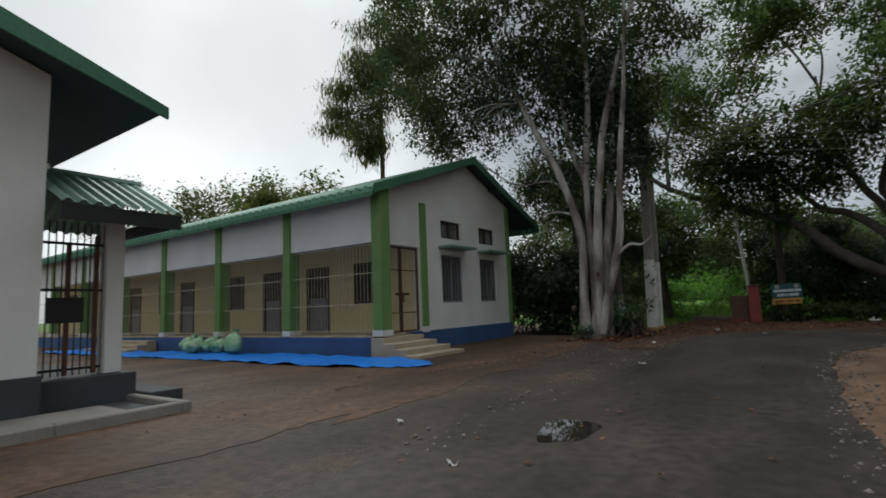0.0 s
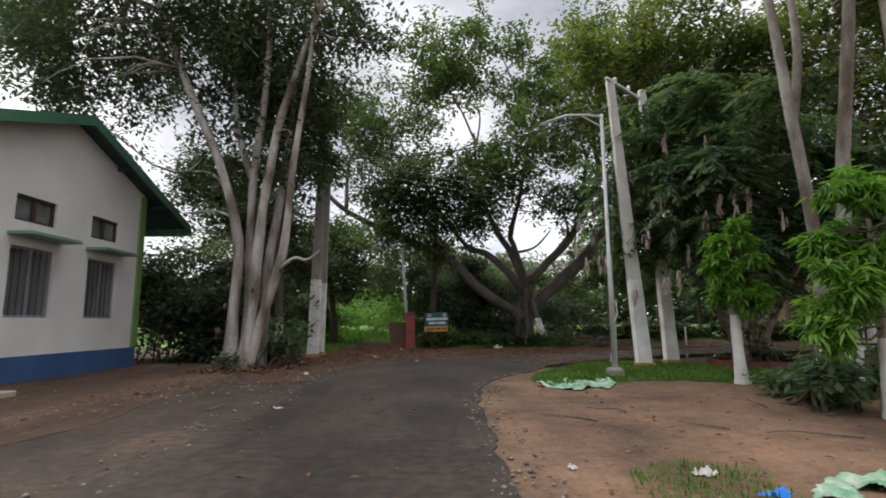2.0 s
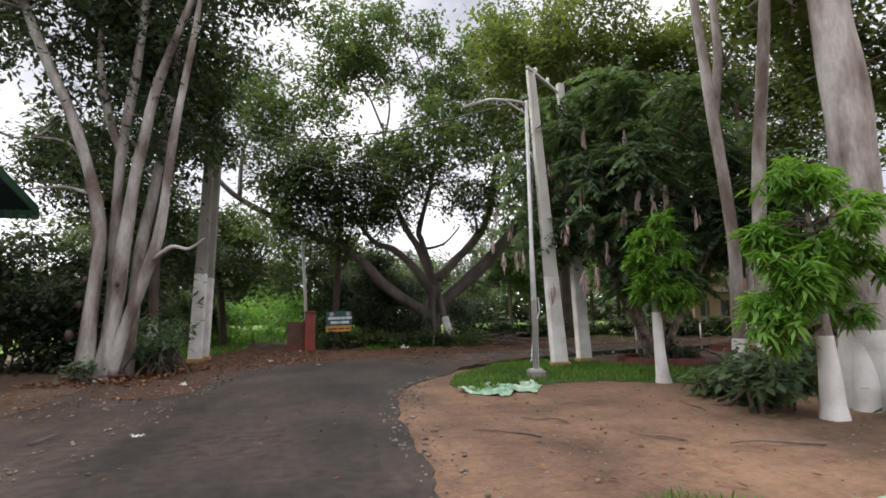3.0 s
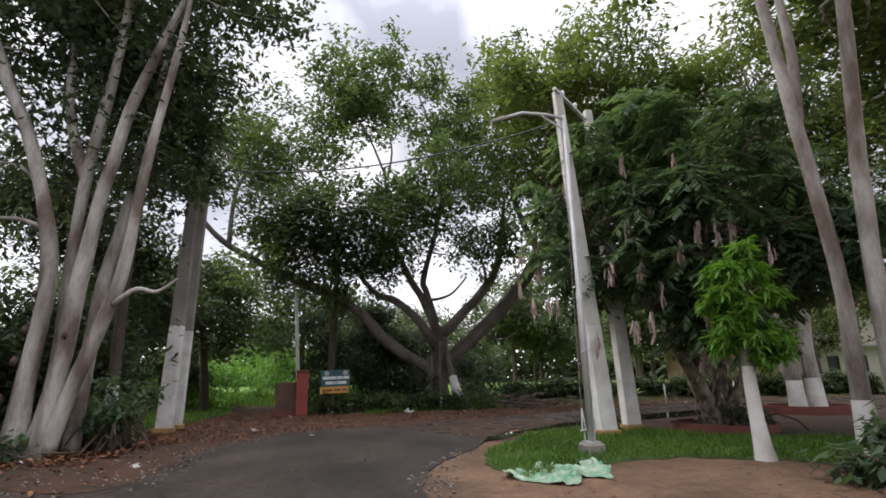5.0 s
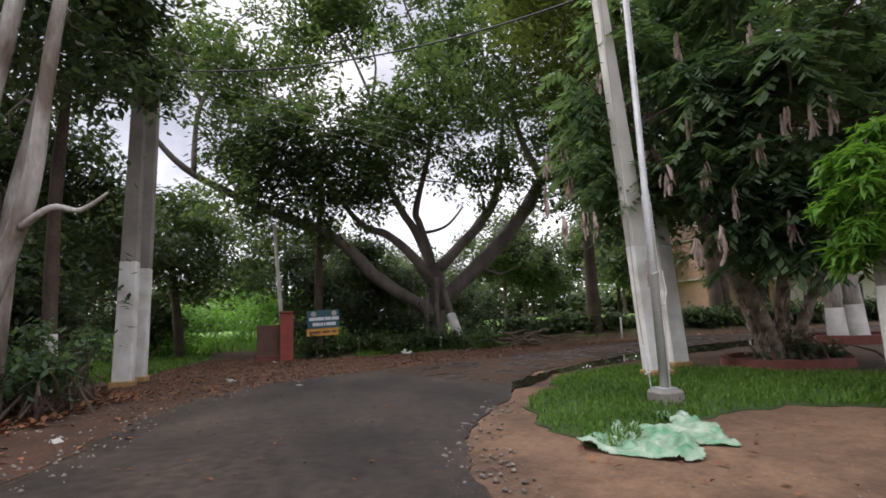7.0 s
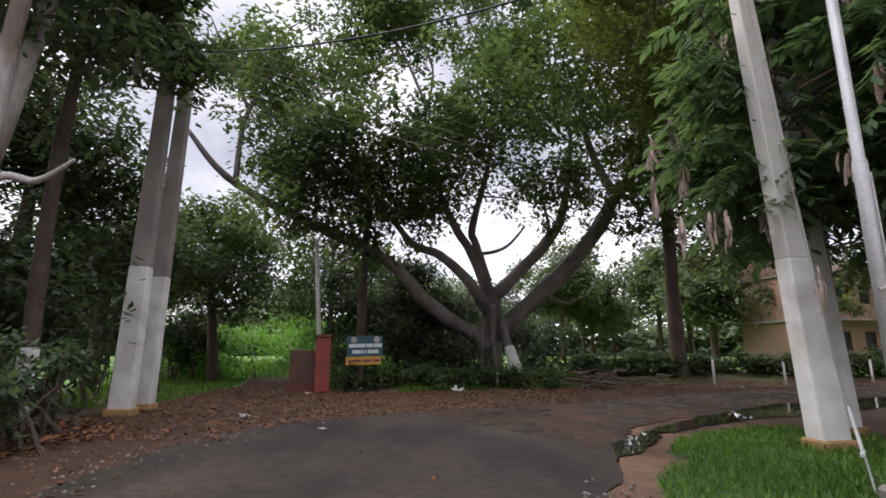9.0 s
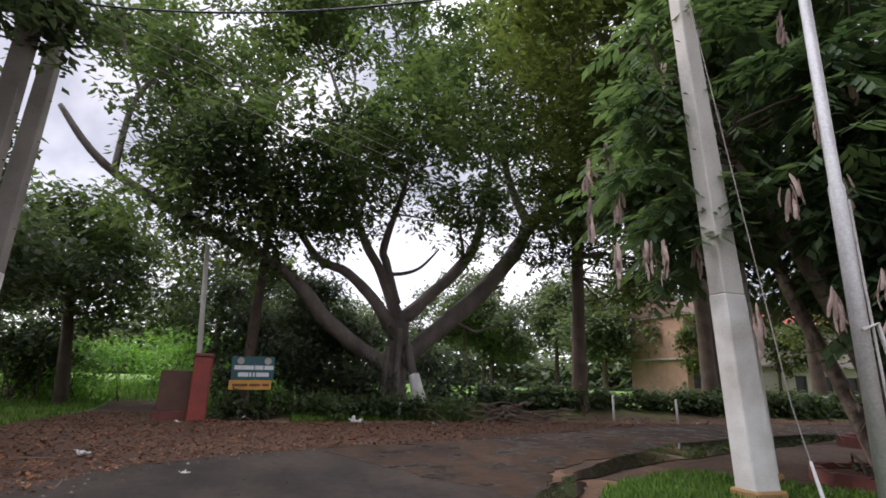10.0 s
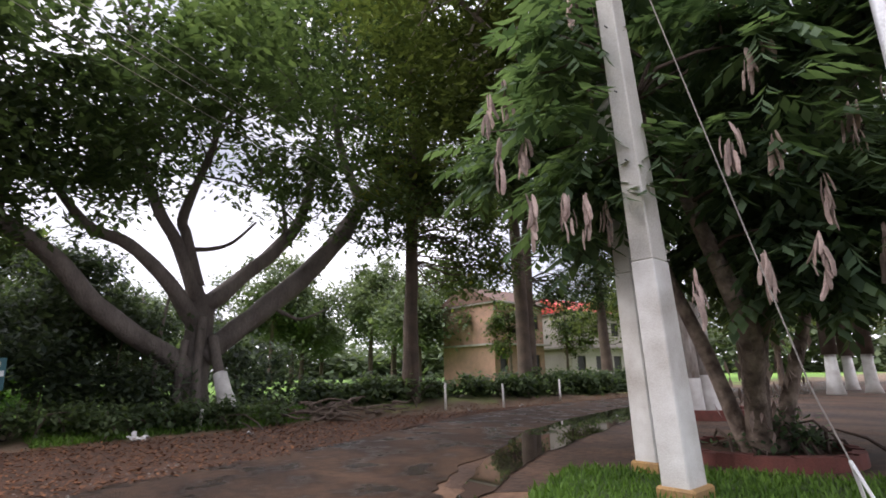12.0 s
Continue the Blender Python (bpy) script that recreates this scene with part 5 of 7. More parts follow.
def sapling(at, lean, h, blobs, seed, white, n):
    x, y = at
    t = thing("sapling", (x, y, 0), "young tree with drooping fresh green leaves and whitewashed trunk", "tree", "roadside saplings")
    pts = [(x + 0.02, y, -0.08), (x, y, 0.15), (x + lean * 0.5, y, white * 0.6), (x + lean, y, white), (x + lean * 1.1, y + 0.02, h * 0.66), (x + lean * 1.4, y + 0.03, h * 0.78)]
    line = smooth3(pts)
    rr = np.interp([q[2] for q in line], [0, 0.15, 0.5, white, h], [0.125, 0.105, 0.09, 0.07, 0.0])
    Geo().tube(line, rr, 12, 0.3).make("trunk", "bark_pale", t, smooth=True)
    low = [k for k, q in enumerate(line) if q[2] < white]
    Geo().tube([line[k] for k in low], [rr[k] + 0.004 for k in low], 12, 0.3, cap=False).make("whitewash", "whitewash", t, "patchy white painted bark", smooth=True)
    rng = np.random.default_rng(seed)
    c, p = crown_points(blobs, n, 20, 0.04, rng, 0.8, 0.2)
    m = len(p)
    v, f = leaves_np(p, rng.uniform(0, 2 * np.pi, m), rng.uniform(-1.0, 0.35, m), 0.165 * rng.uniform(0.6, 1.3, m), 0.28, droop=0.3)
    np_mesh("crown", v, f, "leaf_bright", t)
    g = Geo()
    roots = np.array(line)[len(line) // 2:]
    twigs_to(g, roots, c[: min(len(c), 70)], rng, 0.018, 0.005)
    tagged(g.make("branchwork", "bark_brown", t), kind="stuff")


sapling((4.69, 10.47), -0.03, 2.8, [(4.72, 10.42, 2.15, 0.38, 0.40, 0.60), (4.8, 10.45, 2.68, 0.2, 0.22, 0.25), (4.82, 10.4, 1.6, 0.3, 0.3, 0.34), (4.58, 10.5, 1.75, 0.22, 0.25, 0.32)], 51, 1.3, 300)
sapling((4.50, 7.20), -0.02, 2.9, [(4.5, 7.25, 2.1, 0.6, 0.56, 0.62), (4.55, 7.25, 2.72, 0.32, 0.34, 0.35), (4.8, 7.3, 1.55, 0.44, 0.44, 0.45), (4.05, 7.3, 1.5, 0.4, 0.4, 0.4), (4.0, 7.2, 1.1, 0.3, 0.3, 0.25)], 53, 1.0, 420)


def pinnate(centres, yaw, pitch, length, pairs, rng):
    """Feather leaves of paired leaflets along a drooping stalk."""
    n = len(centres)
    out_c, out_y, out_p, out_s = [], [], [], []
    d = np.stack([np.cos(yaw) * np.cos(pitch), np.sin(yaw) * np.cos(pitch), np.sin(pitch)], 1)
    for k in range(pairs):
        f = 0.2 + 0.8 * (k + 0.5) / pairs
        c = centres + d * (length * f)[:, None] - np.array([0, 0, 1.0]) * (length * 0.25 * f * f)[:, None]
        for sgn in (-1, 1):
            out_c.append(c)
            out_y.append(yaw + sgn * (1.15 - 0.35 * f) + rng.normal(size=n) * 0.08)
            out_p.append(pitch * 0.5 - 0.45 + rng.normal(size=n) * 0.15)
            out_s.append(length * (0.42 - 0.14 * abs(f - 0.5)))
    return leaves_np(np.concatenate(out_c), np.concatenate(out_y), np.concatenate(out_p), np.concatenate(out_s), 0.40, 0.2)


def cassia():
    x, y = 6.9, 13.95
    t = thing("pod_tree", (x, y, 0), "dense dark-leaved tree hung with dry pale pods, in a red planter", "tree")
    paths = [([(6.9, 13.95, 0), (6.5, 13.8, 0.8), (6.0, 13.6, 1.5), (5.4, 13.7, 2.6), (4.6, 13.9, 4.0)], [0.15, 0.13, 0.12, 0.08, 0.03]),
             ([(7.05, 14.0, 0), (7.1, 13.9, 1.2), (7.3, 13.7, 2.6), (7.6, 13.5, 5.0)], [0.13, 0.11, 0.09, 0.03]),
             ([(7.0, 13.85, 0), (7.3, 13.6, 1.0), (7.9, 13.3, 2.4), (8.8, 13.0, 4.2)], [0.11, 0.08, 0.07, 0.02]),
             ([(6.85, 14.05, 0), (6.6, 14.3, 1.2), (6.3, 14.7, 2.8), (6.2, 15.0, 5.0)], [0.11, 0.09, 0.08, 0.02]),
             ([(6.3, 13.7, 1.1), (6.3, 13.2, 2.4), (6.2, 12.6, 4.0)], [0.08, 0.06, 0.02])]
    trunk_part(paths, "bark_mottled", t)
    rng = np.random.default_rng(61)
    blobs = [(6.9, 13.5, 4.2, 2.2, 2.0, 1.7), (8.7, 13.2, 3.9, 1.7, 1.9, 1.6), (6.6, 12.9, 5.6, 1.9, 1.7, 1.1), (5.3, 14.9, 4.6, 1.3, 1.3, 1.9), (7.6, 11.9, 3.4, 1.3, 1.0, 1.1), (4.2, 14.7, 3.9, 1.0, 0.7, 1.2), (5.9, 12.6, 3.2, 0.9, 0.9, 0.8), (8.3, 14.8, 4.6, 1.6, 1.5, 1.6), (9.8, 13.6, 3.4, 1.0, 1.2, 1.0), (5.6, 13.9, 6.3, 1.4, 1.2, 0.8), (6.2, 12.5, 2.4, 0.8, 0.6, 0.5)]
    c, p = crown_points(blobs, 560, 7, 0.09, rng, 0.75, 0.26)
    keep = ~((np.abs(p[:, 0] - 4.05) < 0.35) & (np.abs(p[:, 1] - 13.74) < 0.4)) & (p[:, 0] * 0.42 - (p[:, 1] - 13.7) * 0.9 < 9) & (p[:, 2] > 1.5)
    near = (p[:, 0] < 4.4) & (p[:, 1] < 13.95)
    p = p[keep & ~near]
    n = len(p)
    v, f = pinnate(p, rng.uniform(0, 2 * np.pi, n), rng.uniform(-0.8, 0.25, n), rng.uniform(0.45, 0.72, n), 5, rng)
    np_mesh("crown", v, f, "leaf_cassia", t)
    g = Geo()
    roots = np.concatenate([np.array(smooth3(q))[6:] for q, r in paths])
    twigs_to(g, roots, c[:170], rng, 0.03, 0.007)
    tagged(g.make("branchwork", "bark_brown", t), kind="stuff")
    m = 80
    stem = np.array([(6.75, 13.85, 0.75), (7.1, 13.85, 0.9), (7.25, 13.7, 0.8), (6.45, 13.8, 0.9), (6.9, 13.7, 1.3)])
    p = stem[rng.integers(0, 5, m)] + rng.normal(size=(m, 3)) * np.array([0.16, 0.16, 0.3])
    v, f = leaves_np(p, rng.uniform(0, 2 * np.pi, m), rng.uniform(-1.5, -0.8, m), rng.uniform(0.12, 0.24, m), 0.26, 0.4)
    tagged(np_mesh("dry_leaves", v, f, "pod", t, "withered grey-brown leaves hanging on the stems"), kind="stuff")
    # pods in hanging bunches
    spots = [(3.2, 14.3, 2.75), (3.5, 14.15, 2.75), (3.62, 13.98, 2.72), (3.0, 14.5, 3.3), (4.56, 12.76, 4.1), (5.8, 11.57, 3.85), (5.6, 11.7, 3.8), (5.35, 11.9, 3.75), (5.2, 12.2, 3.5), (4.9, 12.4, 2.75), (4.7, 12.5, 2.2), (4.0, 13.27, 2.0), (4.6, 12.9, 2.2), (4.3, 14.2, 2.9), (3.5, 14.6, 3.6), (3.2, 14.8, 4.0), (3.6, 14.9, 4.4), (5.0, 12.7, 4.6), (5.4, 12.3, 5.2), (4.9, 13.2, 5.6), (6.4, 11.5, 3.4), (4.7, 12.7, 3.3), (5.6, 12.2, 2.4), (6.0, 12.0, 2.0), (4.2, 12.9, 3.2), (4.3, 14.0, 4.9), (4.1, 14.3, 5.4)]
    m = Geo()
    L, W = 0.24, 0.019
    m.tube([(0, 0, 0), (0.006, 0, -0.04), (0.012, 0, -0.14), (0.0, 0, -0.21), (-0.006, 0, -L)], [0.006, W, W * 1.15, W * 1.05, 0.011], 6, flat=0.35)
    me = bpy.data.meshes.new("pod")
    me.from_pydata(m.v, [], m.f)
    me.materials.append(M["pod"])
    for sx, sy, sz in spots:
        for k in range(int(rng.integers(9, 13))):
            ob = new("pod", me)
            ob.parent = t
            ob.matrix_parent_inverse = t.matrix_world.inverted()
            s = rng.uniform(0.75, 1.25)
            ob.matrix_basis = Matrix.Translation((sx + rng.normal() * 0.028, sy + rng.normal() * 0.028, sz - rng.uniform(0, 0.36))) @ pose(0, 0, 0, rng.normal() * 8, rng.normal() * 8, rng.uniform(0, 360)) @ Matrix.Diagonal((s * 0.95, s * 0.95, s * 0.95, 1))
    pl = thing("planter", (7.0, 13.95, 0), "low round red cement planter rim with weeds", "planter")
    g = Geo()
    for i in range(32):
        a0 = 2 * math.pi * i / 32
        a1 = 2 * math.pi * (i + 1) / 32
        o = len(g.v)
        for a in (a0, a1):
            for r, z in ((1.0, -0.03), (0.99, 0.16), (0.86, 0.165), (0.85, -0.03)):
                g.v.append((7.0 + r * math.cos(a), 13.95 + r * math.sin(a), z + 0.01 * math.sin(i * 1.7)))
        for k in range(3):
            g.f.append((o + k, o + k + 1, o + k + 5, o + k + 4))
    g.make("rim", "planter", pl)
    sheetish = Geo().poly([(7.0 + 0.86 * math.cos(a), 13.95 + 0.86 * math.sin(a)) for a in np.linspace(0, 2 * math.pi, 25)[:-1]], 0.0, 0.09)
    sheetish.make("soil", "leafsoil", pl)


cassia()
dark_thicket("planter_weeds", [(7.0, 13.9, 0.22, 0.7, 0.7, 0.16)], "leaf_cassia", 63, 60, 16, 0.1, 0.13, "leafy weeds at the foot of the pod tree", (7, 13.9, 0.1))
dark_thicket("roadside_shrub", [(5.2, 8.9, 0.3, 0.9, 0.5, 0.3), (4.3, 7.9, 0.25, 0.5, 0.4, 0.25), (5.6, 7.0, 0.22, 0.7, 0.4, 0.22), (6.3, 9.2, 0.3, 0.8, 0.5, 0.3)], "leaf_cassia", 65, 190, 18, 0.13, 0.17, "low broad-leaved green weeds round the trunks", (5.2, 8.6, 0), width=0.5)
dark_thicket("trunk_weeds", [(-4.6, 14.3, 0.5, 0.35, 0.5, 0.5), (-4.8, 15.6, 0.6, 0.6, 0.8, 0.6), (-5.6, 13.4, 0.25, 0.3, 0.3, 0.25)], "leaf_cassia", 67, 130, 16, 0.13, 0.15, "leafy creeper and weeds at the foot of the pale tree", (-4.8, 14.8, 0))

# ---- thickets and far trees ----
dark_thicket("thicket", [(-8.6, 18.0, 1.6, 2.2, 1.8, 1.7), (-6.6, 18.6, 1.7, 1.2, 1.8, 1.8), (-10.8, 18.6, 2.0, 1.8, 1.6, 1.8), (-7.4, 17.2, 0.9, 1.2, 0.8, 1.0), (-9.0, 20.0, 2.2, 2.2, 1.8, 1.4), (-6.6, 20.6, 3.2, 1.2, 1.8, 1.6)], "leaf_dark", 71, 1300, 24, 0.28, 0.2, "dense dark green thicket behind the apron", (-8.4, 18.4, 0))
dark_thicket("thicket", [(-0.3, 25.9, 1.3, 1.4, 1.2, 1.1), (1.6, 26.4, 1.5, 1.4, 1.2, 1.3), (0.8, 27.6, 2.6, 2.4, 1.4, 1.4), (5.6, 27.2, 1.6, 1.5, 1.2, 1.3), (-1.6, 27.4, 2.4, 1.5, 1.2, 1.6), (0.4, 28.2, 3.4, 2.2, 1.2, 1.3), (2.2, 25.0, 0.8, 0.9, 0.7, 0.5), (5.0, 26.0, 0.9, 1.1, 0.8, 0.6)], "leaf_dark", 73, 1100, 24, 0.26, 0.2, "dark undergrowth round the fig tree", (1.5, 26, 0.4))
dark_thicket("field_thicket", [(-7.6, 29.5, 1.3, 1.2, 1.0, 1.2), (-9.6, 28.5, 1.6, 1.6, 1.2, 1.5), (-7.0, 30.5, 2.8, 1.0, 0.9, 0.9)], "leaf_dark", 77, 420, 22, 0.2, 0.2, "dark green bushes at the edge of the field", (-8, 29, 0.2))
dark_thicket("hedge", [(6.8 + 1.5 * i, 24.7 + 0.2 * math.sin(i * 2.1), 0.62, 1.0, 0.55, 0.32) for i in range(12)], "leaf_fig", 75, 1100, 20, 0.18, 0.2, "low broad-leaved hedge along the far verge", (14, 24.7, 0.3), width=0.65)
dark_thicket("verge_weeds", [(1.0 + 1.0 * i, 23.5 + 0.2 * math.sin(i * 1.7), 0.28, 0.7, 0.5, 0.22) for i in range(5)] + [(-1.0, 23.9, 0.3, 0.6, 0.6, 0.3), (0.1, 23.8, 0.35, 0.6, 0.5, 0.3)], "leaf_fig", 77, 420, 20, 0.15, 0.14, "rough green weeds below the fig tree", (2, 23.5, 0.2))
# the field's brightness is put into these bushes by the bright leaf colour
dark_thicket("field_bushes", [(-6.6, 30.5, 0.7, 1.3, 1.2, 0.7), (-0.8, 31.0, 0.9, 1.2, 1.0, 0.8), (-9.0, 34, 1.4, 2.2, 1.8, 1.4), (-2.0, 44, 1.2, 2.2, 1.8, 1.2), (-3.5, 41, 1.6, 3.0, 2.0, 1.5), (-7.5, 52, 2.4, 4, 2, 2)], "leaf_bright", 79, 900, 22, 0.3, 0.24, "green bushes in the field beyond the gate, lit look from bright leaf colour", (-5, 35, 0.2))


def far_tree(x, y, h, w, seed, leaf="leaf_far_haze", size=0.42, clumps=330, trunk_r=0.22, lean=0.0, label="leafy tree across the meadow"):
    z = h1(x, y)
    rng = np.random.default_rng(seed)
    blobs = [(x + lean + rng.normal() * w * 0.35, y + rng.normal() * w * 0.3, z + h * rng.uniform(0.5, 0.85), w * rng.uniform(0.4, 0.65), w * rng.uniform(0.4, 0.6), h * rng.uniform(0.14, 0.22)) for _ in range(7)]
    return tree((x, y, z), label, [([(x, y, z - 0.1), (x + lean * 0.3, y, z + h * 0.3), (x + lean, y, z + h * 0.85)], [trunk_r, trunk_r * 0.75, 0.05])], "bark_brown", blobs, leaf, seed, clumps, 20, 0.14 * w ** 0.7, size, twig_n=45, group="far trees")


far_tree(-0.9, 25.2, 8.5, 3.4, 101, "leaf_dark", 0.24, 420, 0.2, 0.2, "dark slender tree behind the sign board")
far_tree(-5.9, 27.8, 6.5, 3.2, 102, "leaf_fig", 0.26, 420, 0.2, -0.6, "leaning field-edge tree beyond the gate")
far_tree(-8.6, 25.2, 6.5, 3.2, 103, "leaf_dark", 0.26, 300, 0.2, 0.3, "dark tree beside the field")
tree((-8.2, 20.6, 0), "dark leafy tree rising behind the thicket", [([(-8.2, 20.6, -0.1), (-8.1, 20.6, 4), (-8.0, 20.6, 7.2)], [0.2, 0.15, 0.05])],
     "bark_brown", [(-8.6, 20.6, 5.4, 1.6, 1.2, 1.0), (-6.8, 20.4, 5.0, 1.2, 1.1, 1.0), (-9.9, 20.6, 6.6, 1.6, 1.2, 1.0), (-7.6, 20.8, 6.6, 1.2, 1.0, 0.8)], "leaf_dark", 87, 420, 30, 0.24, 0.2, twig_n=80, bough=0.3)
far_tree(-2.6, 36, 8, 4.5, 105, "leaf_mid", 0.34, 380)
far_tree(-13, 40, 9, 5, 106, "leaf_mid", 0.36, 380)
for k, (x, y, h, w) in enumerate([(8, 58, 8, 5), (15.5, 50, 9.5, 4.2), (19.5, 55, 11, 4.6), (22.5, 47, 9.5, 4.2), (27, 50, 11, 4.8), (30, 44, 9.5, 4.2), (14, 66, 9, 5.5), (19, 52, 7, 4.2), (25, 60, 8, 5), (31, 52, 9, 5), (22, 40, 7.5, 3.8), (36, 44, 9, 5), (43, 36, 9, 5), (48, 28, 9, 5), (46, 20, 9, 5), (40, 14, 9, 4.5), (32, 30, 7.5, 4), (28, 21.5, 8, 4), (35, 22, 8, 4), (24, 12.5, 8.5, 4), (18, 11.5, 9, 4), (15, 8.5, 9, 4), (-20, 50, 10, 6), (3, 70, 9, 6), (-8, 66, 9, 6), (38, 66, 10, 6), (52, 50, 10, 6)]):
    # trees past y = 38 get the leaf colour with haze in it
    far_tree(x, y, h, w, 120 + k, "leaf_far_haze" if y > 38 else ("leaf_mid" if k % 2 else "leaf_light"), 0.42 if y > 38 else 0.3)
for k, (x, y, h, w) in enumerate([(-42, 30, 15, 8), (-54, 34, 17, 9), (-33, 27, 13, 6), (-64, 30, 17, 9)]):
    far_tree(x, y, h, w, 150 + k, "leaf_mid", 0.5, 420, 0.3, 0, "broad tree rising behind the school roof")
# drooping feathery tree behind the school
tree((-20.5, 22.0, 0), "tall slender tree with drooping feathery foliage", [([(-20.5, 22.0, -0.1), (-20.45, 22.0, 6), (-20.4, 22.0, 12), (-20.6, 22.1, 20)], [0.2, 0.16, 0.13, 0.04])],
     "bark_brown", [(-22.6, 21.8, 13.2, 2.2, 1.6, 1.0), (-20.4, 21.6, 11.4, 1.8, 1.6, 1.2), (-21.2, 21.8, 15.6, 2.4, 1.8, 1.4), (-19.2, 21.8, 17.6, 2.6, 2.0, 1.6), (-18.0, 21.6, 14.0, 2.0, 1.6, 1.4)], "leaf_mid", 81, 620, 28, 0.3, 0.42, twig_n=150, width=0.14, pitch=(-1.45, -0.6))


def far_woods():
    rng = np.random.default_rng(91)
    a = rng.uniform(-1.25, 1.45, 3600)
    r = rng.uniform(95, 130, 3600)
    x, y = r * np.sin(a), 10 + r * np.cos(a)
    top = 8 + 5 * np.sin(a * 13) * np.sin(a * 7 + 1) + 3 * rng.random(3600)
    z = hz(x, y) + rng.random(3600) ** 1.4 * top
    c = np.repeat(np.stack([x, y, z], 1), 16, 0) + rng.normal(size=(3600 * 16, 3)) * np.array([1.8, 1.8, 1.0])
    n = len(c)
    v, f = leaves_np(c, rng.uniform(0, 2 * np.pi, n), rng.uniform(-0.9, 0.4, n), rng.uniform(1.2, 2.6, n), 0.6)
    # no air haze here; the pale leaf colour stands for it
    tagged(np_mesh("far_woods", v, f, "leaf_far_haze"), "line of far woods with haze in the leaf colour", "woods", kind="stuff")


far_woods()

# ---- gate, sign, far verge ----


def gate():
    t = thing("gate_post", (-1.79, 22.84, 0), "faded red masonry gate post", "gate post")
    Geo().box(-1.98, -1.6, 22.66, 23.02, -0.05, 1.42).make("shaft", "red_brick", t, bevel=0.02)
    Geo().box(-2.0, -1.58, 22.64, 23.04, 1.42, 1.5).make("cap", "planter", t, "darker red cap", bevel=0.02)
    w = thing("gate_wall", (-2.35, 23.0, 0), "low brown cement wall panel beside the gate post", "wall")
    Geo().box(-2.66, -1.99, 22.95, 23.08, 0.2, 1.1).make("panel", "brown_panel", w, bevel=0.012)
    Geo().box(-2.72, -1.99, 22.9, 23.12, -0.05, 0.2).make("footing", "planter", w, bevel=0.012)
    p = thing("pipe_post", (-2.1, 24.2, 0), "thin pale leaning pipe post behind the gate", "post")
    Geo().tube([(-1.95, 24.2, -0.1), (-2.1, 24.2, 2.2), (-2.25, 24.2, 4.4)], [0.07, 0.065, 0.06], 10).make("pipe", "concrete_pale", p, smooth=True)
    s = thing("sign_board", (-0.7, 23.48, 0), "weathered teal and ochre name board on a stump", "sign")
    Geo().tube([(-0.85, 23.62, -0.1), (-0.86, 23.62, 0.5), (-0.88, 23.6, 1.1)], [0.17, 0.14, 0.13], 10, 0.3).make("post", "bark_brown", s, "old tree-stump post", smooth=True)
    tilt = Matrix.Translation((-0.7, 23.44, 1.08)) @ pose(0, 0, 0, 0, -1.5, 0)
    b = Geo().box(-0.50, 0.50, -0.012, 0.012, -0.14, 0.42, tilt).make("board", "sign_teal", s, "faded teal board")
    Geo().box(-0.53, 0.46, -0.02, 0.004, -0.38, -0.15, tilt).make("lower_board", "sign_yellow", s, "ochre lower strip")
    for x0, x1, z0, z1 in ((-0.44, 0.02, 0.10, 0.2), (0.04, 0.24, 0.10, 0.2), (0.26, 0.48, 0.1, 0.2), (-0.34, -0.1, -0.07, 0.03), (-0.08, -0.03, -0.07, 0.03), (0.0, 0.05, -0.07, 0.03), (0.08, 0.38, -0.07, 0.03)):
        Geo().box(x0, x1, -0.018, -0.013, z0, z1, tilt).make("letter_bar", "sign_white", b)
    for x0, x1 in ((-0.45, -0.1), (-0.06, 0.2), (0.24, 0.4)):
        Geo().box(x0, x1, -0.025, -0.021, -0.3, -0.24, tilt).make("letter_bar", "planter", b)
    for x in (-0.3, 0.34):
        g = Geo().tube([tilt @ Vector((x, -0.018, 0.31)), tilt @ Vector((x, -0.012, 0.31))], [0.085, 0.085], 16)
        g.make("emblem", "house_cream", b, "faded round emblem")


gate()


def stake(x, y, h, lean, label):
    z = h1(x, y)
    t = thing("boundary_stake", (x, y, z), label, "stake", "white stakes on the verge")
    g = Geo().tube([(x, y, z - 0.08), (x + lean * 0.5, y, z + h * 0.5), (x + lean, y, z + h), (x + lean, y, z + h + 0.01)], [0.035, 0.033, 0.032, 0.02], 8)
    g.make("stake_shaft", "whitewash", t, smooth=True)


stake(3.04, 23.24, 0.42, 0.04, "short white-painted boundary stake below the fig tree")
stake(9.83, 23.25, 0.75, 0.0, "thin white-painted stake before the hedge")
stake(11.95, 22.9, 0.75, -0.03, "thin white-painted stake on the far verge")
stake(15.5, 23.4, 0.75, 0.02, "thin white-painted stake on the far verge")
wr = thing("painted_root", (4.15, 24.45, 0.35), "whitewashed buttress root of the fig tree", "root")
Geo().tube([(3.86, 24.8, 1.2), (3.92, 24.6, 0.75), (4.02, 24.44, 0.3)], [0.165, 0.19, 0.25], 10, 0.3).make("root", "whitewash", wr, smooth=True)
tree((-5.25, 16.6, 0), "slim dark trunk with patchy whitewashed foot", [([(-5.25, 16.6, -0.1), (-5.3, 16.6, 1.5), (-5.3, 16.6, 4.0), (-5.1, 16.7, 8.5)], [0.13, 0.11, 0.1, 0.05])],
     "bark_brown", [(-5.0, 16.8, 7.6, 1.4, 1.4, 1.2), (-5.3, 17.0, 5.6, 0.9, 0.9, 0.7), (-4.6, 17.4, 6.4, 1.2, 1.0, 0.9)], "leaf_dark", 83, 230, 22, 0.24, 0.2, twig_n=50, white=1.35)
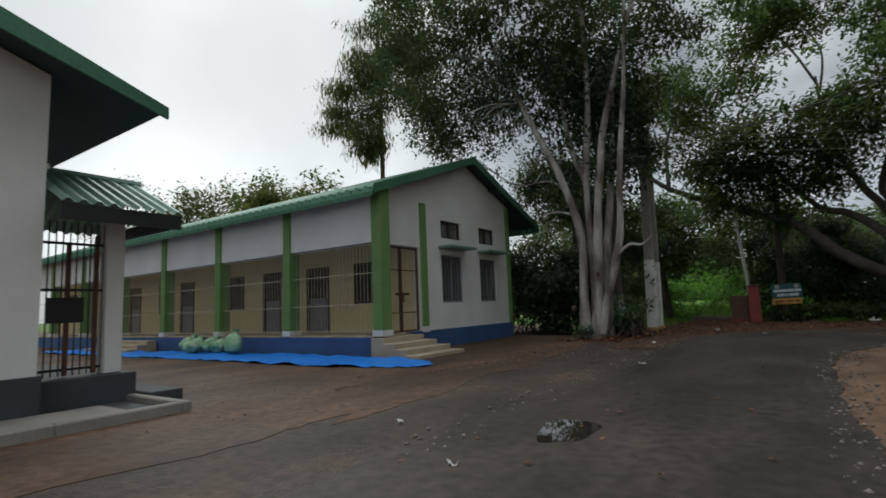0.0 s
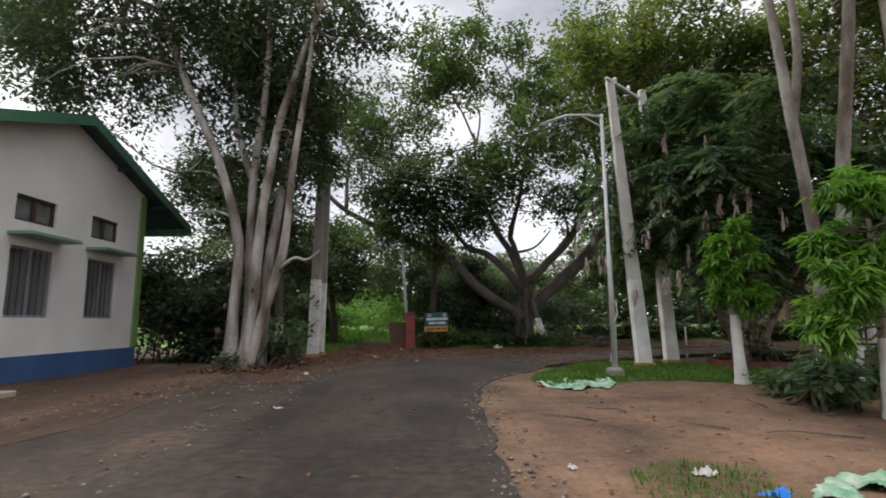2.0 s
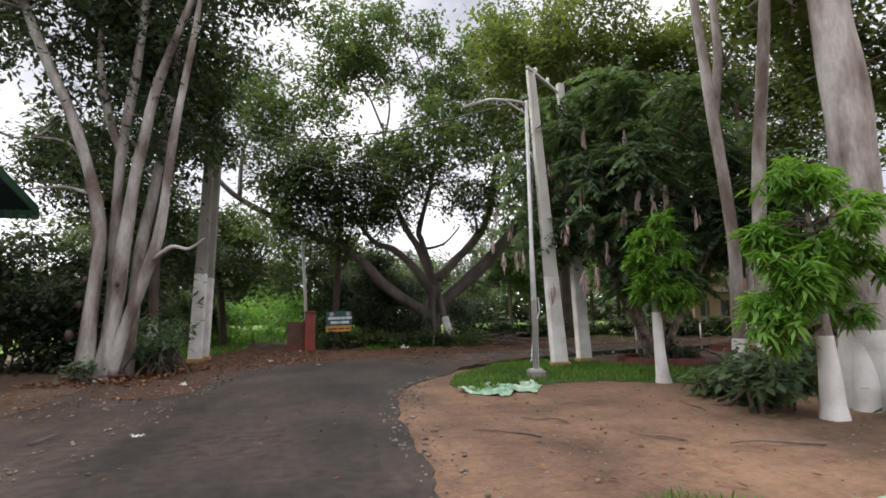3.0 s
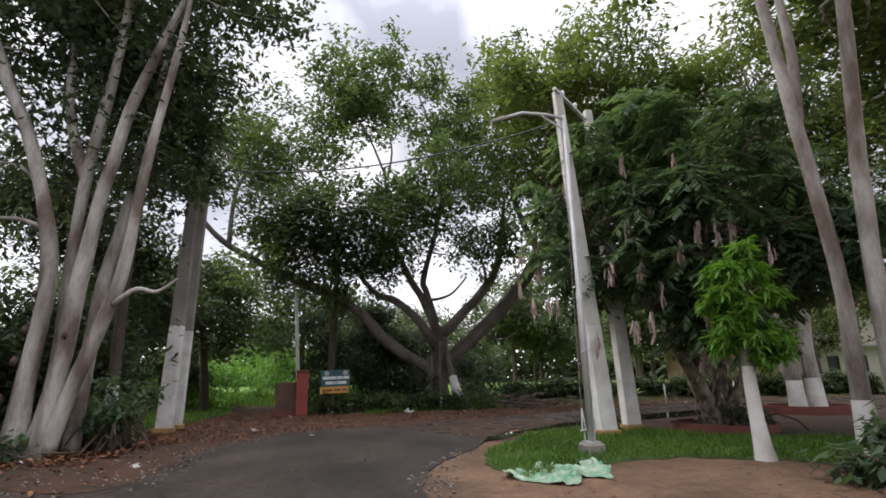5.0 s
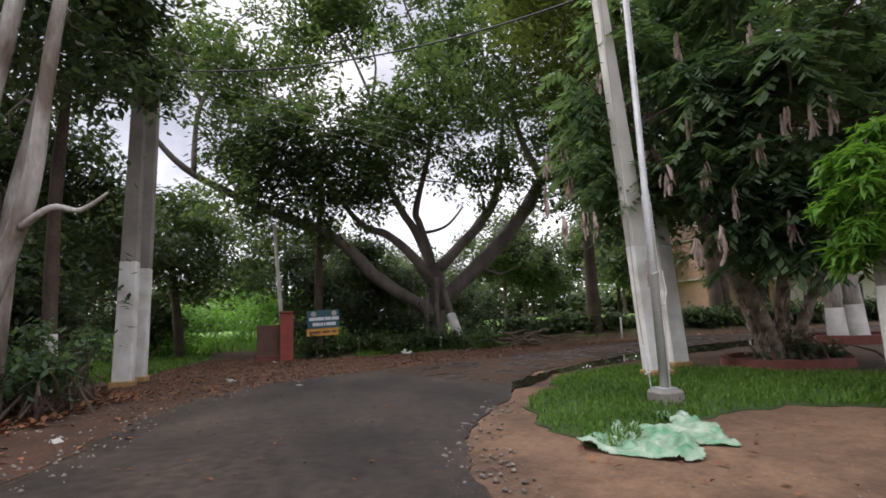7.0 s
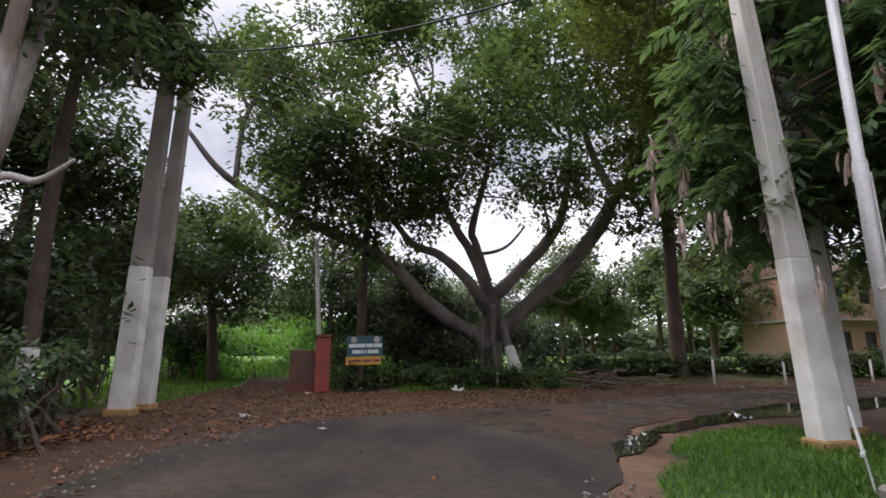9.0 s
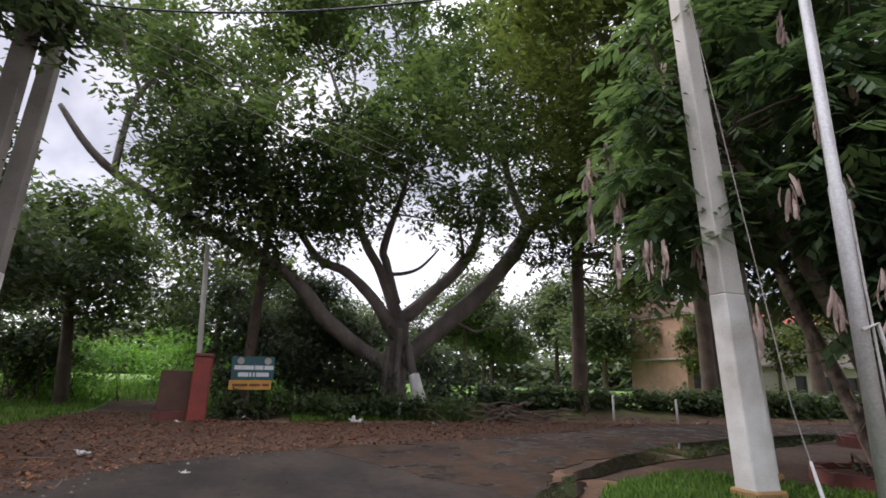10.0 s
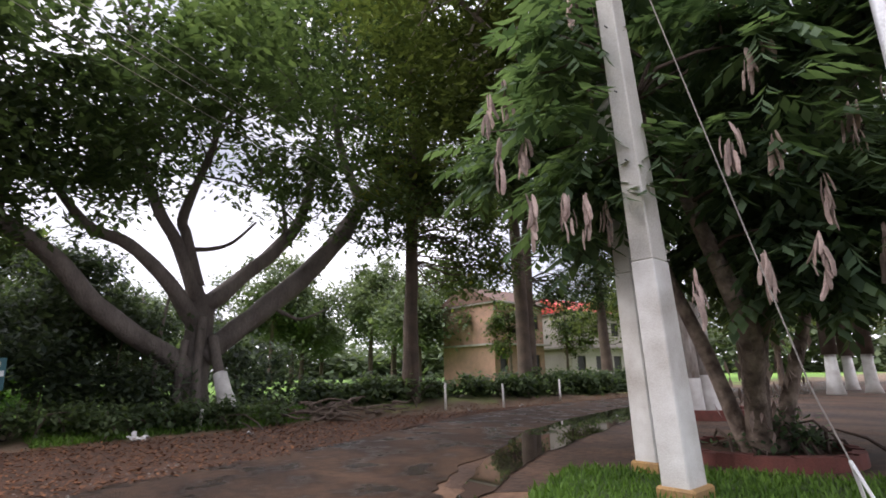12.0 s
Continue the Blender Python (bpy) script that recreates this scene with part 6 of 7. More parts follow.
tree((10.0, 10.6, 0), "slender pale leaning trunk with whitewashed foot", [([(10.1, 10.6, -0.1), (9.95, 10.6, 1.5), (9.6, 10.7, 3.8), (9.2, 10.8, 7.5)], [0.15, 0.11, 0.095, 0.04])],
     "bark_pale", [(9.2, 11.0, 7.8, 1.6, 1.5, 1.2), (10.0, 10.6, 6.4, 1.2, 1.2, 0.8)], "leaf_mid", 85, 200, 22, 0.24, 0.2, twig_n=50, white=1.2)
for x, y in ((25.0, 17.2), (27.0, 16.4), (30.5, 17.8)):
    t = thing("whitewashed_trunk", (x, y, 0), "thick trunk with broad whitewashed foot beside the far road", "tree", "far whitewashed trunks")
    Geo().tube([(x, y, -0.1), (x, y, 0.4), (x, y, 1.6)], [0.36, 0.25, 0.2], 10, 0.3).make("whitewash", "whitewash", t, "whitewashed foot", smooth=True)
    Geo().tube([(x, y, 1.55), (x + 0.1, y, 4), (x + 0.2, y, 8)], [0.29, 0.25, 0.12], 10, 0.3).make("trunk", "bark_brown", t, smooth=True)
    ob, c = crown("crown", [(x, y, 7.5, 2.8, 2.6, 1.8), (x + 1, y + 1, 5.6, 1.6, 1.6, 1.0)], "leaf_mid", t, int(x * 7), 230, 20, 0.3, 0.3)
pl = thing("planter", (12.3, 17.0, 0), "round red cement planter round two trunks", "planter")
g = Geo()
for i in range(28):
    o = len(g.v)
    for a in (2 * math.pi * i / 28, 2 * math.pi * (i + 1) / 28):
        for r, z in ((1.15, -0.03), (1.14, 0.22), (0.99, 0.22), (0.98, -0.03)):
            g.v.append((12.3 + r * math.cos(a), 17.0 + r * math.sin(a), z))
    g.f += [(o + k, o + k + 1, o + k + 5, o + k + 4) for k in range(3)]
g.make("rim", "planter", pl)


def far_house(name, x, y, w, d, storeys, wall, label, roof_mat, turn=0.0, red=False):
    t = thing(name, (x, y, h1(x, y)), label, "house")
    m = Matrix.Translation((x, y, h1(x, y))) @ pose(0, 0, 0, 0, 0, turn)
    for s in range(storeys):
        z0 = s * 2.7
        g = Geo()
        n = 3
        cuts = [(-w / 2 + w * (k + 0.28) / n, -w / 2 + w * (k + 0.72) / n, z0 + 0.9, z0 + 2.0) for k in range(n)]
        gg = Geo()
        wall_with_holes(gg, "y", -d / 2, 0.2, -w / 2, w / 2, z0, z0 + 2.6, cuts)
        g.v = [tuple(m @ Vector(v)) for v in gg.v]
        g.f = gg.f
        g.box(-w / 2, -w / 2 + 0.2, -d / 2 + 0.2, d / 2, z0, z0 + 2.6, m).box(w / 2 - 0.2, w / 2, -d / 2 + 0.2, d / 2, z0, z0 + 2.6, m).box(-w / 2 + 0.2, w / 2 - 0.2, d / 2 - 0.2, d / 2, z0, z0 + 2.6, m)
        g.make("wall", wall if s == 0 or red else "house_cream", t)
        Geo().box(-w / 2 - 0.25, w / 2 + 0.25, -d / 2 - 0.5, d / 2 + 0.2, z0 + 2.6, z0 + 2.72, m).make("slab", "concrete", t, "grey concrete floor slab")
        # dark panels in the openings stand for the unlit rooms behind
        for a, c, q0, q1 in cuts:
            Geo().box(a, c, -d / 2 + 0.12, -d / 2 + 0.16, q0, q1, m).make("window", "steel_dark", t, "dark panel for the shade inside the window opening")
    z0 = storeys * 2.7
    g = Geo()
    g.v = [tuple(m @ Vector(v)) for v in ((-w / 2 - 0.3, -d / 2 - 0.5, z0), (w / 2 + 0.3, -d / 2 - 0.5, z0), (w / 2 + 0.3, d / 2 + 0.3, z0), (-w / 2 - 0.3, d / 2 + 0.3, z0), (-w / 2 - 0.3, 0, z0 + 1.3), (w / 2 + 0.3, 0, z0 + 1.3))]
    g.f = [(0, 1, 5, 4), (2, 3, 4, 5), (0, 4, 3), (1, 2, 5), (3, 2, 1, 0)]
    g.make("roof", roof_mat, t, "sloped roof")


far_house("brick_house", 26.3, 37.0, 5.0, 5.0, 2, "house_brick", "unfinished two-storey brick house with grey slabs", "brown_panel", 0, True)
far_tree(23.6, 33.0, 5.2, 1.8, 171, "leaf_mid", 0.24, 170, 0.12)
far_tree(30.2, 33.6, 5.6, 2.0, 172, "leaf_light", 0.24, 190, 0.12)
far_house("white_house", 36.6, 37.4, 6.6, 5.0, 2, "house_cream", "pale two-storey house with red sheet roof", "roof_red", -6, True)


def far_red_roof():
    t = thing("low_house", (22.5, 9.6, 0), "low pale house with red sheet roof", "house")
    Geo().box(20.5, 26, 8.0, 12.0, 0, 2.6).make("wall", "house_cream", t)
    Geo().box(20.1, 26.4, 7.6, 12.4, 2.6, 2.75).make("roof", "roof_red", t, "red sheet roof")


far_red_roof()


def brush_pile():
    rng = np.random.default_rng(201)
    t = thing("brush_pile", (6.4, 23.3, 0.1), "heap of dry cut branches on the verge", "brush pile")
    for k in range(46):
        x, y = 6.4 + rng.normal() * 0.85, 23.35 + rng.normal() * 0.25
        a, l = rng.normal() * 0.7, rng.uniform(0.5, 1.3)
        z = h1(x, y) + rng.uniform(0.02, 0.3)
        pts = limb_path((x - l / 2 * math.cos(a), y - l / 2 * math.sin(a), z + rng.normal() * 0.06), (x + l / 2 * math.cos(a), y + l / 2 * math.sin(a), z + rng.normal() * 0.08), 0.06, rng, 5)
        Geo().tube(pts, np.linspace(rng.uniform(0.02, 0.05), 0.012, 5), 5).make("branch", "twig", t)


brush_pile()

# ---- tarps, sacks, litter ----


def crumpled(name, cx, cy, outline, seed, mat, label, lift=0.1, cells=44, z0=0.02, fold=5.0):
    """A creased plastic sheet lying on the ground within a ragged outline."""
    x0, x1 = min(p[0] for p in outline), max(p[0] for p in outline)
    y0, y1 = min(p[1] for p in outline), max(p[1] for p in outline)
    nx = cells
    ny = max(4, int(cells * (y1 - y0) / (x1 - x0)))
    xs, ys = np.linspace(x0, x1, nx), np.linspace(y0, y1, ny)
    X, Y = np.meshgrid(xs, ys)
    ins = inside(X.ravel(), Y.ravel(), outline).reshape(X.shape)
    Z = np.array([[abs(noise.noise(Vector((x * fold, y * fold, seed)))) + 0.6 * abs(noise.noise(Vector((x * fold * 2.3, y * fold * 2.3, seed + 5)))) for x in xs] for y in ys])
    Z = z0 + lift * np.clip(Z * 1.9 - 0.3, 0, 1.3) + 0.005 * np.sin(X * 31 + Y * 17) * np.sin(Y * 27 - X * 9)
    v = [(x, y, z) for x, y, z in zip(X.ravel(), Y.ravel(), Z.ravel())]
    f = []
    for j in range(ny - 1):
        for i in range(nx - 1):
            if ins[j, i] and ins[j, i + 1] and ins[j + 1, i] and ins[j + 1, i + 1]:
                f.append((j * nx + i, j * nx + i + 1, (j + 1) * nx + i + 1, (j + 1) * nx + i))
    me = bpy.data.meshes.new(name)
    me.from_pydata(v, [], f)
    bm = bmesh.new()
    bm.from_mesh(me)
    loose = [q for q in bm.verts if not q.link_faces]
    bmesh.ops.delete(bm, geom=loose, context="VERTS")
    bm.to_mesh(me)
    bm.free()
    me.materials.append(M[mat])
    ob = new(name, me)
    so = ob.modifiers.new("solid", "SOLIDIFY")
    so.thickness = 0.003
    return tagged(ob, label, "plastic sheet")


crumpled("blue_tarp", 0, 0, ragged(smooth_line([(-6.1, 6.95), (-6.9, 6.3), (-9.0, 6.05), (-12, 6.2), (-15.5, 6.2), (-19, 6.0), (-24, 6.3), (-24, 7.6), (-19, 7.55), (-15, 7.9), (-11, 7.9), (-8.2, 7.85), (-6.9, 7.7)], 6, True), 0.1), 1.0, "tarp_blue", "bright blue plastic sheet spread along the verandah", 0.045, 150, 0.03, 1.1)
crumpled("green_tarp", 0, 0, ragged(smooth_line([(1.1, 10.35), (1.4, 9.9), (1.7, 9.7), (1.95, 10.05), (2.2, 9.9), (2.35, 10.2), (2.6, 10.75), (2.4, 11.2), (2.2, 10.65), (1.85, 10.8), (1.5, 10.65)], 5, True), 0.05), 3.0, "tarp_green", "crumpled pale green plastic sheet at the lamp's foot", 0.075, 90, 0.02, 3.0)
crumpled("green_tarp", 0, 0, ragged(smooth_line([(1.72, 4.7), (2.0, 4.62), (2.2, 4.85), (2.5, 4.55), (3.1, 4.4), (3.3, 4.8), (2.8, 5.05), (2.3, 5.12), (2.0, 4.95)], 5, True), 0.04), 6.0, "tarp_green", "torn pale green plastic sheet on bare soil", 0.045, 70, 0.02, 3.2)
scrap = [(1.35, 5.2, 0.13, "litter_white", "white plastic scrap on bare soil"), (1.52, 4.7, 0.11, "tarp_blue", "pale blue plastic scrap on bare soil"), (-0.79, 23.5, 0.14, "litter_white", "white plastic scrap below the sign"), (1.8, 22.6, 0.26, "litter_white", "white plastic bag on the leafy verge"), (-2.5, 17.4, 0.12, "litter_white", "white paper scrap on fallen leaves"), (-0.8, 23.3, 0.12, "litter_white", "white plastic scrap on fallen leaves"), (-2.61, 8.16, 0.09, "litter_white", "white paper scrap on the road"), (-5.2, 13.5, 0.13, "litter_white", "white plastic scrap at the tree's foot"), (-2.1, 22.3, 0.1, "litter_white", "white scrap by the gate"), (0.45, 5.4, 0.05, "litter_white", "small pale scrap on bare soil"), (3.6, 21.9, 0.12, "litter_white", "white scrap on the leafy verge"), (10.4, 22.8, 0.14, "litter_white", "white scrap before the hedge"), (12.9, 23.0, 0.14, "litter_white", "white scrap before the hedge"), (-2.4, 2.0, 0.07, "litter_white", "small white scrap on the road"), (-3.6, 2.9, 0.06, "litter_white", "small white scrap beside the road"), (-1.2, 16.0, 0.07, "litter_white", "small pale scrap on the road"), (-3.4, 12.6, 0.08, "litter_white", "small white scrap on the verge")]
for k, (x, y, r, m, lab) in enumerate(scrap):
    crumpled("plastic_scrap", x, y, [(x + r * (0.7 + 0.5 * math.sin(a * 3 + k)) * math.cos(a), y + r * (0.7 + 0.4 * math.cos(a * 2 + k)) * math.sin(a)) for a in np.linspace(0, 2 * math.pi, 15)[:-1]], k * 3.1, m, lab, r * 0.5, 14, 0.02 + max(0.0, h1(x, y)), 1.2 / r)


def sack(x, y, z, turn, lean, s, label):
    t = thing("sack", (x, y, z), label, "sack", "sacks before the verandah")
    m = Matrix.Translation((x, y, z)) @ pose(0, 0, 0, lean, 0, turn) @ Matrix.Scale(s, 4)
    g = Geo()
    rings = [(0.0, 0.16), (0.02, 0.26), (0.2, 0.30), (0.45, 0.27), (0.62, 0.2), (0.7, 0.09), (0.74, 0.07), (0.86, 0.13)]
    for h, r in rings:
        for k in range(14):
            a = 2 * math.pi * k / 14
            q = r * (1 + 0.34 * noise.noise(Vector((math.cos(a) * 2.6 + x * 3, math.sin(a) * 2.6, h * 7))))
            g.v.append(tuple(m @ Vector((q * math.cos(a), q * 0.68 * math.sin(a), h * 0.8))))
    for i in range(len(rings) - 1):
        for k in range(14):
            g.f.append((i * 14 + k, i * 14 + (k + 1) % 14, (i + 1) * 14 + (k + 1) % 14, (i + 1) * 14 + k))
    g.f.append(tuple(reversed(range(14))))
    g.make("bag", "sack", t, smooth=True)
    Geo().tube([m @ Vector((0.078 * math.cos(a), 0.055 * math.sin(a), 0.576)) for a in np.linspace(0, 2 * math.pi, 12)], [0.012] * 12, 5, cap=False).make("tie", "litter_white", t, "white neck tie")


for x, y, tu, le, sc in ((-16.1, 7.55, 18, -50, 0.82), (-15.5, 7.5, 34, -58, 0.84), (-14.95, 7.5, -26, -52, 0.82), (-14.4, 7.55, 12, -60, 0.78), (-13.55, 7.55, 5, -12, 0.92), (-15.15, 7.25, 70, -62, 0.74)):
    sack(x, y, 0.1 if le > -20 else 0.17, tu, le, sc, "tied green woven sack on the blue sheet" if le > -45 else "green woven sack slumped on the blue sheet")

# ---- the near building with its barred porch ----


def near_building():
    b = thing("near_building", (-7.42, 1.16, 0), "white building with dark plinth, green roof and barred porch", "building")
    X, Y = -7.42, 1.16
    ry, rz = -3.4, 5.6

    def z_at(y):
        return rz - abs(y - ry) * 0.325
    g = Geo()
    g.box(X - 0.22, X, -8.0, Y, 0.52, 3.9)
    g.box(-20, X - 0.22, Y - 0.22, Y, 0.52, 3.9)
    o = len(g.v)
    for x in (X - 0.22, X):
        g.v += [(x, -8.0, 3.9), (x, Y, 3.9), (x, Y, z_at(Y) - 0.06), (x, ry, rz - 0.06), (x, -8.0, z_at(-8.0) - 0.06)]
    g.f += [(o, o + 4, o + 3, o + 2, o + 1), (o + 5, o + 6, o + 7, o + 8, o + 9), (o + 1, o + 2, o + 7, o + 6), (o, o + 5, o + 9, o + 4)]
    g.make("wall", "white_wall", b)
    Geo().box(-20, X + 0.04, -8.0, Y + 0.04, -0.05, 0.52).make("plinth", "grey_plinth", b, "dark grey plinth", 0.01)
    g = Geo()
    X1 = X + 0.62
    for y0 in (2.22, -9.02):
        o = len(g.v)
        sd = 1 if y0 > ry else -1
        nn = 100
        for i in range(nn + 1):
            x = X1 - (X1 + 20) * i / nn
            dz = 0.025 if i % 2 else 0
            g.v += [(x, y0, z_at(y0) + dz), (x, ry, rz + dz)]
        for i in range(nn):
            g.f.append((o + 2 * i, o + 2 * i + 1, o + 2 * i + 3, o + 2 * i + 2))
    g.make("roof", "roof_green", b, "green sheet roof")
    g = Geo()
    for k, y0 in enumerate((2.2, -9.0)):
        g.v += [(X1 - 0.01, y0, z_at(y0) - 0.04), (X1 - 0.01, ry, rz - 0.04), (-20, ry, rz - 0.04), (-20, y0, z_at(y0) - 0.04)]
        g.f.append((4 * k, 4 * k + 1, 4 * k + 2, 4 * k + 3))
    # underside sheet takes the dark colour that holds the eave shade
    g.make("roof_underside", "roof_under_shade", b, "roof underside with eave shade in its colour")
    g = Geo()
    for x in (X1 - 0.02, X1 + 0.02):
        g.v += [(x, 2.24, z_at(2.24) - 0.1), (x, 2.24, z_at(2.24) + 0.05), (x, ry, rz + 0.05), (x, ry, rz - 0.36)]
    g.f += [(0, 1, 2, 3), (7, 6, 5, 4), (0, 4, 5, 1), (1, 5, 6, 2), (2, 6, 7, 3), (3, 7, 4, 0)]
    g.make("bargeboard", "roof_green", b, "broad green bargeboard")
    w = Geo().box(-8.4, -7.75, Y + 0.01, Y + 0.08, 3.05, 3.75).make("window", "wood_dark", b, "dark high window")
    Geo().box(-8.44, -7.71, Y + 0.01, Y + 0.12, 2.98, 3.05).make("sill", "white_wall", w, "white sill")
    # porch
    Geo().box(-8.1, -7.88, 2.02, 2.24, 0.42, 2.5).make("porch_column", "white_wall", b, "grey-white porch column", 0.012)
    Geo().box(-10.4, -7.72, Y + 0.05, 2.36, -0.05, 0.42).make("porch_floor", "grey_plinth", b, "dark porch plinth", 0.012)
    Geo().box(-8.6, -7.35, 2.37, 2.8, -0.05, 0.16).make("porch_step", "grey_plinth", b, "low dark step", 0.012)
    nn = 36
    for x0, x1 in ((-7.0, -8.3), (-9.6, -8.3)):
        g = Geo()
        for i in range(nn + 1):
            y = Y + 0.03 + 1.42 * i / nn
            dz = 0.04 if i % 4 in (1, 2) else 0
            g.v += [(x0, y, 2.47 + dz), (x1, y, 3.08 + dz)]
        for i in range(nn):
            g.f.append((2 * i, 2 * i + 1, 2 * i + 3, 2 * i + 2))
        g.make("porch_roof", "roof_pale", b, "weathered pale green ribbed sheet")
    Geo().tube([(-8.3, Y + 0.03, 3.12), (-8.3, 2.6, 3.12)], [0.05, 0.05], 6).make("porch_ridge", "roof_pale", b)
    Geo().box(-7.08, -7.02, Y + 0.03, 2.56, 2.28, 2.46).make("porch_fascia", "steel_dark", b, "dark porch fascia")
    Geo().box(-9.55, -7.09, 2.5, 2.55, 2.3, 2.46).make("porch_fascia", "steel_dark", b, "dark porch fascia")
    for i in range(11):
        y = Y + 0.08 + i * 0.078
        Geo().box(-8.0, -7.985, y - 0.007, y + 0.007, 0.44, 2.4).make("porch_bar", "steel_dark", b)
    for y in (1.3, 1.62, 1.94):
        Geo().box(-8.03, -7.97, y - 0.022, y + 0.022, 0.44, 2.1).make("gate_stile", "steel_brown", b, "brown gate frame")
    for z in (0.5, 1.5, 2.1):
        Geo().box(-8.01, -7.98, Y + 0.05, 2.02, z, z + 0.035).make("porch_rail", "steel_dark", b)
    Geo().box(-7.975, -7.965, 1.38, 1.8, 1.1, 1.42).make("gate_plate", "steel_dark", b, "dark gate plate")
    d = thing("drain_channel", (-7.0, 1.9, 0), "open drain with raised cement rim", "drain", kind="structure")
    for x0, x1, y0, y1 in ((-9.0, -6.34, 2.24, 2.36), (-6.48, -6.34, 1.0, 2.24), (-6.48, -6.34, -6, 1.0)):
        Geo().box(x0, x1, y0, y1, -0.03, 0.13).make("rim", "concrete", d, bevel=0.015)
    # shallow bed; the shade of the deep pit is put into its dark colour
    Geo().box(-8.9, -6.95, 1.8, 2.235, 0.0, 0.052).make("drain_bed", "grey_plinth", d, "flat drain bed, dark for the shade of the pit")
    Geo().box(-7.36, -6.49, -6, 1.78, -0.03, 0.10).make("paving", "concrete", d, "pale cement paving strip")


near_building()

# ---- fallen leaves, stones, twigs ----


def scatter_leaves(name, poly, count, size, seed, z, label, mat="dead_leaf"):
    rng = np.random.default_rng(seed)
    q = np.array(poly)
    px, py = rng.uniform(q[:, 0].min(), q[:, 0].max(), count), rng.uniform(q[:, 1].min(), q[:, 1].max(), count)
    keep = inside(px, py, poly)
    px, py = px[keep], py[keep]
    n = len(px)
    c = np.stack([px, py, z + np.maximum(hz(px, py), 0) + rng.uniform(0, 0.02, n)], 1)
    v, f = leaves_np(c, rng.uniform(0, 2 * np.pi, n), rng.uniform(-0.2, 0.5, n), size * rng.uniform(0.5, 1.3, n), 0.5, fold=-0.5)
    return tagged(np_mesh(name, v, f, mat), label, "fallen leaves", kind="stuff")


scatter_leaves("fallen_leaves", [p for p in LEAFY if p[1] > 15], 34000, 0.072, 301, 0.018, "red-brown fallen leaves on the far verge")
scatter_leaves("fallen_leaves", SHOULDER[1:13], 1400, 0.09, 302, 0.014, "scattered dry leaves on the road edge")
scatter_leaves("fallen_leaves", [(-6.2, 12.8), (-4.2, 12.8), (-3.6, 16.5), (-5.8, 17.5)], 1300, 0.13, 303, 0.03, "dry leaves heaped below the pale tree")
scatter_leaves("fallen_leaves", [(0.2, 2), (6, 2), (6, 10), (1, 10.4)], 500, 0.07, 304, 0.01, "few dry leaves on bare soil")
scatter_leaves("fallen_leaves", [(-2.8, 0), (0, 0), (0, 16.5), (-2.4, 16)], 160, 0.06, 305, 0.024, "few dry leaves on the asphalt")


def pebbles(name, poly, count, size, seed, z, label):
    rng = np.random.default_rng(seed)
    q = np.array(poly)
    px, py = rng.uniform(q[:, 0].min(), q[:, 0].max(), count), rng.uniform(q[:, 1].min(), q[:, 1].max(), count)
    keep = inside(px, py, poly)
    px, py = px[keep], py[keep]
    n = len(px)
    base = np.array([(1, 0, 0), (0, 1, 0), (-1, 0, 0), (0, -1, 0), (0, 0, 0.7), (0, 0, -0.4)], float)
    faces = np.array([(0, 1, 4), (1, 2, 4), (2, 3, 4), (3, 0, 4), (1, 0, 5), (2, 1, 5), (3, 2, 5), (0, 3, 5)])
    sc = size * rng.uniform(0.3, 1.2, n) ** 2
    a = rng.uniform(0, 6.28, n)
    v = base[None] * rng.uniform(0.7, 1.3, (n, 6, 1)) * sc[:, None, None]
    x = v[..., 0] * np.cos(a)[:, None] - v[..., 1] * np.sin(a)[:, None] + px[:, None]
    y = v[..., 0] * np.sin(a)[:, None] + v[..., 1] * np.cos(a)[:, None] + py[:, None]
    v = np.stack([x, y, v[..., 2] + z], 2).reshape(-1, 3)
    f = (faces[None] + 6 * np.arange(n)[:, None, None]).reshape(-1, 3)
    tagged(np_mesh(name, v, f, "stone"), label, "stones", kind="stuff")


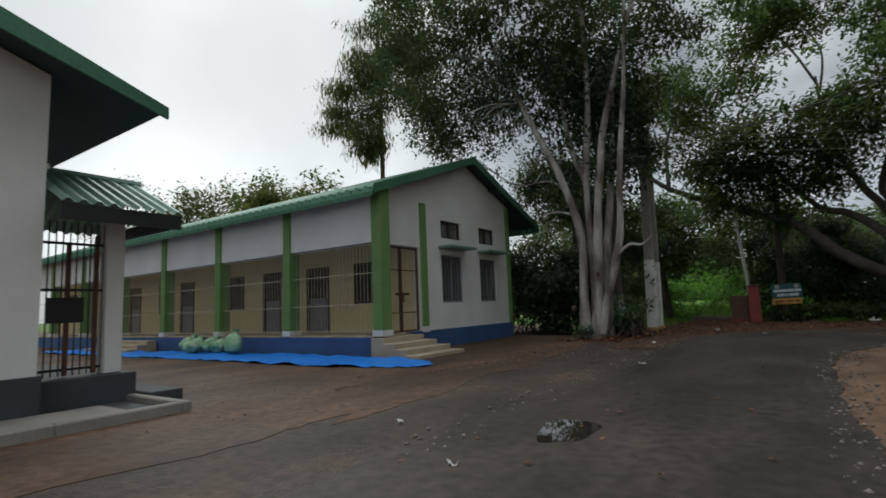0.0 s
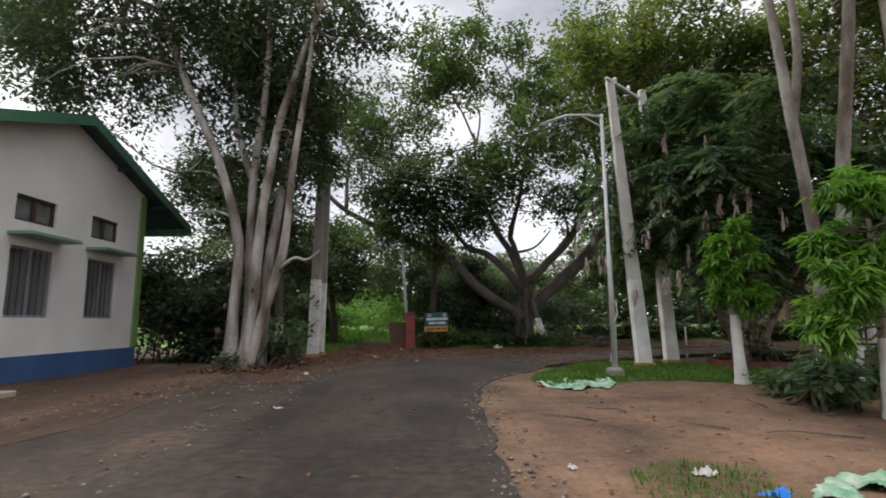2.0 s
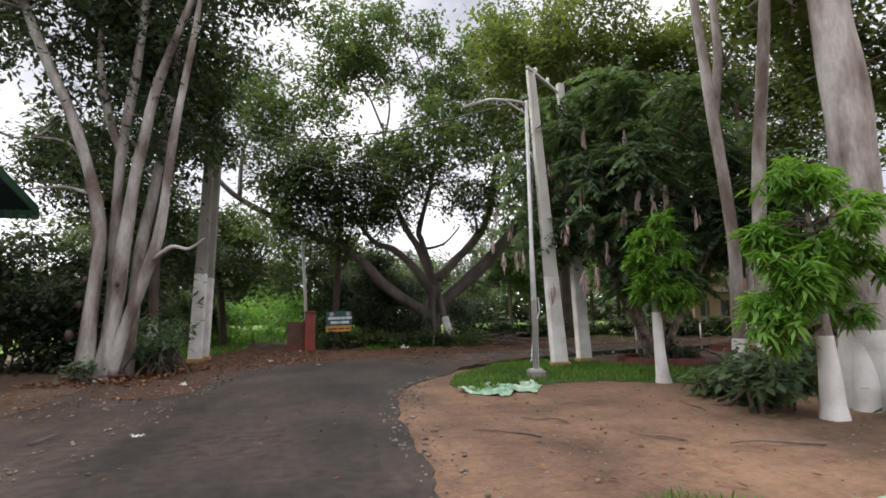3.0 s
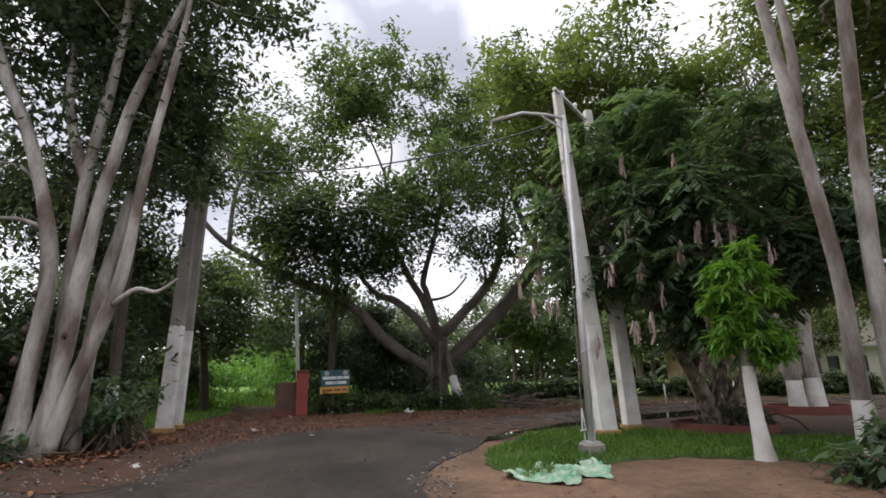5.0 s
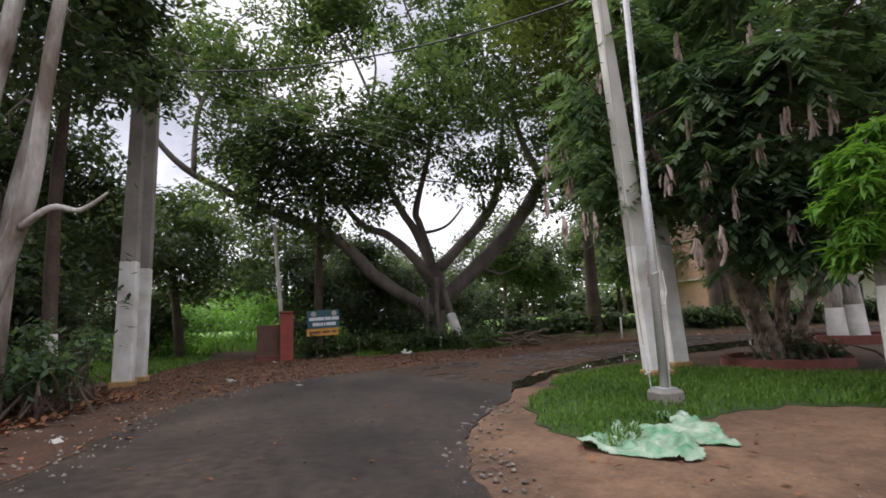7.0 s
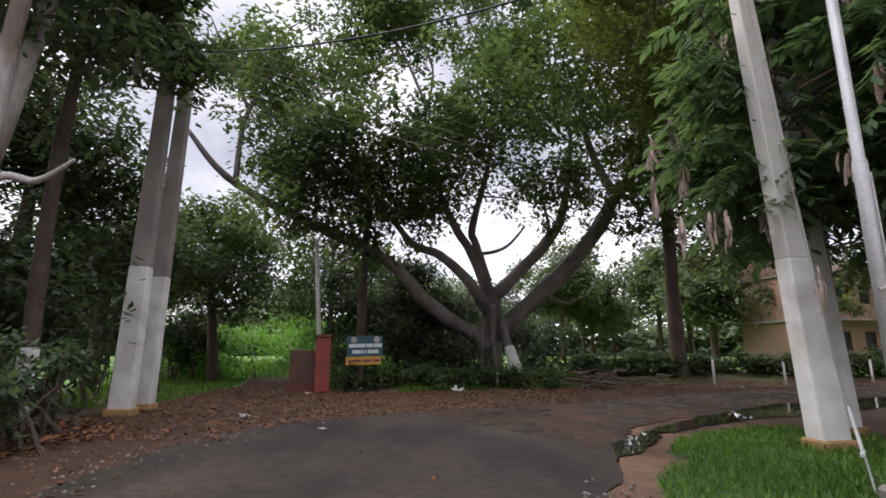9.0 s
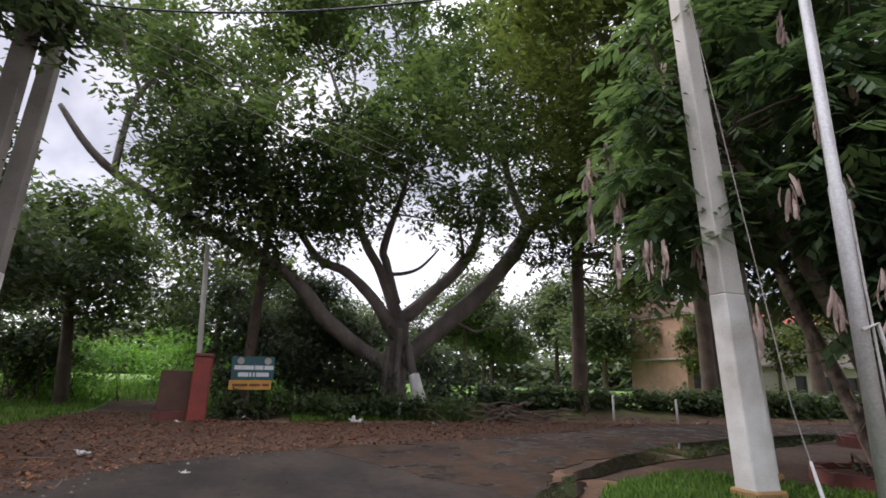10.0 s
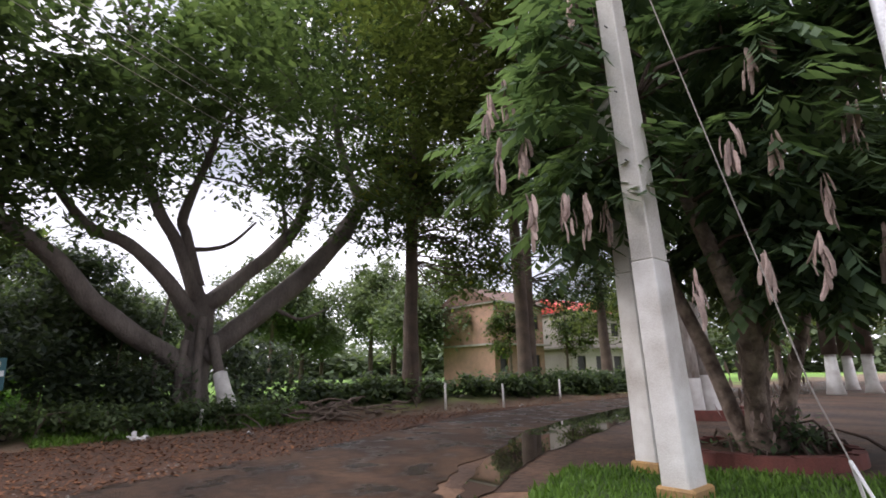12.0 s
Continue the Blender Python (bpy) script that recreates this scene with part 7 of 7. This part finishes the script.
pebbles("road_stones", SHOULDER[1:13], 5200, 0.022, 311, 0.01, "loose stones on the broken road edge")
pebbles("soil_stones", [(0.1, 2), (6, 2), (6, 9.5), (1.2, 10.4), (0.4, 9)], 1700, 0.012, 312, 0.006, "small stones and clods on bare soil")
pebbles("apron_stones", [(-9, 1), (-4.6, 1), (-5.0, 12), (-8, 12)], 420, 0.014, 313, 0.026, "small stones and clods on the apron")
rng0 = np.random.default_rng(320)
for x, y, l, zz in ((0.9, 7.4, 0.7, 0.02), (1.5, 7.9, 0.5, 0.02), (2.2, 6.9, 0.5, 0.02), (3.0, 6.4, 0.8, 0.02), (-2.2, 15.5, 0.35, 0.03), (-5.0, 13.9, 0.8, 0.08), (-4.7, 14.9, 0.7, 0.05), (-3.4, 8.2, 0.35, 0.03), (-2.9, 17.0, 0.5, 0.04), (3.6, 8.3, 0.6, 0.02), (-5.6, 4.2, 0.4, 0.04), (-6.3, 5.2, 0.35, 0.04)):
    a = rng0.uniform(0, 3.1)
    pts = limb_path((x - l / 2 * math.cos(a), y - l / 2 * math.sin(a), zz), (x + l / 2 * math.cos(a), y + l / 2 * math.sin(a), zz + 0.02), 0.04, rng0, 6)
    pts[:, 2] = zz + np.abs(pts[:, 2] - zz) * 0.5
    tagged(Geo().tube(pts, np.linspace(0.014, 0.006, 6), 5).make("fallen_twig", "twig"), "dry fallen twig on the ground", "twig")

for x, y, z, r in ((-5.72, 13.97, 2.0, 0.06), (-5.78, 13.96, 1.5, 0.07), (-5.68, 13.97, 2.6, 0.05), (-4.72, 13.86, 1.7, 0.05), (-5.06, 13.79, 1.9, 0.045), (-5.9, 13.93, 0.9, 0.09)):
    k = Geo().tube([(x, y + 0.05, z - r * 1.2), (x, y, z - r * 0.8), (x, y - 0.012, z), (x, y, z + r * 0.8), (x, y + 0.05, z + r * 1.2)], [0.01, r * 0.7, r, r * 0.7, 0.01], 8, flat=0.7).make("trunk_knot", "wood_dark", smooth=True)
    tagged(k, "dark knot hole on the pale trunk", "knot")
pebbles("edge_stones", [(0.35, 2), (0.35, 9), (0.7, 10.9), (1.6, 12.6), (1.2, 12.9), (0.1, 11), (-0.2, 9), (-0.25, 2)], 2600, 0.02, 331, 0.018, "crumbled stones along the asphalt edge")
pebbles("edge_stones", [(-3.2, 2), (-2.7, 2), (-2.6, 13), (-1.6, 16.4), (0.8, 17.7), (0.6, 18.2), (-2.2, 17), (-3.3, 13.5)], 2800, 0.02, 332, 0.018, "crumbled stones along the asphalt edge")
blades("verge_grass", [(0.3, 22.8), (5.5, 23.2), (6.0, 24.4), (0.2, 24.2)], 9000, 0.16, 333, None, "rough grass below the fig tree")
blades("gate_grass", [(-7.5, 19.5), (-4.9, 19.4), (-4.6, 24.5), (-5.2, 30), (-9.5, 30)], 9000, 0.2, 334, None, "rough grass beside the earth track")
blades("gate_grass", [(-2.6, 23.6), (-1.0, 24.0), (-0.6, 30), (-3.0, 34), (-2.7, 28)], 5000, 0.2, 335, None, "rough grass beside the earth track")
blades("meadow_grass", [(-12, 30), (4, 30), (6, 46), (-14, 46)], 14000, 0.4, 336, None, "tall bright meadow grass")
